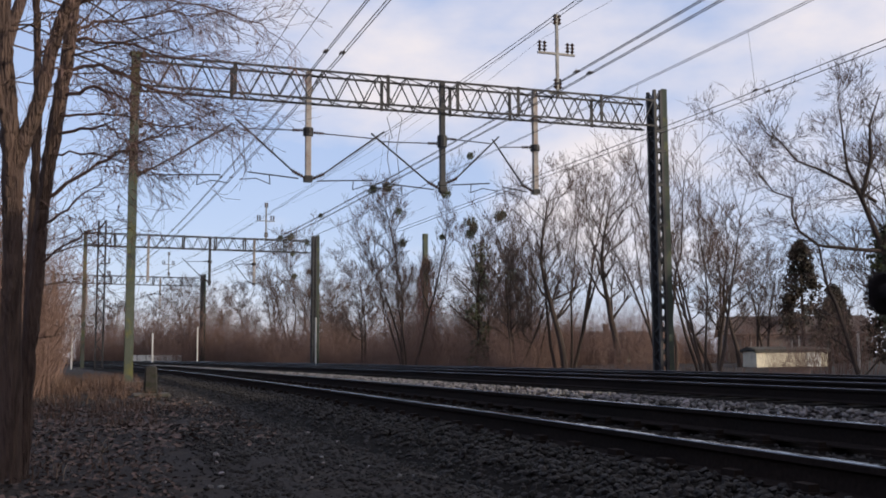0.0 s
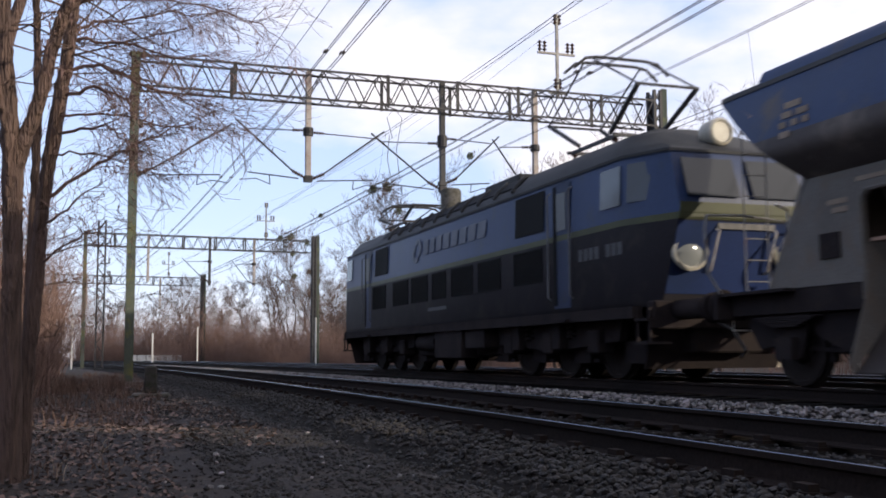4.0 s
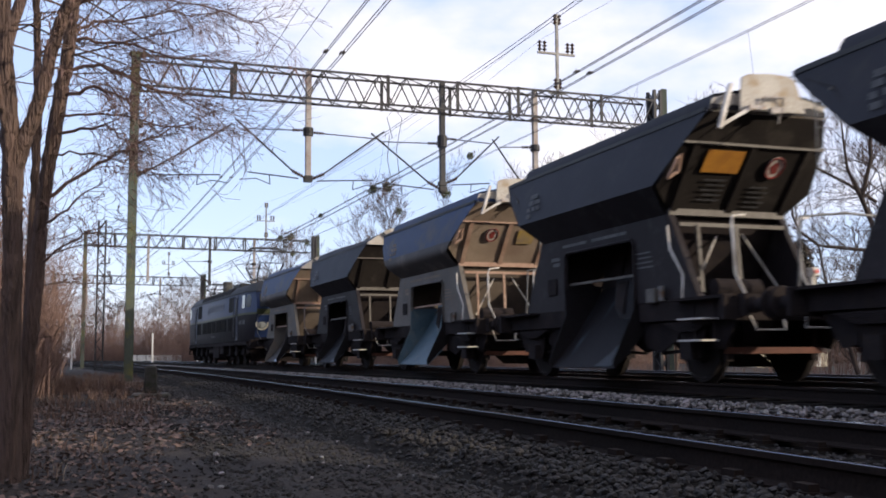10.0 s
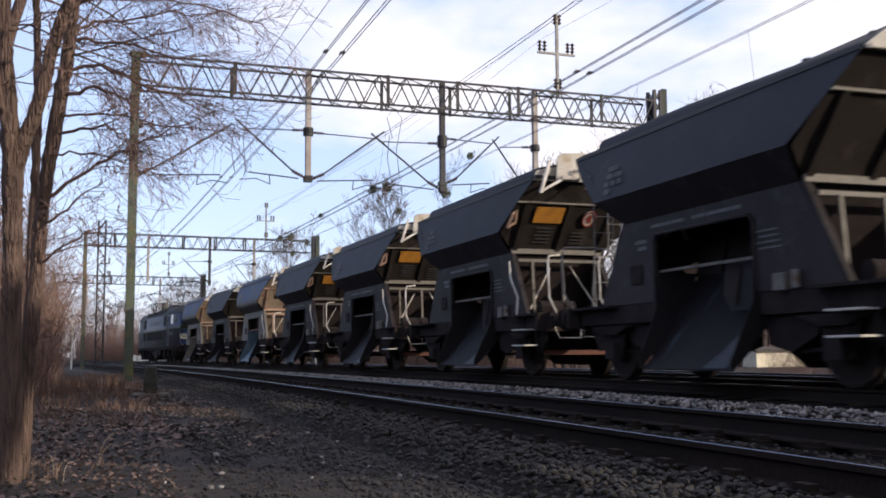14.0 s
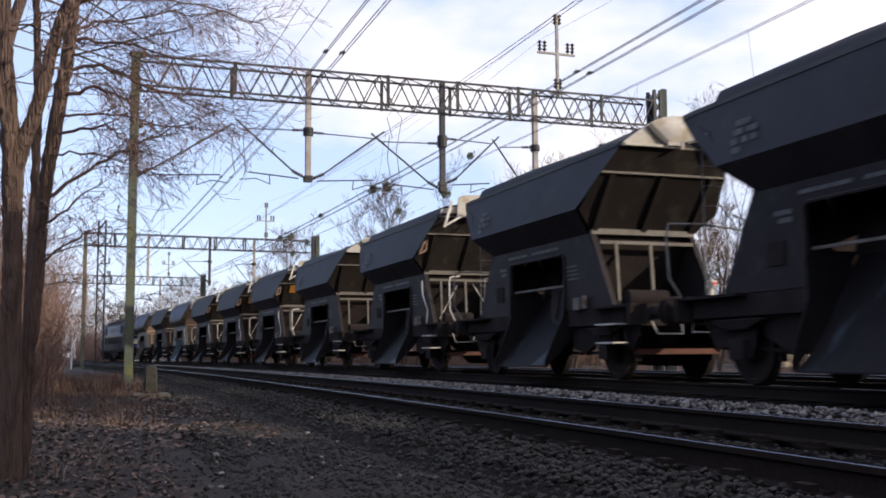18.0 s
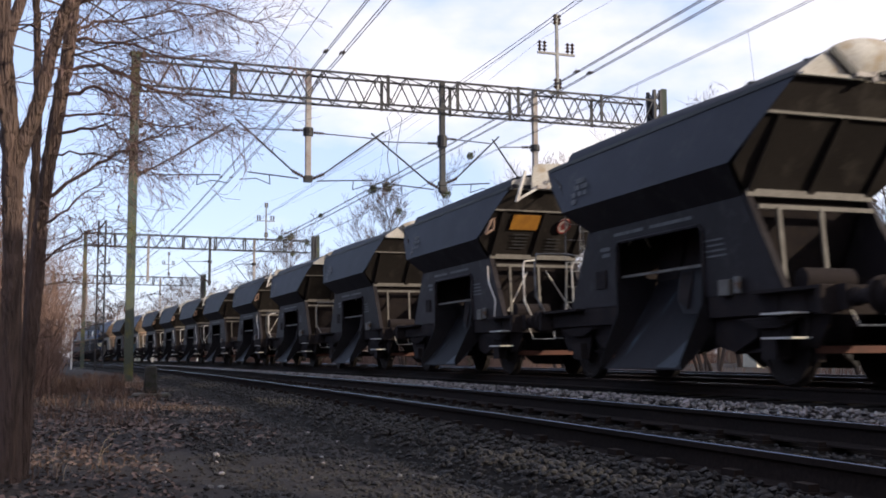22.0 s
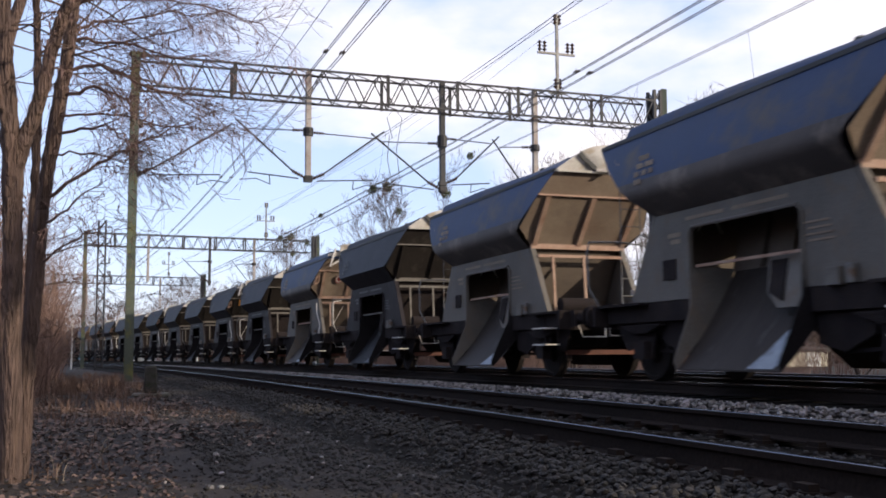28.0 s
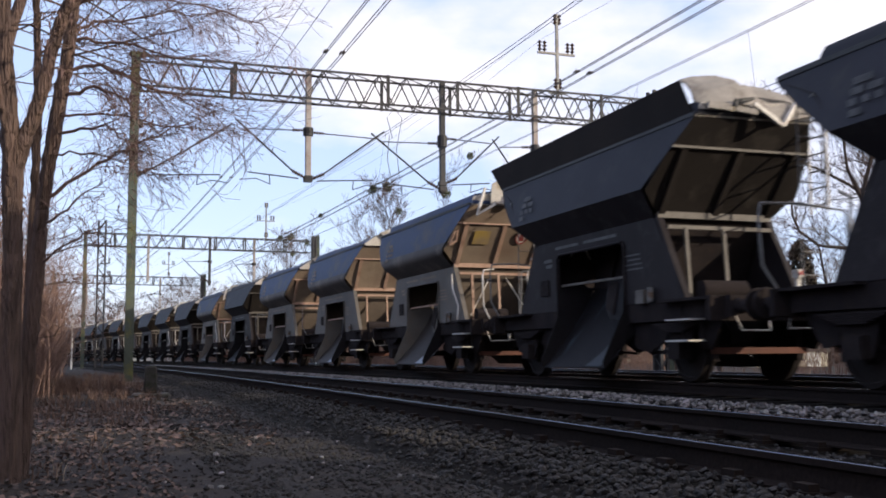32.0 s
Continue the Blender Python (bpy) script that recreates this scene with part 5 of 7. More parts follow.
        for wd in (0.36, 0.36, 0.36, 0.42, 0.42, 0.42, 0.44, 0.46):
            part("letter_block", Mesh().plate([(X - sg * 0.005, y0, 2.83), (X - sg * 0.005, y0 - wd, 2.83), (X - sg * 0.016, y0 - wd - 0.07, 3.18), (X - sg * 0.016, y0 - 0.07, 3.18)][::sg], 0.006), M_LETTER, lo, smooth=False)
            y0 -= wd + 0.12
        for k in range(8):
            if k != 4:
                part("number_bar", Mesh().box(min(X, X + sg * 0.004), max(X, X + sg * 0.004), -7.35 - 0.19 * k, -7.2 - 0.19 * k, 1.94, 2.14), M_DIM, lo, "faded number bar", smooth=False)
        part("data_panel", Mesh().box(min(X, X + sg * 0.004), max(X, X + sg * 0.004), -0.6, 0.7, 1.45, 1.53), M_DIM, lo, smooth=False)
        # under frame and bogies
        part("sill", Mesh().box(sg * 1.3, sg * 1.47, -8.9, 8.9, 0.95, 1.13), M_UNDER, lo, "black underframe sill")
        for cy in (-5.4, 5.4):
            sf = part("bogie_frame", Mesh().slab([(cy - 2.6, 0.95), (cy - 2.5, 0.62), (cy - 0.6, 0.5), (cy + 0.6, 0.5), (cy + 2.5, 0.62), (cy + 2.6, 0.95)], sg * 1.02, sg * 1.16), M_UNDER, lo, "black bogie side frame")
            for y in (cy - 1.8, cy, cy + 1.8):
                part("axle_box", Mesh().box(sg * 0.95, sg * 1.28, y - 0.2, y + 0.2, 0.42, 0.82), M_UNDER, sf, bevel=0.03)
            for y in (cy - 2.75, cy - 0.9, cy + 0.9, cy + 2.75):
                part("brake_gear", Mesh().slab([(y - 0.34, 0.62), (y - 0.28, 0.26), (y + 0.28, 0.26), (y + 0.34, 0.62)], sg * 0.7, sg * 1.0).bar((sg * 0.9, y - 0.5, 0.3), (sg * 0.9, y + 0.5, 0.3), 0.06), M_UNDER, sf)
            for y in (cy - 0.9, cy + 0.9):
                part("coil_spring", Mesh().tube([(sg * 1.2 + 0.09 * math.cos(k * 0.9), y + 0.09 * math.sin(k * 0.9), 0.66 + 0.012 * k) for k in range(28)], 0.02, 5), M_UNDER, sf)
                part("sand_box", Mesh().box(sg * 1.18, sg * 1.34, y + 0.25, y + 0.55, 0.5, 0.95), M_UNDER, sf, bevel=0.02)
        part("equipment_box", Mesh().box(sg * 0.9, sg * 1.42, -1.3, 0.5, 0.34, 0.98), M_UNDER, lo, "black equipment box", bevel=0.02)
        part("air_tank", Mesh().tube([(sg * 1.15, 0.8, 0.72), (sg * 1.15, 2.2, 0.72)], 0.2, 14), M_UNDER, lo)
        part("equipment_box", Mesh().box(sg * 0.9, sg * 1.4, -2.6, -1.5, 0.55, 0.98), M_UNDER, lo, bevel=0.02)
        for k in range(10):
            y = -4.2 + 0.95 * k
            part("roof_vent", Mesh().plate([(sg * 1.36, y, 3.66), (sg * 1.36, y + 0.78, 3.66), (sg * 1.14, y + 0.78, 3.87), (sg * 1.14, y, 3.87)][::-sg], 0.012), M_GRILLE, lo, "dark roof vent", smooth=False)
            part("roof_rib", Mesh().tube([(sg * 1.43, y - 0.09, 3.55), (sg * 1.36, y - 0.09, 3.68), (sg * 1.12, y - 0.09, 3.9)], 0.05, 6), M_LOCO_ROOF, lo)
    part("under_frame", Mesh().box(-0.62, 0.62, -9.2, 9.2, 0.42, 1.1).box(-1.05, 1.05, -2.7, 2.7, 0.4, 1.1), M_UNDER, lo, "black underframe with traction gear", bevel=0.03)
    for cy in (-5.4, 5.4):
        for y in (cy - 1.8, cy, cy + 1.8):
            wheelset(lo, y, 0.62)
    part("roof_box", Mesh().box(-0.55, 0.55, -2.6, -0.6, 4.02, 4.28), M_LOCO_ROOF, lo, bevel=0.04)
    part("roof_box", Mesh().box(-0.5, 0.5, -0.4, 1.2, 4.02, 4.2), M_LOCO_ROOF, lo, bevel=0.04)
    part("exhaust_drum", Mesh().tube([(-0.35, 2.25, 3.9), (-0.35, 2.25, 4.62), (-0.35, 2.25, 4.68)], [0.27, 0.27, 0.23], 20), M_CONCRETE, lo, "grey roof drum")
    part("roof_cable", Mesh().tube([(0.3, -7.5, 4.3), (0.35, -3, 4.35), (0.3, 2, 4.35), (0.3, 7, 4.3)], 0.02, 6), M_WIRE, lo)
    for y in (-6.8, -3.2, -1.0, 2.8, 3.4, 6.6):
        part("roof_insulator", insulator(Mesh(), (0.32, y, 4.0), (0.32, y, 4.32), 0.08, 4), M_INSUL, lo)
    for cy, up in ((6.45, False), (-5.95, True)):
        pg = part("pantograph", Mesh().bar((-0.6, cy - 0.9, 4.25), (0.6, cy - 0.9, 4.25), 0.06).bar((-0.6, cy + 0.9, 4.25), (0.6, cy + 0.9, 4.25), 0.06).bar((-0.5, cy - 0.9, 4.25), (-0.5, cy + 0.9, 4.25), 0.06).bar((0.5, cy - 0.9, 4.25), (0.5, cy + 0.9, 4.25), 0.06), M_TRUSS, lo, "raised steel pantograph" if up else "folded steel pantograph")
        for x in (-0.5, 0.5):
            for dy in (-0.8, 0.8):
                part("base_insulator", insulator(Mesh(), (x, cy + dy, 3.95), (x, cy + dy, 4.23), 0.07, 3), M_INSUL, pg)
        zt = 5.8 if up else 4.78
        zk = 4.95 if up else 4.62
        yk = 1.75
        for sgy in (-1, 1):
            for x in (-0.5, 0.5):
                part("lower_arm", Mesh().tube([(x, cy + sgy * 0.62, 4.34), (x * 1.15, cy + sgy * yk, zk)], 0.045, 8), M_TRUSS, pg)
                part("upper_arm", Mesh().tube([(x * 1.15, cy + sgy * yk, zk), (x * 1.2, cy + sgy * 0.2, zt)], 0.02, 6), M_TRUSS, pg)
            part("knuckle_tube", Mesh().tube([(-0.6, cy + sgy * yk, zk), (0.6, cy + sgy * yk, zk)], 0.025, 6), M_TRUSS, pg)
        for sgy in (-1, 1):
            part("collector", Mesh().tube([(-0.98, cy + sgy * 0.2, zt - 0.2), (-0.75, cy + sgy * 0.2, zt), (-0.5, cy + sgy * 0.2, zt + 0.04), (0.5, cy + sgy * 0.2, zt + 0.04), (0.75, cy + sgy * 0.2, zt), (0.98, cy + sgy * 0.2, zt - 0.2)], 0.03, 6), M_TRUSS, pg, "curved collector bow")
    return lo


locomotive()


# ---- trees and undergrowth ----
def sprout(limbs, twigs, p, way, length, r, depth, bend, spread, up, rng, kids=(3, 5), twig_r=0.004, fine=1.0):
    """A crooked limb with smaller ones growing from it."""
    n = 4 if depth > 1 else 3
    pts, rs = [p], [r]
    d = way.normalized()
    for i in range(n):
        d = (d + Vector((rng.gauss(0, bend), rng.gauss(0, bend), rng.gauss(0, bend) + up))).normalized()
        pts.append(pts[-1] + d * (length / n))
        rs.append(max(r * (1 - 0.72 * (i + 1) / n), twig_r))
    (limbs if depth > 1 else twigs).tube(pts, rs, 6 if r > 0.05 else 4 if depth > 1 else 3, False)
    if depth == 0:
        return
    for _ in range(rng.randint(*kids)):
        f = rng.uniform(0.25, 1.0)
        k = min(int(f * n), n - 1)
        q = pts[k].lerp(pts[k + 1], f * n - k)
        side = d.orthogonal()
        side.rotate(Matrix.Rotation(rng.uniform(0, 2 * math.pi), 3, d))
        w = (d * (1 - spread) + side * spread + Vector((0, 0, up * 2))).normalized()
        sprout(limbs, twigs, q, w, length * rng.uniform(0.42, 0.72), max(rs[k] * 0.55, twig_r), depth - 1, bend, spread, up, rng, kids, twig_r, fine)


def leaf_clump(m, c, r, count, size, rng):
    for _ in range(count):
        v = Vector((rng.gauss(0, 1), rng.gauss(0, 1), rng.gauss(0, 1)))
        p = c + v.normalized() * r * rng.random() ** 0.4
        a = Vector((rng.gauss(0, 1), rng.gauss(0, 1), rng.gauss(0, 1))).normalized() * size
        b = a.orthogonal().normalized() * size * 0.6
        b.rotate(Matrix.Rotation(rng.uniform(0, 6), 3, a.normalized()))
        m.add([p - a, p + b, p + a, p - b], [(0, 1, 2, 3)])


def tree(seed, height, trunks, lean, ivy, mistletoe, label):
    """A bare deciduous tree; its base is at the origin."""
    rng = random.Random(seed)
    t = thing("bare_tree", Matrix(), label, "tree", "trees along the railway")
    for k in range(trunks):
        trunk, limbs, twigs = Mesh(), Mesh(), Mesh()
        p, d = Vector((0.35 * k * math.cos(k * 2.0), 0.35 * k * math.sin(k * 2.0), -0.5)), Vector((lean * rng.uniform(-1, 1), lean * rng.uniform(-1, 1), 1)).normalized()
        h = height * rng.uniform(0.82, 1.0)
        r0 = 0.016 * height * (1.0 if trunks == 1 else 0.75)
        pts, rs = [p], [r0 * 1.25]
        n = 9
        for i in range(n):
            d = (d + Vector((rng.gauss(0, 0.09), rng.gauss(0, 0.09), 0.05))).normalized()
            pts.append(pts[-1] + d * (h * 0.82 / n))
            rs.append(r0 * (1 - 0.85 * (i + 1) / n))
        trunk.tube(pts, rs, 8, False)
        for i in range(3, n + 1):
            for _ in range(2 if i < n else 3):
                a = rng.uniform(0, 2 * math.pi)
                w = Vector((math.cos(a), math.sin(a), rng.uniform(0.35, 1.1)))
                sprout(limbs, twigs, pts[i], w, height * rng.uniform(0.16, 0.3) * (1.15 - 0.05 * i), rs[i] * 0.5 + 0.01, 3, 0.11, 0.42, 0.08, rng, (3, 5), 0.0065)
        part("trunk", trunk, M_TREE, t)
        part("bough", limbs, M_TREE, t)
        tw = part("crown", twigs, M_TREE_TWIG, t, smooth=False)
        tw["kind"] = "stuff"
        if ivy:
            m = Mesh()
            for i in range(1, n):
                leaf_clump(m, pts[i] + Vector((rng.gauss(0, 0.2), rng.gauss(0, 0.2), 0)), 0.28 + 0.35 * rng.random(), 170, 0.085, rng)
            part("ivy", m, M_IVY, t, "dark green climbing ivy", smooth=False)
        for _ in range(mistletoe):
            m = Mesh()
            c = Vector(max((limbs.v[rng.randrange(len(limbs.v))] for _ in range(3)), key=lambda q: q[2]))
            leaf_clump(m, c, rng.uniform(0.18, 0.38), 190, 0.06, rng)
            part("mistletoe", m, M_IVY, t, "round dark mistletoe clump", smooth=False)
    return t


def fan_tree(seed, height, stems, label, mistletoe=0, deep=2, twig=0.006):
    """Many slender stems that rise and spread from one stool."""
    rng = random.Random(seed)
    t = thing("bare_tree", Matrix(), label, "tree", "trees along the railway")
    limbs, twigs = Mesh(), Mesh()
    for k in range(stems):
        a = rng.uniform(0, 2 * math.pi)
        tilt = rng.uniform(0.05, 0.36)
        d = Vector((tilt * math.cos(a), tilt * math.sin(a), 1)).normalized()
        p = Vector((0.3 * math.cos(a), 0.3 * math.sin(a), -0.5))
        h = height * rng.uniform(0.7, 1.0)
        n = 10
        r0 = rng.uniform(0.055, 0.1)
        pts, rs = [p], [r0]
        for i in range(n):
            d = (d + Vector((rng.gauss(0, 0.07), rng.gauss(0, 0.07), 0.02))).normalized()
            pts.append(pts[-1] + d * h / n)
            rs.append(max(r0 * (1 - 0.9 * (i + 1) / n), 0.012))
        part("stem", Mesh().tube(pts, rs, 6, False), M_TREE, t)
        for i in range(4, n + 1):
            for _ in range(2 if i % 2 else 1):
                w = (pts[i] - pts[i - 1]).normalized() + Vector((rng.gauss(0, 0.6), rng.gauss(0, 0.6), rng.uniform(0, 0.4)))
                sprout(limbs, twigs, pts[i], w, height * rng.uniform(0.12, 0.22), max(rs[i] * 0.5, 0.014), deep, 0.1, 0.4, 0.08, rng, (3, 5), twig)
    part("bough", limbs, M_TREE, t)
    part("crown", twigs, M_TREE_TWIG, t, smooth=False)["kind"] = "stuff"
    for _ in range(mistletoe):
        m = Mesh()
        c = Vector(max((limbs.v[rng.randrange(len(limbs.v))] for _ in range(4)), key=lambda q: q[2]))
        leaf_clump(m, c, rng.uniform(0.16, 0.34), 190, 0.055, rng)
        part("mistletoe", m, M_IVY, t, "round dark mistletoe clump", smooth=False)
    return t


def conifer(m, height, wide, seed):
    rng = random.Random(seed)
    t = thing("conifer", m, "dark green conifer behind the bare trees", "tree")
    part("trunk", Mesh().tube([(0, 0, -0.4), (0, 0, height * 0.95)], [0.16, 0.03], 8, False), M_TREE, t)
    sp = Mesh()
    for k in range(150):
        f = rng.random() ** 0.8
        z = height * (0.1 + 0.9 * f)
        r = wide * (1 - f) ** 0.75 * rng.uniform(0.35, 1.05) + 0.08
        a = rng.uniform(0, 6.28)
        leaf_clump(sp, Vector((r * math.cos(a), r * math.sin(a), z - r * 0.3)), 0.38, 46, 0.1, rng)
    part("foliage", sp, M_CONIFER, t, "dark dull-green needles", smooth=False)["kind"] = "stuff"


def limb_tree():
    """The big old tree whose crooked limbs reach over the far track."""
    rng = random.Random(91)
    t = thing("old_tree", Matrix(), "large old bare tree with crooked reaching limbs", "tree", "trees along the railway")
    limbs, twigs = Mesh(), Mesh()
    paths = [
        ([(24.02, 27.22, -0.6), (23.62, 27.08, 2.27), (23.2, 27.04, 3.87), (22.6, 27.08, 5.3), (22.15, 27.12, 6.2), (21.98, 27.05, 7.2), (21.85, 26.98, 8.1)], 0.19, 0.03),
        ([(22.86, 26.66, 3.56), (21.88, 26.96, 3.65), (21.04, 27.22, 3.75), (20.44, 27.36, 4.19), (20.21, 27.38, 4.72), (20.19, 27.33, 5.24), (19.65, 27.48, 5.42), (19.13, 27.58, 6.04), (18.61, 27.68, 6.66)], 0.1, 0.018),
        ([(23.29, 27.2, 5.2), (22.5, 27.58, 5.83), (21.62, 27.81, 6.29), (20.92, 28.01, 6.57), (20.39, 28.11, 7.21), (19.86, 28.24, 7.53)], 0.09, 0.02),
        ([(22.6, 27.08, 5.3), (22.82, 26.84, 6.5), (22.75, 26.72, 7.6), (23.0, 26.47, 8.6)], 0.13, 0.025),
        ([(22.05, 26.79, -0.6), (21.61, 26.82, 0.84), (21.26, 26.82, 1.88), (20.94, 26.85, 2.57), (20.72, 26.81, 3.61)], 0.13, 0.05),
    ]
    for pts, r0, r1 in paths:
        pts = [Vector(p) for p in pts]
        n = len(pts)
        rs = [0.62 * (r0 + (r1 - r0) * i / (n - 1)) for i in range(n)]
        part("limb", Mesh().tube(pts, rs, 9, False), M_TREE, t, "dark crooked limb")
        for i in range(1, n):
            for _ in range(4):
                w = (pts[i] - pts[i - 1]).normalized() + Vector((rng.gauss(0, 0.7), rng.gauss(0, 0.7), rng.gauss(0.1, 0.6)))
                sprout(limbs, twigs, pts[i - 1].lerp(pts[i], rng.random()), w, rng.uniform(0.7, 1.6), max(rs[i] * 0.4, 0.011), 3, 0.12, 0.42, 0.04, rng, (3, 4), 0.0045)
    part("bough", limbs, M_TREE, t)
    part("crown", twigs, M_TREE_TWIG, t, smooth=False)["kind"] = "stuff"
    iv = Mesh()
    for k in range(16):
        leaf_clump(iv, Vector((24.0 + rng.gauss(0, 0.5), 27.2 + rng.gauss(0, 0.4), 1.6 + 0.19 * k)), 0.5, 120, 0.1, rng)
    part("ivy", iv, M_IVY, t, "dark ivy on the trunk", smooth=False)


KINDS = [
    tree(11, 10.0, 1, 0.05, False, 0, "tall bare tree with fine grey-brown twigs"),
    tree(12, 9.5, 2, 0.12, False, 0, "bare twin-stemmed tree with spreading twigs"),
    fan_tree(13, 10.5, 5, "bare tree with mistletoe clumps in its crown", 9, 3, 0.007),
    tree(14, 9.5, 1, 0.04, True, 9, "bare tree with an ivy-covered trunk"),
    tree(15, 8.0, 3, 0.22, False, 0, "bare multi-stemmed tree with crooked limbs"),
    tree(16, 11.0, 2, 0.3, False, 0, "large bare tree with leaning dark limbs"),
    fan_tree(17, 9.5, 5, "bare multi-stemmed tree with slender rising stems"),
]
HEIGHTS = [10.0, 9.5, 10.5, 9.5, 8.0, 11.0, 9.5]
PLACES = [(2, 17.0, 60.2, 11.3), (1, 17.3, 73.7, 8.9), (3, 19.6, 55.2, 10.4), (4, 19.6, 49.1, 7.2), (1, 23.6, 57.9, 8.5), (0, 20.9, 46.1, 10.9), (0, 21.6, 41.8, 10.2),
          (4, 27.7, 44.0, 8.8), (0, 33.5, 50.5, 8.5), (4, 37.1, 53.6, 7.7), (6, 23.1, 37.0, 10.1), (6, 23.6, 41.0, 9.9), (6, 21.7, 48.0, 11.4), (6, 23.2, 56.0, 10.5), (6, 22.7, 60.3, 9.4), 
          (2, 18.6, 110.2, 13.9), (1, 15.9, 132.2, 11.8), (4, 9.9, 144.7, 12.3), (1, 7.1, 166.6, 12.2), (4, 18.9, 89.0, 8.1), (1, 17.8, 121.0, 11.9), (0, 4.2, 188.3, 12.7), (4, 14.4, 153.7, 11.5), (1, 18.9, 99.5, 11.1),
          (1, 36.4, 41.2, 13.6), (0, 21.8, 70.0, 8.0), (4, 22.5, 80.0, 8.5), (1, 25.0, 66.0, 8.5),
          (4, 22.0, 62.0, 6.5), (1, 20.0, 96.0, 9.0), (4, 12.0, 118.0, 0.0), (0, 24.0, 128.0, 12.0), (4, 28.0, 105.0, 11.0), (1, 0.5, 205.0, 13.0), (4, -3.0, 180.0, 12.0), (0, -7.0, 150.0, 11.0)]
rng = random.Random(5)
used = set()
for k, x, y, h in PLACES:
    if h == 0.0:
        continue
    sc = h / HEIGHTS[k]
    m = Matrix.Translation((x, y, -0.3)) @ Matrix.Rotation(rng.uniform(0, 6.28), 4, "Z") @ Matrix.Diagonal((sc, sc, sc, 1))
    if k in used:
        ob = copy_thing(KINDS[k], m)
        ob.matrix_basis = m
    else:
        KINDS[k].matrix_basis = m
        used.add(k)
limb_tree()
conifer(Matrix.Translation((39.5, 52.9, -0.36)), 7.4, 2.2, 71)
conifer(Matrix.Translation((46.6, 59.0, -0.36)), 5.2, 1.8, 72)
conifer(Matrix.Translation((29.0, 33.0, -0.36)), 5.6, 1.5, 73)
# unseen trees added behind on the right, out of the sun's way
for i in range(6):
    k = (5, 0, 1, 5, 4, 3)[i]
    x, y = 40.0 + rng.uniform(-2, 4), 8.0 - 12.0 * i + rng.uniform(-1, 1)
    sc = rng.uniform(0.95, 1.25)
    m = Matrix.Translation((x, y, -0.3)) @ Matrix.Rotation(rng.uniform(0, 6.28), 4, "Z") @ Matrix.Diagonal((sc, sc, sc, 1))
    if k in used:
        copy_thing(KINDS[k], m).matrix_basis = m
    else:
        KINDS[k].matrix_basis = m
        used.add(k)
# unseen trees added along the left to keep low sky off the train
for i in range(24):
    k = (0, 1, 4)[i % 3]
    x, y = -6.0 + rng.uniform(-3, 1), -40.0 + 7 * i + rng.uniform(-2, 2)
    if abs(y) < 9:
        x -= 5.0
    sc = rng.uniform(0.75, 1.0)
    m = Matrix.Translation((x - 0.0016 * y * y * 0.4, y, -0.3)) @ Matrix.Rotation(rng.uniform(0, 6.28), 4, "Z") @ Matrix.Diagonal((sc, sc, sc, 1))
    copy_thing(KINDS[k], m).matrix_basis = m


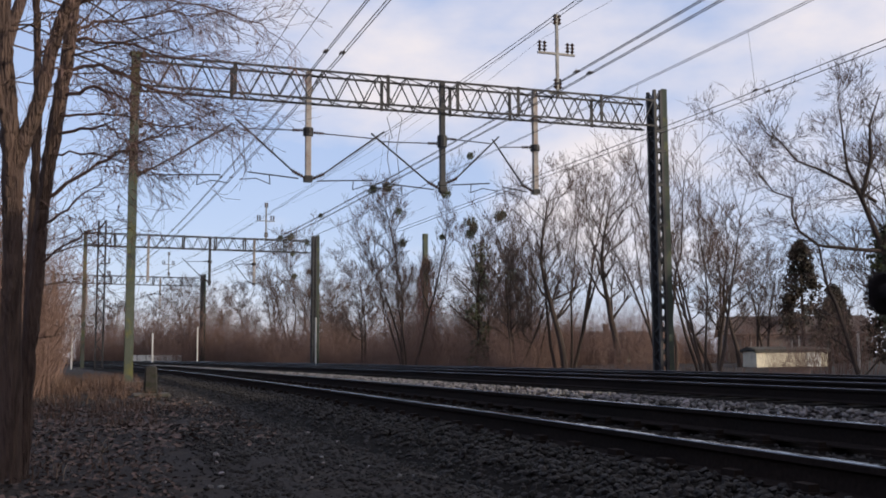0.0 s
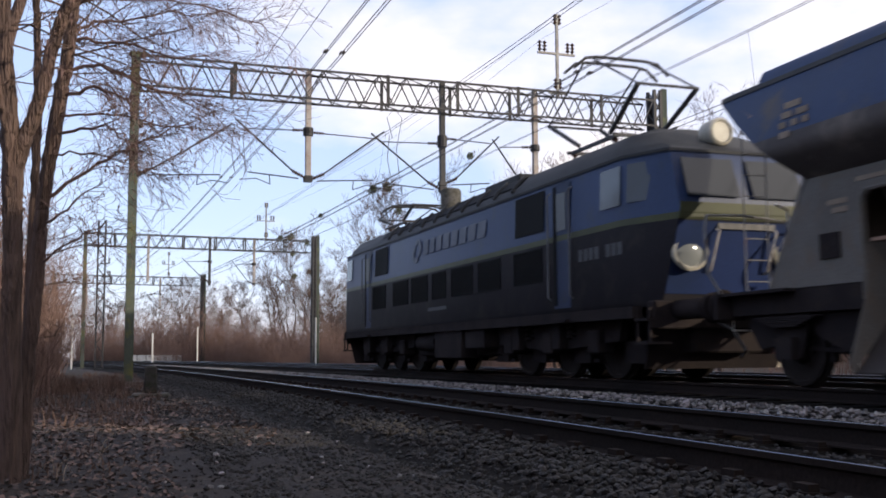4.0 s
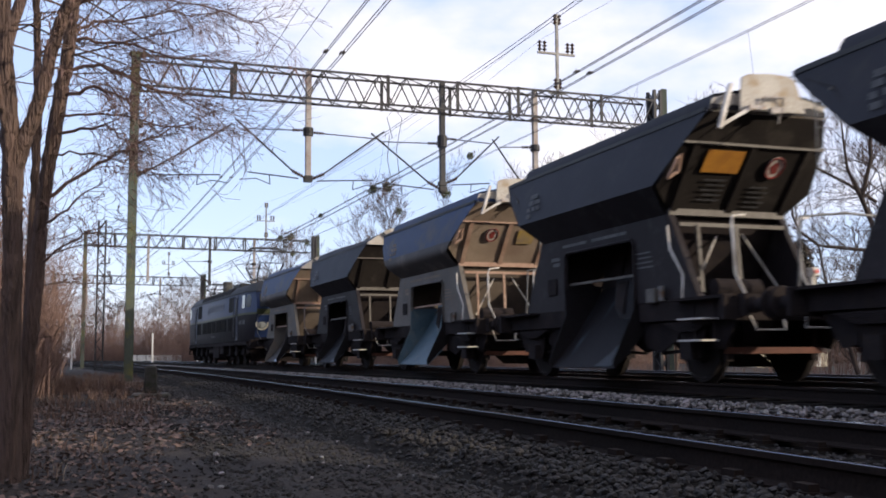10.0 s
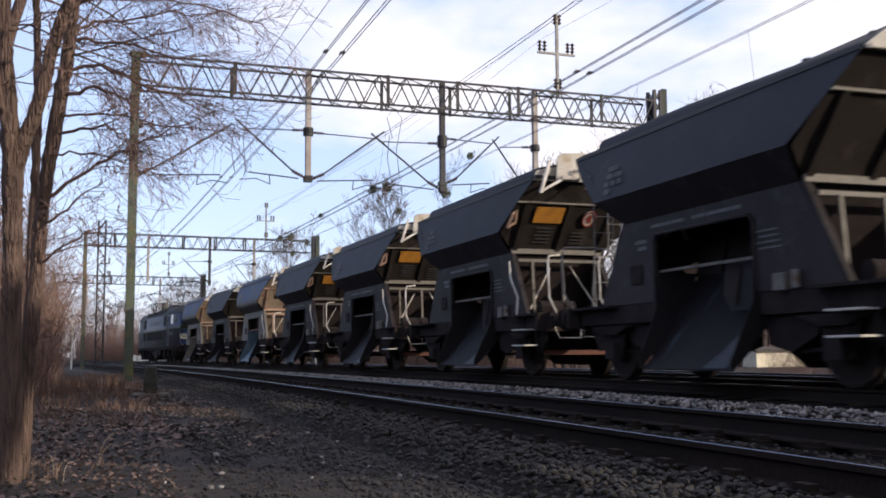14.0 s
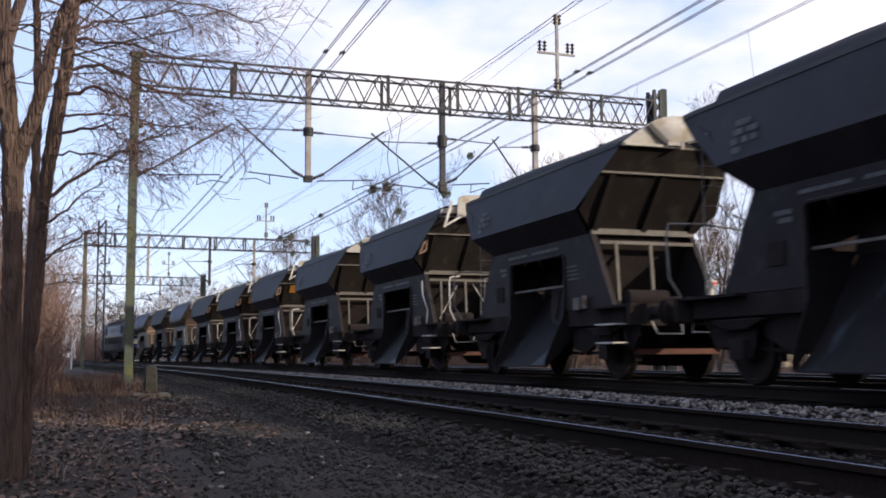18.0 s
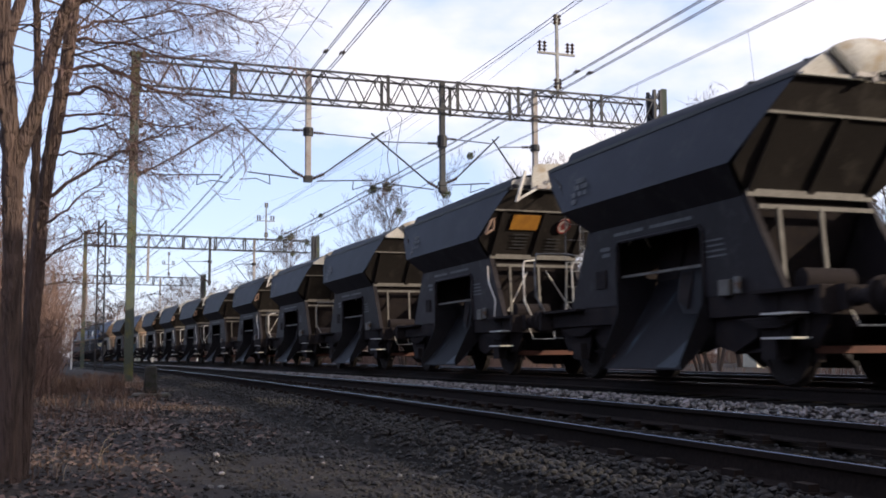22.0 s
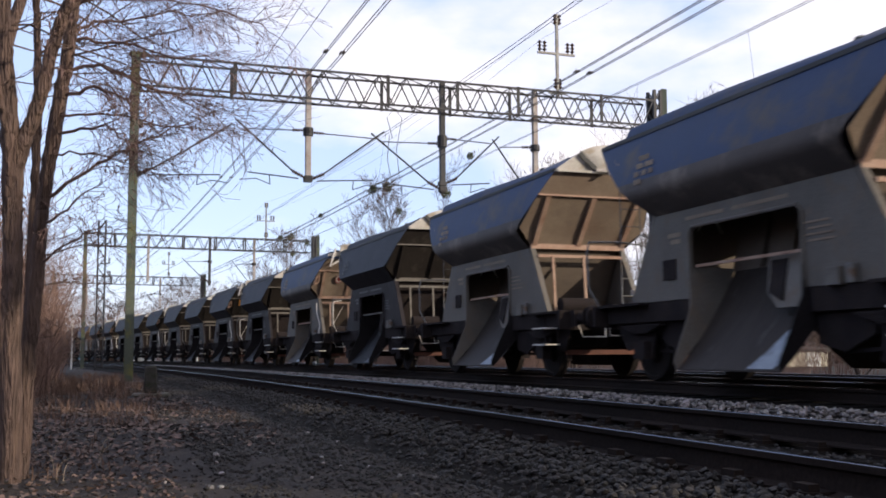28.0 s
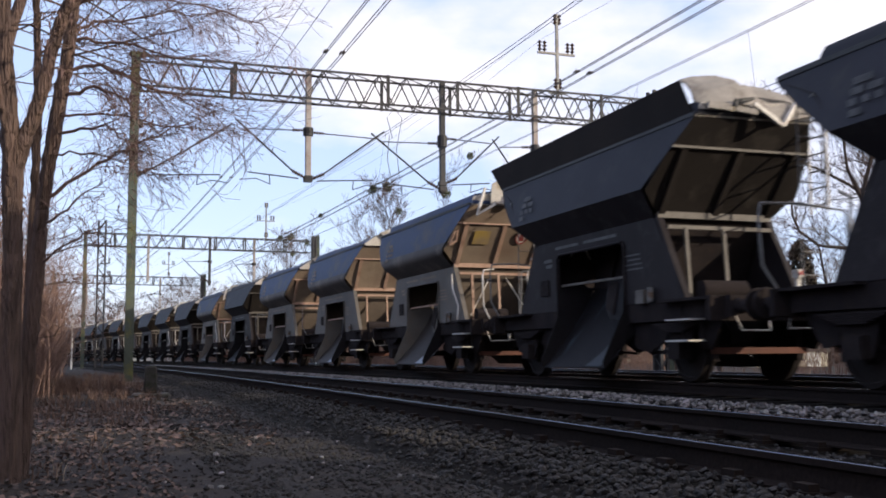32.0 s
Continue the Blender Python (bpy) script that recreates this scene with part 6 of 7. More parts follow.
# the clump of young trees close by
def near_tree(pts, r0, r1, seed, shoots, label, boughs=()):
    rng = random.Random(seed)
    t = thing("young_tree", Matrix(), label, "tree", "clump of young trees")
    trunk, limbs, twigs = Mesh(), Mesh(), Mesh()
    full = []
    for i in range(len(pts) - 1):
        a, b = Vector(pts[i]), Vector(pts[i + 1])
        for k in range(8):
            full.append(a.lerp(b, k / 8) + Vector((rng.gauss(0, 0.003), rng.gauss(0, 0.003), 0)))
    full.append(Vector(pts[-1]))
    n = len(full)
    trunk.tube(full, [r0 + (r1 - r0) * i / (n - 1) + 0.004 * rng.random() + (0.03 if i == 0 else 0) for i in range(n)], 26, False)
    for i, v in enumerate(trunk.v):
        # furrows that run up the bark
        c = full[i // 26]
        out = Vector(v) - c
        a = math.atan2(out.y, out.x)
        f = 0.7 * noise.noise((3.2 * math.cos(a), 3.2 * math.sin(a), v[2] * 1.1 + seed)) + 0.5 * noise.noise((7 * math.cos(a), 7 * math.sin(a), v[2] * 3.0))
        trunk.v[i] = tuple(c + out * (1 + 0.22 * f))
    part("trunk", trunk, M_BARK, t, "deeply furrowed brown bark")
    for f0, f1, count, ln, rr, up in shoots:
        for _ in range(count):
            limbs = Mesh()
            p = full[min(int(rng.uniform(f0, f1) * n), n - 1)]
            w = Vector((rng.uniform(0.5, 1.2), rng.uniform(-0.5, 0.9), rng.uniform(-0.25, 0.55) + up))
            sprout(limbs, twigs, p, w, ln * rng.uniform(0.6, 1.15), rr * rng.uniform(0.7, 1.2), 3, 0.14, 0.36, -0.015, rng, (2, 4), 0.0013)
            part("bough", limbs, M_BARK, t)
    for way, thick in boughs:
        # a long arching bough with side twigs that follow it
        way = [Vector(p) for p in way]
        limbs, fine = Mesh(), []
        for a, b in zip(way[:-1], way[1:]):
            fine += [a.lerp(b, k / 4) + Vector((rng.gauss(0, 0.006), rng.gauss(0, 0.006), rng.gauss(0, 0.008))) for k in range(4)]
        fine.append(way[-1])
        m = len(fine)
        limbs.tube(fine, [thick * (1 - 0.8 * i / (m - 1)) for i in range(m)], 6, False)
        for i in range(3, m):
            ahead = (fine[i] - fine[i - 1]).normalized()
            for _ in range(2):
                w = ahead + Vector((rng.gauss(0, 0.35), rng.gauss(0, 0.5), rng.gauss(-0.12, 0.4)))
                sprout(limbs, twigs, fine[i - 1].lerp(fine[i], rng.random()), w, rng.uniform(0.16, 0.42), max(thick * 0.35 * (1 - 0.6 * i / m), 0.0025), 2, 0.13, 0.35, -0.02, rng, (2, 4), 0.0013)
        part("bough", limbs, M_TWIG, t, "long arching bough")
    tw = part("crown", twigs, M_TWIG, t, "thin reddish-brown twigs", smooth=False)
    tw["kind"] = "stuff"
    pods = Mesh()
    for _ in range(90):
        p = Vector(twigs.v[rng.randrange(len(twigs.v))])
        a = rng.uniform(0, 6.28)
        u = Vector((math.cos(a) * 0.006, math.sin(a) * 0.006, 0))
        dn = Vector((rng.gauss(0, 0.012), rng.gauss(0, 0.012), -rng.uniform(0.03, 0.07)))
        pods.add([p, p + dn * 0.5 + u, p + dn, p + dn * 0.5 - u], [(0, 1, 2, 3)])
    part("seed_pod_spray", pods, M_TWIG, t, "dry hanging seed pods", smooth=False)["kind"] = "stuff"
    return t


near_tree([(-0.56, 6.92, -0.6), (-0.56, 6.86, -0.02), (-0.58, 6.81, 0.66), (-0.58, 6.77, 1.03), (-0.59, 6.73, 1.44), (-0.61, 6.69, 1.78), (-0.64, 6.64, 2.15), (-0.67, 6.6, 2.56), (-0.74, 6.5, 3.4), (-0.8, 6.45, 4.8)], 0.062, 0.04, 1, [(0.55, 1.0, 6, 0.7, 0.009, 0.1)], "young tree with furrowed bark beside the path")
UPPER_BOUGHS = [
    ([(-0.27, 6.9, 2.49), (-0.11, 6.86, 2.56), (0.12, 6.78, 2.57), (0.32, 6.69, 2.61), (0.47, 6.6, 2.55)], 0.011),
    ([(-0.29, 6.91, 2.43), (-0.08, 6.86, 2.43), (0.09, 6.78, 2.39), (0.33, 6.69, 2.3), (0.52, 6.6, 2.31)], 0.012),
    ([(-0.32, 6.92, 2.25), (-0.1, 6.86, 2.27), (0.13, 6.78, 2.16), (0.41, 6.69, 2.05), (0.58, 6.6, 1.96)], 0.013),
    ([(-0.28, 6.88, 2.65), (0.02, 6.86, 2.76), (0.4, 6.78, 2.72), (0.79, 6.69, 2.61), (0.98, 6.6, 2.48)], 0.01),
    ([(-0.34, 6.94, 2.06), (-0.13, 6.83, 2.12), (-0.02, 6.72, 2.07), (0.09, 6.6, 1.97)], 0.014),
]
LOWER_BOUGHS = [
    ([(-0.37, 6.96, 1.84), (-0.16, 6.86, 1.85), (-0.05, 6.78, 1.87), (0.04, 6.69, 1.77), (0.12, 6.6, 1.7)], 0.011),
    ([(-0.42, 7.0, 1.4), (-0.15, 6.86, 1.6), (0.06, 6.78, 1.72), (0.34, 6.69, 1.85), (0.68, 6.6, 1.99)], 0.013),
    ([(-0.43, 7.02, 1.25), (-0.22, 6.78, 1.38), (-0.07, 6.6, 1.46)], 0.01),
    ([(-0.45, 7.07, 1.0), (-0.2, 6.78, 1.15), (-0.15, 6.6, 1.16)], 0.008),
    ([(-0.39, 6.98, 1.7), (-0.14, 6.83, 1.7), (0.08, 6.72, 1.62), (0.27, 6.6, 1.55)], 0.008),
    ([(-0.36, 6.94, 1.94), (-0.09, 6.83, 1.95), (0.17, 6.72, 1.9), (0.41, 6.6, 1.81)], 0.009),
]
near_tree([(-0.54, 7.22, -0.6), (-0.51, 7.16, -0.09), (-0.49, 7.11, 0.46), (-0.45, 7.07, 1.0), (-0.43, 7.02, 1.39), (-0.39, 6.98, 1.7), (-0.34, 6.93, 2.1), (-0.3, 6.89, 2.39), (-0.28, 6.84, 2.68), (-0.24, 6.8, 2.96), (-0.1, 6.7, 4.4)], 0.047, 0.036, 2, [(0.2, 0.45, 4, 0.5, 0.006, 0.0), (0.6, 1.0, 9, 0.85, 0.009, 0.0)], "slim leaning young tree with many side twigs", LOWER_BOUGHS)
near_tree([(-0.585, 6.76, 1.3), (-0.57, 6.74, 1.55), (-0.52, 6.69, 1.75), (-0.44, 6.64, 1.98), (-0.38, 6.59, 2.29), (-0.32, 6.55, 2.47), (-0.27, 6.5, 2.58), (-0.2, 6.45, 2.8), (-0.1, 6.4, 4.0)], 0.043, 0.032, 3, [(0.45, 1.0, 7, 0.8, 0.009, 0.0)], "forked young stem with arching twigs", UPPER_BOUGHS)
near_tree([(-0.56, 7.5, -0.6), (-0.53, 7.45, 0.6), (-0.51, 7.4, 1.55), (-0.5, 7.35, 2.04), (-0.51, 7.3, 2.42), (-0.53, 7.25, 2.79), (-0.55, 7.2, 3.6)], 0.03, 0.02, 4, [(0.5, 1.0, 5, 0.6, 0.007, 0.0)], "thin grey stem among the young trees")
near_tree([(-0.59, 6.73, 1.3), (-0.61, 6.66, 1.55), (-0.63, 6.6, 1.79), (-0.67, 6.52, 2.05), (-0.75, 6.4, 2.6)], 0.016, 0.009, 5, [(0.6, 1.0, 3, 0.4, 0.005, 0.1)], "pale thin shoot beside the young trees")
near_tree([(-1.3, 9.5, -0.6), (-1.2, 9.4, 1.2), (-1.0, 9.3, 2.6), (-0.7, 9.2, 3.8), (-0.4, 9.1, 5.0)], 0.06, 0.035, 6, [(0.3, 0.7, 6, 0.9, 0.009, -0.1), (0.5, 1.0, 7, 1.2, 0.011, -0.1)], "young tree leaning over the path")


def shrub(seed, height, wide, stems, material, label):
    rng = random.Random(seed)
    m = Mesh()
    for _ in range(stems):
        a, q = rng.uniform(0, 6.28), wide * rng.random() ** 0.6
        p = Vector((q * math.cos(a), q * math.sin(a), -0.2))
        d = Vector((0.35 * math.cos(a) * rng.random(), 0.35 * math.sin(a) * rng.random(), 1))
        h = height * rng.uniform(0.45, 1.0)
        pts = [p]
        for i in range(4):
            d = (d + Vector((rng.gauss(0, 0.12), rng.gauss(0, 0.12), 0.05))).normalized()
            pts.append(pts[-1] + d * h / 4)
        m.tube(pts, [0.008, 0.007, 0.0055, 0.004, 0.002], 3, False)
        for _ in range(9):
            k = rng.randint(1, 4)
            w = (Vector((rng.gauss(0, 0.7), rng.gauss(0, 0.7), 0.6))).normalized() * h * rng.uniform(0.14, 0.34)
            m.tube([pts[k], pts[k] + w * 0.5 + Vector((0, 0, 0.03)), pts[k] + w], [0.004, 0.003, 0.0015], 3, False)
    return tagged(new("shrub", m.data("shrub", material, False)), label, "shrub", "undergrowth along the railway")


SHRUBS = [shrub(31, 2.6, 1.3, 130, M_BRUSH, "leafless reddish-brown shrub beside the railway"), shrub(32, 2.0, 1.6, 130, M_BRUSH, "low tangled brown shrub beside the railway"), shrub(33, 3.4, 1.2, 110, M_BRUSH, "tall dry thicket beside the railway")]
rng = random.Random(8)
spots = []
for i in range(46):
    y = 30 + 1.9 * i + rng.uniform(-0.8, 0.8)
    if y > 47 or i % 5 == 0:
        spots.append((20.6 - 0.00064 * y * y + rng.uniform(-0.6, 1.5), y, rng.uniform(0.5, 1.25)))
for i in range(60):
    y = 34 + 1.6 * i + rng.uniform(-0.8, 0.8)
    if y > 52 or i % 6 == 0:
        spots.append((25.0 - 0.00064 * y * y + rng.uniform(-2, 5), y, rng.uniform(0.7, 1.7)))
for i in range(34):
    y = 19 + 1.2 * i + rng.uniform(-0.6, 0.6)
    spots.append((-2.9 - 0.02 * (y - 20) + rng.uniform(-1.4, 0.3), y, rng.uniform(0.95, 1.55)))
for i in range(30):
    spots.append((24 + 0.8 * i + rng.uniform(-1, 1), 74 + 5 * math.sin(i) + rng.uniform(-5, 5), rng.uniform(1.1, 1.8)))
for i in range(44):
    spots.append((-4 + 0.62 * i + rng.uniform(-1, 1), 150 - 1.2 * i + rng.uniform(-10, 10), rng.uniform(1.3, 2.2)))
# unseen shrubs added on the left to block low sky light
for i in range(30):
    spots.append((-7.5 + rng.uniform(-1.5, 1.0), 17 - 2.0 * i, rng.uniform(1.3, 2.0)))
first = set()
for i, (x, y, sc) in enumerate(spots):
    k = rng.choice((0, 1, 2)) if x > 10 else rng.choice((0, 2))
    m = Matrix.Translation((x, y, -0.36)) @ Matrix.Rotation(rng.uniform(0, 6.28), 4, "Z") @ Matrix.Diagonal((sc, sc, sc, 1))
    if k in first:
        copy_thing(SHRUBS[k], m).matrix_basis = m
    else:
        SHRUBS[k].matrix_basis = m
        first.add(k)


# ---- loose stone, grass and leaves ----
ICO_V = np.array([(-0.53, 0.85, 0), (0.53, 0.85, 0), (-0.53, -0.85, 0), (0.53, -0.85, 0), (0, -0.53, 0.85), (0, 0.53, 0.85), (0, -0.53, -0.85), (0, 0.53, -0.85), (0.85, 0, -0.53), (0.85, 0, 0.53), (-0.85, 0, -0.53), (-0.85, 0, 0.53)])
ICO_F = np.array([(0, 11, 5), (0, 5, 1), (0, 1, 7), (0, 7, 10), (0, 10, 11), (1, 5, 9), (5, 11, 4), (11, 10, 2), (10, 7, 6), (7, 1, 8), (3, 9, 4), (3, 4, 2), (3, 2, 6), (3, 6, 8), (3, 8, 9), (4, 9, 5), (2, 4, 11), (6, 2, 10), (8, 6, 7), (9, 8, 1)])


def gravel(name, centres, sizes, material, label, seed):
    """Many broken stones in one mesh."""
    g = np.random.default_rng(seed)
    n = len(centres)
    v = ICO_V[None] * g.uniform(0.65, 1.25, (n, 12, 1)) * g.uniform(0.6, 1.2, (n, 1, 3))
    a = g.uniform(0, 2 * np.pi, n)
    c, s = np.cos(a), np.sin(a)
    x, y = v[:, :, 0] * c[:, None] - v[:, :, 1] * s[:, None], v[:, :, 0] * s[:, None] + v[:, :, 1] * c[:, None]
    v = np.stack([x, y, v[:, :, 2] * 0.75], 2) * sizes[:, None, None] * 0.5 + centres[:, None]
    f = (ICO_F[None] + 12 * np.arange(n)[:, None, None]).reshape(-1, 3)
    me = bpy.data.meshes.new(name)
    me.from_pydata(v.reshape(-1, 3).tolist(), [], f.tolist())
    me.materials.append(material)
    return tagged(new(name, me), label, kind="stuff")


def scatter(seed, count, d0, d1, s0, s1, z, lift, power=1.0):
    g = np.random.default_rng(seed)
    d, s = g.uniform(d0, d1, count), s0 + (s1 - s0) * g.random(count) ** power
    x, y = (R + d) * np.cos(s / R) - R, (R + d) * np.sin(s / R)
    if z is None:
        zz = np.array([ground_z(a, b) for a, b in zip(x, y)])
    else:
        zz = np.array([z(q) for q in d])
    return np.stack([x, y, zz + g.uniform(-0.01, lift, count)], 1)


def sizes(seed, n, a, b):
    return np.random.default_rng(seed).uniform(a, b, n)


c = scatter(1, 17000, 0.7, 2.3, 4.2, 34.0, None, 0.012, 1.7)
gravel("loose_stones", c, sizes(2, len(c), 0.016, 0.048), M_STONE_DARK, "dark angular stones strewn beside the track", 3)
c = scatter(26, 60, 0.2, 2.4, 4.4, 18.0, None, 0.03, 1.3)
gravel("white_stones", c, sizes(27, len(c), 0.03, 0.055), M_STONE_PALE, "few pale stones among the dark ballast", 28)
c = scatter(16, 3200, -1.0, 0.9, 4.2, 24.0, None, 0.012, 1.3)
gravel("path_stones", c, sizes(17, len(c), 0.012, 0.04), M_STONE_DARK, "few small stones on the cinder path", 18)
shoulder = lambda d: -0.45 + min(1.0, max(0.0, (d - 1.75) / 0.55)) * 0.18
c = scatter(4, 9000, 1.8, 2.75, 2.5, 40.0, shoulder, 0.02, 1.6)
gravel("shoulder_stones", c, sizes(5, len(c), 0.03, 0.065), M_STONE_SHADED, "dark ballast stones on the near shoulder", 6)
# near-black stones paint in the shaded band below the near rail
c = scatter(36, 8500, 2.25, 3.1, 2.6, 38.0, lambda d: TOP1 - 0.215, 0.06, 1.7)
gravel("sleeper_end_stones", c, sizes(37, len(c), 0.03, 0.065), M_STONE_SHADED, "shade-dark ballast stones over the sleeper ends", 38)
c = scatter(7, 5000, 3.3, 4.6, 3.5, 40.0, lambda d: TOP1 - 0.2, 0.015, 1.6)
gravel("track_stones", c, sizes(8, len(c), 0.03, 0.06), M_STONE_SHADED, "dark ballast stones between the near rails", 9)
c = scatter(10, 15000, 5.35, 7.5, 5.0, 75.0, lambda d: -0.24 + 0.1 * math.exp(-((d - 6.4) / 0.6) ** 2), 0.03, 1.4)
gravel("pale_stones", c, sizes(11, len(c), 0.035, 0.075), M_STONE_PALE, "pale granite ballast heaped between the tracks", 12)
c = scatter(13, 5000, 8.4, 9.8, 7.0, 60.0, lambda d: TOP2 - 0.2, 0.015, 1.4)
gravel("far_track_stones", c, sizes(14, len(c), 0.03, 0.06), M_STONE_SHADED, "brown ballast stones under the train", 15)


def grass(name, seed, count, x0, x1, y0, y1, h0, h1, label):
    g = random.Random(seed)
    m = Mesh()
    for _ in range(count):
        cx, cy = g.uniform(x0, x1), g.uniform(y0, y1)
        if noise.noise((cx * 0.9, cy * 0.9, seed)) < -0.05:
            continue
        for _ in range(7):
            x, y = cx + g.gauss(0, 0.06), cy + g.gauss(0, 0.06)
            z = ground_z(x, y) - 0.01
            h = g.uniform(h0, h1)
            dx, dy = g.gauss(0, 0.35) * h, g.gauss(0, 0.35) * h
            a = g.uniform(0, 6.28)
            wx, wy = 0.006 * math.cos(a), 0.006 * math.sin(a)
            m.add([(x - wx, y - wy, z), (x + wx, y + wy, z), (x + dx * 0.4 + wx * 0.7, y + dy * 0.4 + wy * 0.7, z + h * 0.65), (x + dx + wx * 0.1, y + dy + wy * 0.1, z + h), (x + dx * 0.4 - wx * 0.7, y + dy * 0.4 - wy * 0.7, z + h * 0.65)], [(0, 1, 2, 4), (4, 2, 3)])
    return tagged(new(name, m.data(name, M_GRASS, False)), label, kind="stuff")


grass("dry_grass", 21, 900, -4.0, 0.9, 12.0, 45.0, 0.08, 0.26, "dry yellow-brown grass at the foot of the mast")
grass("dry_grass", 24, 420, -3.2, 0.35, 21.5, 31.0, 0.18, 0.42, "thick dry grass and leaf litter before the brush")
grass("dry_grass", 22, 60, -1.3, 0.0, 6.6, 13.0, 0.03, 0.12, "brown grass tufts round the young trees")
grass("dry_grass", 25, 260, -2.6, 0.5, 13.0, 22.0, 0.08, 0.24, "matted brown grass between path and brush")
grass("dry_grass", 27, 60, 0.75, 1.6, 10.5, 18.0, 0.03, 0.08, "withered grass along the edge of the ballast")
grass("dry_grass", 23, 500, 16.5, 24.0, 30.0, 75.0, 0.2, 0.5, "dry grass beyond the far track")


def leaves(seed, count, x0, x1, y0, y1, label, size=0.045):
    g = random.Random(seed)
    m = Mesh()
    for _ in range(count):
        x, y = g.uniform(x0, x1), g.uniform(y0, y1)
        z = ground_z(x, y) + 0.02
        a, s = g.uniform(0, 6.28), g.uniform(0.45 * size, size)
        u, v = Vector((math.cos(a), math.sin(a), g.uniform(-0.4, 0.4))) * s, Vector((-math.sin(a), math.cos(a), g.uniform(-0.4, 0.4))) * s * 0.6
        p = Vector((x, y, z))
        m.add([p - u, p + v + Vector((0, 0, 0.01)), p + u, p - v], [(0, 1, 2, 3)])
    return tagged(new("fallen_leaves", m.data("fallen_leaves", M_LEAF, False)), label, kind="stuff")


leaves(41, 2600, -3.5, 1.2, 9.0, 32.0, "brown fallen leaves on the ground by the mast")
leaves(42, 520, 0.3, 1.6, 9.0, 20.0, "brown fallen leaves along the ballast")
leaves(44, 2400, -3.0, 0.5, 22.0, 31.0, "heap of brown fallen leaves before the brush")
leaves(43, 1500, -1.0, 0.42, 4.6, 9.0, "small broken brown leaves on the cinder path", 0.028)
leaves(45, 2600, -1.8, 0.62, 9.0, 17.0, "trodden brown leaves between the path and the brush", 0.04)


M_STRAW = paint("pale_straw", (0.3, 0.24, 0.17), (0.22, 0.17, 0.12), 0.8, stain=6.0, bump=0.0)


def straw(x, y, h, lean, label):
    """One long dry stalk that bends over."""
    u = Vector((math.cos(lean), math.sin(lean), 0))
    m = Mesh().tube([Vector((0, 0, -0.02)), u * 0.05 * h + Vector((0, 0, 0.4 * h)), u * 0.18 * h + Vector((0, 0, 0.75 * h)), u * 0.42 * h + Vector((0, 0, 0.95 * h)), u * 0.6 * h + Vector((0, 0, h))], [0.002, 0.002, 0.0018, 0.0014, 0.0008], 5)
    solo("dry_stalk", m, M_STRAW, label, "grass stalk", "dry stalks on the path").matrix_basis = Matrix.Translation((x, y, ground_z(x, y)))


for x, y, h, a in ((-0.06, 7.81, 0.24, 0.3), (-0.05, 7.7, 0.16, 0.2), (-0.33, 7.4, 0.14, 2.6), (-0.3, 7.0, 0.13, 0.1), (-0.4, 9.0, 0.2, 0.4), (-0.25, 6.8, 0.12, 1.2)):
    straw(x, y, h, a, "bent pale dry stalk on the cinder path")


# ---- lineside things ----
M_OLD_BLOCK = paint("sooty_concrete", (0.035, 0.033, 0.031), (0.022, 0.021, 0.02), 0.9, stain=3.0, dirt=(0.02, 0.022, 0.014), dirt_cover=0.5)


def stone_marker():
    t = thing("concrete_marker", pose(0.76, 20.9, -0.36), "weathered concrete block on a slab beside the track", "concrete block")
    part("block", Mesh().add([(-0.13, -0.15, 0.08), (0.13, -0.15, 0.08), (0.13, 0.15, 0.08), (-0.13, 0.15, 0.08), (-0.11, -0.13, 0.6), (0.11, -0.13, 0.6), (0.11, 0.13, 0.6), (-0.11, 0.13, 0.6)], [(0, 1, 5, 4), (1, 2, 6, 5), (2, 3, 7, 6), (3, 0, 4, 7), (4, 5, 6, 7), (3, 2, 1, 0)]), M_OLD_BLOCK, t, bevel=0.03)
    part("slab", Mesh().box(-0.34, 0.36, -0.32, 0.3, -0.1, 0.08), M_CONCRETE, t, "mossy concrete slab", bevel=0.03)


stone_marker()


def lattice_pole():
    t = thing("lattice_pole", pose(-0.62, 65.2, 0), "slender lattice pole with small arms beside the track", "pole")
    part("shaft", lattice(Mesh(), -0.5, 8.6, 0.42, 0.3, 16, 0.1, 0.05), M_TRUSS, t, "dark steel lattice shaft", smooth=False)
    for z, a in ((7.2, 0.5), (6.0, 0.45), (5.2, 0.5)):
        ar = part("arm", Mesh().bar((0, 0, z), (a, 0, z), 0.06), M_TRUSS, t, smooth=False)
        part("insulator", insulator(Mesh(), (a, 0, z), (a, 0, z + 0.35), 0.07, 3), M_INSUL, ar)


lattice_pole()


def vine_pole():
    t = thing("vine_covered_mast", pose(20.5, 68.2, -0.36), "steel mast overgrown with dry brown vines", "mast")
    part("mast", Mesh().box(-0.16, 0.16, -0.16, 0.16, -0.3, 9.1), M_MAST_GREEN, t, "greenish steel mast", bevel=0.01)
    g = random.Random(77)
    m = Mesh()
    for k in range(620):
        a, z = g.uniform(0, 6.28), 7.0 * g.random() ** 1.3
        r = 0.22 + 0.55 * max(0, 1 - z / 7.2)
        p = Vector((r * math.cos(a), r * math.sin(a), z))
        m.tube([p, p + Vector((g.gauss(0, 0.15), g.gauss(0, 0.15), 0.5)), p + Vector((g.gauss(0, 0.25), g.gauss(0, 0.25), 0.9))], [0.02, 0.015, 0.006], 3, False)
    part("vines", m, M_VINE, t, "dry reddish-brown climbing vines", smooth=False)["kind"] = "stuff"


vine_pole()
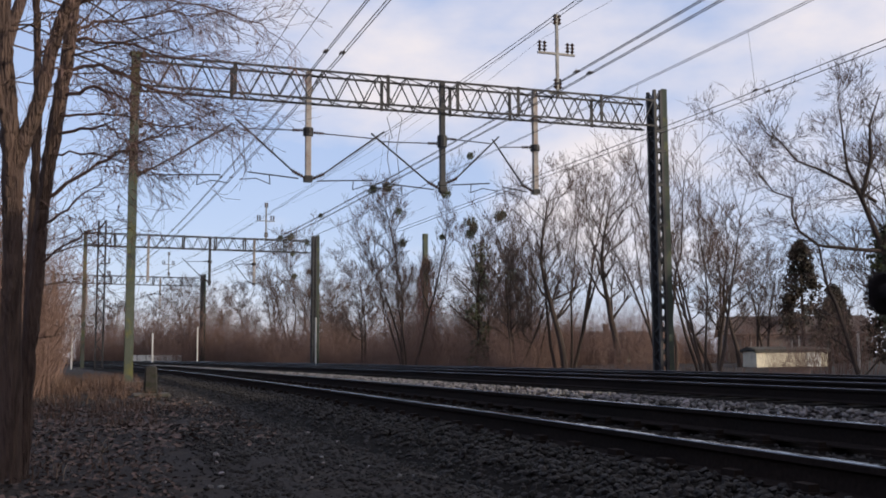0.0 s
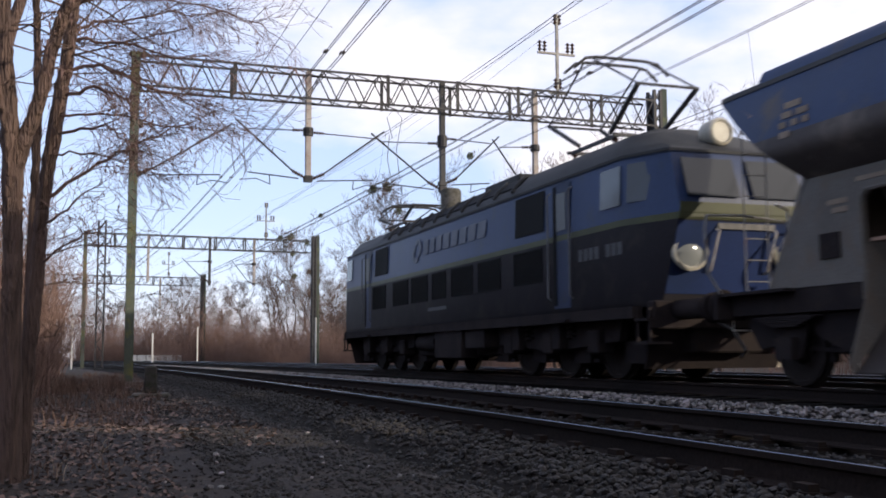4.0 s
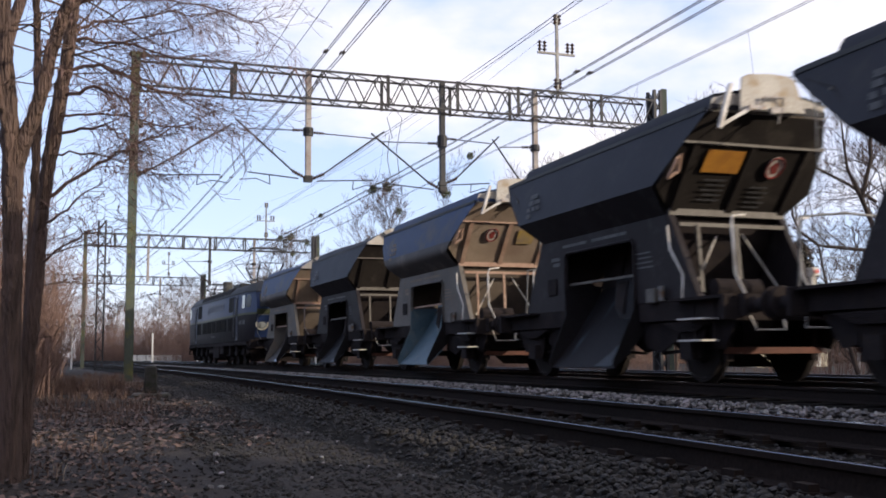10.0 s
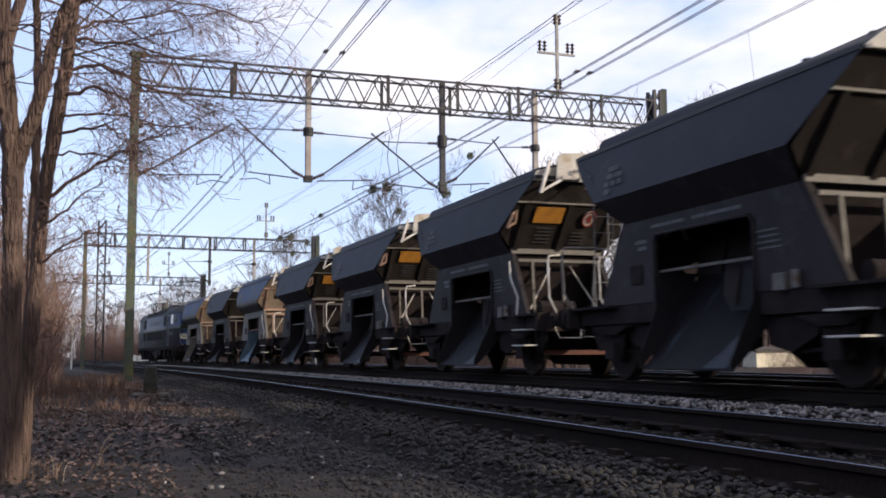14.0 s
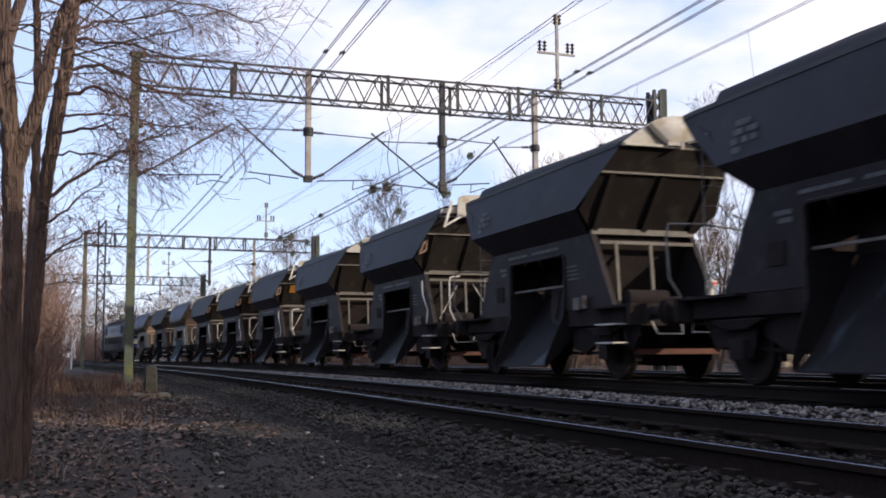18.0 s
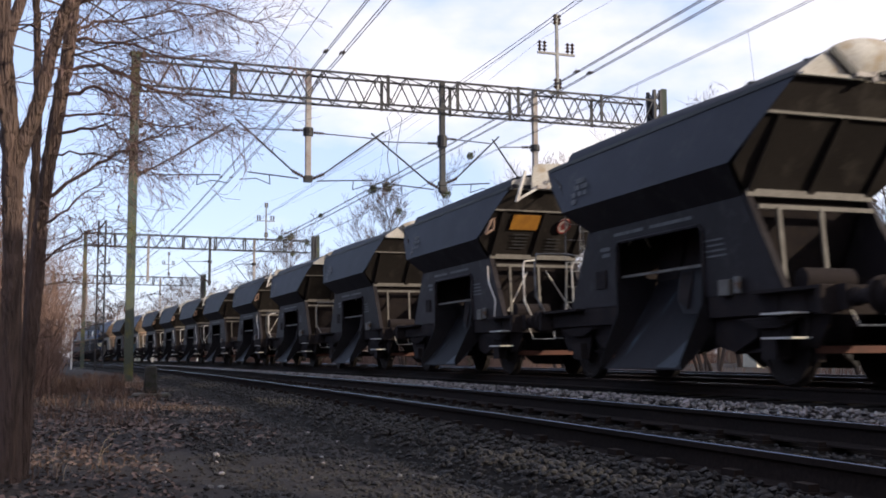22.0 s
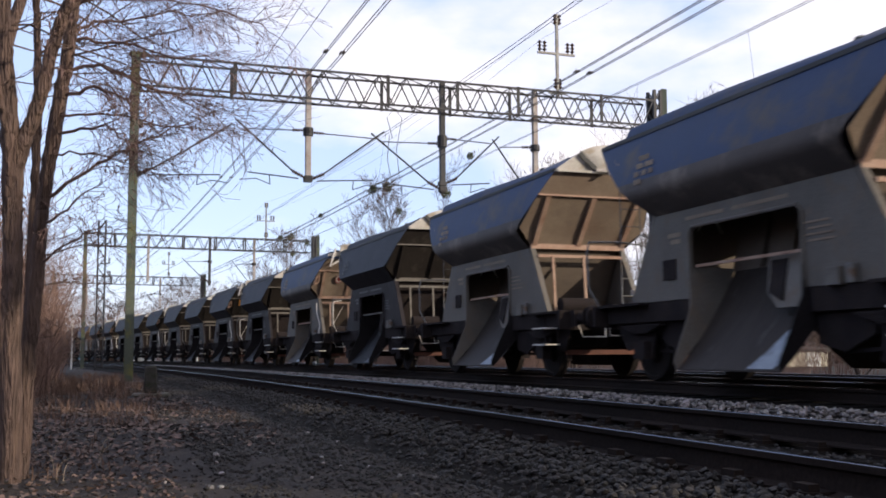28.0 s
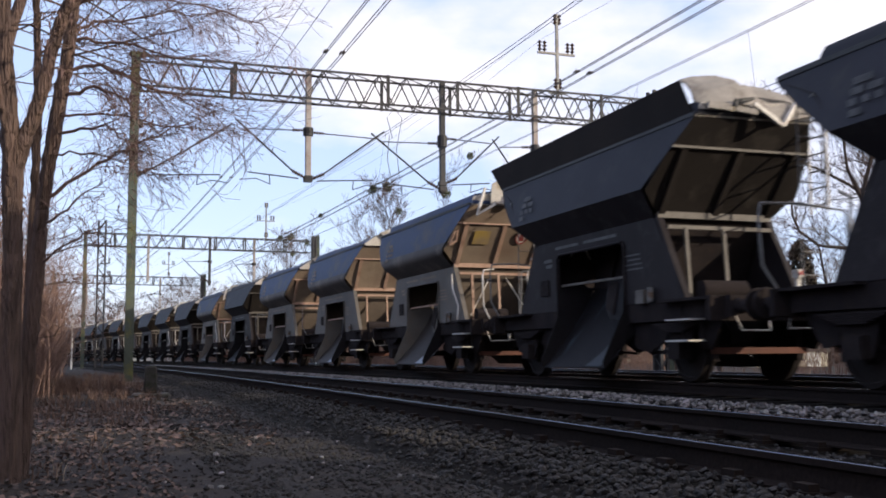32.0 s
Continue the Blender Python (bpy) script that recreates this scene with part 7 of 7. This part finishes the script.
M_SIGN = paint("white_enamel", (0.7, 0.7, 0.68), (0.55, 0.54, 0.5), 0.5, stain=3.0, bump=0.0)


def white_post(x, y, h, z=-0.36, r=0.06):
    t = thing("marker_post", pose(x, y, z), "slim white-painted marker post beside the track", "post", "white marker posts")
    part("post", Mesh().tube([(0, 0, -0.3), (0, 0, h), (0, 0, h + 0.03)], [r, r, r * 0.5], 10), M_SIGN, t)
    part("cap", Mesh().tube([(0, 0, h + 0.02), (0, 0, h + 0.07)], r * 1.15, 10), M_STEEL_GREY, t)


for x, y, h in ((-2.45, 74.5, 3.3), (3.5, 93.7, 2.8), (8.0, 102.8, 3.6), (14.1, 74.4, 3.5), (27.4, 33.4, 1.5)):
    white_post(x, y, h)

M_PLASTER = paint("cream_plaster", (0.75, 0.69, 0.55), (0.66, 0.6, 0.47), 0.9, stain=0.5, grain=1.0, dirt=(0.35, 0.3, 0.24), dirt_cover=0.2)
M_PLASTER_GREY = paint("grey_plaster", (0.2, 0.18, 0.17), (0.15, 0.135, 0.13), 0.9, stain=0.5)
M_ROOF_TILE = paint("dark_tile_roof", (0.09, 0.065, 0.055), (0.06, 0.045, 0.04), 0.85, stain=1.0, stretch=(1, 8, 1))
M_PANE = plain("window_pane", (0.05, 0.055, 0.06), 0.1)


def house(name, m, w, dpt, h, rise, wall, label, floors=2, cols=3, over=0.35):
    t = thing(name, m, label, "house" if rise > 0.6 else "garage")
    part("wall", Mesh().box(-w / 2, w / 2, -dpt / 2, dpt / 2, -0.5, h), wall, t, bevel=0.01)
    rf = Mesh().slab([(-dpt / 2 - over, h - 0.05), (0, h + rise), (dpt / 2 + over, h - 0.05), (dpt / 2 + over, h + 0.1), (0, h + rise + 0.16), (-dpt / 2 - over, h + 0.1)], -w / 2 - over, w / 2 + over)
    roof = part("roof", rf, M_ROOF_TILE if rise > 0.6 else M_CONCRETE, t)
    if rise > 0.6:
        part("gable", Mesh().slab([(-dpt / 2, h), (dpt / 2, h), (0, h + rise)], -w / 2, -w / 2 + 0.2).slab([(-dpt / 2, h), (dpt / 2, h), (0, h + rise)], w / 2 - 0.2, w / 2), wall, t)
        part("chimney", Mesh().box(-0.3, 0.3, -0.3, 0.3, h + rise * 0.5, h + rise + 0.9), M_ROOF_TILE, roof, bevel=0.02)
    for f in range(floors):
        for k in range(cols):
            x = -w / 2 + w * (k + 0.5) / cols
            z = 1.0 + 2.7 * f
            wi = part("window", Mesh().box(x - 0.55, x + 0.55, -dpt / 2 - 0.05, -dpt / 2 + 0.02, z, z + 1.3), M_SIGN, t, smooth=False)
            for sx in (-0.27, 0.27):
                part("pane", Mesh().box(x + sx - 0.22, x + sx + 0.22, -dpt / 2 - 0.062, -dpt / 2 - 0.052, z + 0.1, z + 1.2), M_PANE, wi, smooth=False)
            part("sill", Mesh().box(x - 0.65, x + 0.65, -dpt / 2 - 0.16, -dpt / 2 - 0.05, z - 0.08, z), M_CONCRETE, wi, smooth=False)
    return t


def facing(x, y, turn=0.0, z=-0.36):
    return Matrix.Translation((x, y, z)) @ Matrix.Rotation(-math.atan2(x, y) + turn, 4, "Z")


gh = house("house", facing(54.0, 74.0, 0.15), 11.0, 8.0, 2.2, 1.5, M_PLASTER_GREY, "grey house with a dark tiled roof and arched dormer", 1, 3)
dm = part("dormer", Mesh().slab([(-4.1, 2.2), (-1.0, 2.2), (-1.0, 3.7), (-4.1, 3.7)], -1.6, 0.6), M_PLASTER_GREY, gh, "grey dormer", bevel=0.02)
arch = [(-0.5 + 1.15 * math.cos(k * math.pi / 12), 3.1 + 0.95 * math.sin(k * math.pi / 12)) for k in range(13)]
part("dormer_arch", Mesh().sweep(arch, -4.35, -1.2), M_CONCRETE, dm, "pale arched dormer gable")
part("dormer_window", Mesh().sweep([(-0.5 + 0.8 * math.cos(k * math.pi / 12), 3.05 + 0.65 * math.sin(k * math.pi / 12)) for k in range(13)], -4.37, -4.34), M_PANE, dm, "dark arched window")
ga = house("garage", facing(36.2, 50.2, 0.5, -0.78), 4.3, 1.6, 1.3, 0.1, M_PLASTER, "low cream garage with a flat roof", 0, 0, 0.12)
part("door", Mesh().box(0.9, 1.7, -0.86, -0.8, -0.3, 1.2), M_SIGN, ga, smooth=False)
house("house", facing(46.0, 92.0, 0.0), 12.0, 8.0, 1.6, 1.2, M_PLASTER, "low pale house with a brown roof among trees", 1, 4)
house("house", facing(10.6, 158.0, 0.0), 6.0, 6.0, 1.9, 1.2, M_PLASTER, "small yellowish house far along the line", 1, 2)
fw = thing("white_fence", facing(5.0, 125.0), "low white concrete fence across the track bend", "fence")
for k in range(6):
    part("panel", Mesh().box(-3.0 + k, -2.06 + k, -0.05, 0.05, 0.0, 1.0), M_SIGN, fw, bevel=0.01)
for k in range(7):
    part("post", Mesh().box(-3.06 + k, -2.98 + k, -0.08, 0.08, 0.0, 1.1), M_CONCRETE, fw, bevel=0.01)

sleepers(TRACK1, D1, TOP1, 70)
sleepers(TRACK2, D2, TOP2, 70)
sleepers(TRACK3, D3, TOP3, 40)


# ---- what moves ----
# seconds, and metres along the line of the thirteenth wagon's middle
RUN = [(0, -125.26), (1, -119.2), (2, -113.27), (3, -107.38), (6, -89.97), (8, -78.32), (10, -66.52), (12, -54.35), (14, -42.19), (17, -24.3), (19, -12.3), (21, -0.97), (23, 10.42), (24, 16.1), (25, 21.85), (28, 39.15), (30, 50.6), (31, 56.28), (32, 61.85), (33, 67.4)]


def run(t):
    """Metres run at t, gliding through the table."""
    k = max(i for i in range(len(RUN) - 1) if RUN[i][0] <= t)
    (a, p), (b, q) = RUN[k], RUN[k + 1]

    def pace(i):
        lo, hi = RUN[max(i - 1, 0)], RUN[min(i + 1, len(RUN) - 1)]
        return (hi[1] - lo[1]) / (hi[0] - lo[0])
    h, f = b - a, (t - a) / (b - a)
    return (2 * f ** 3 - 3 * f * f + 1) * p + (f ** 3 - 2 * f * f + f) * h * pace(k) + (3 * f * f - 2 * f ** 3) * q + (f ** 3 - f * f) * h * pace(k + 1)


def motions():
    for ob, rel in ROLLING:
        rows = [(t, line_pose(rel + run(t), D2, TOP2)) for t in [k * 0.5 for k in range(0, 65)]]
        walk(ob, rows)
    for ob, r, at in WHEELS:
        rows = []
        for i in range(0, 321):
            t = i * 0.1
            a = -(run(t) - run(0)) / r
            rows.append((t, at @ Matrix.Rotation(a, 4, "X")))
        walk(ob, rows)


motions()
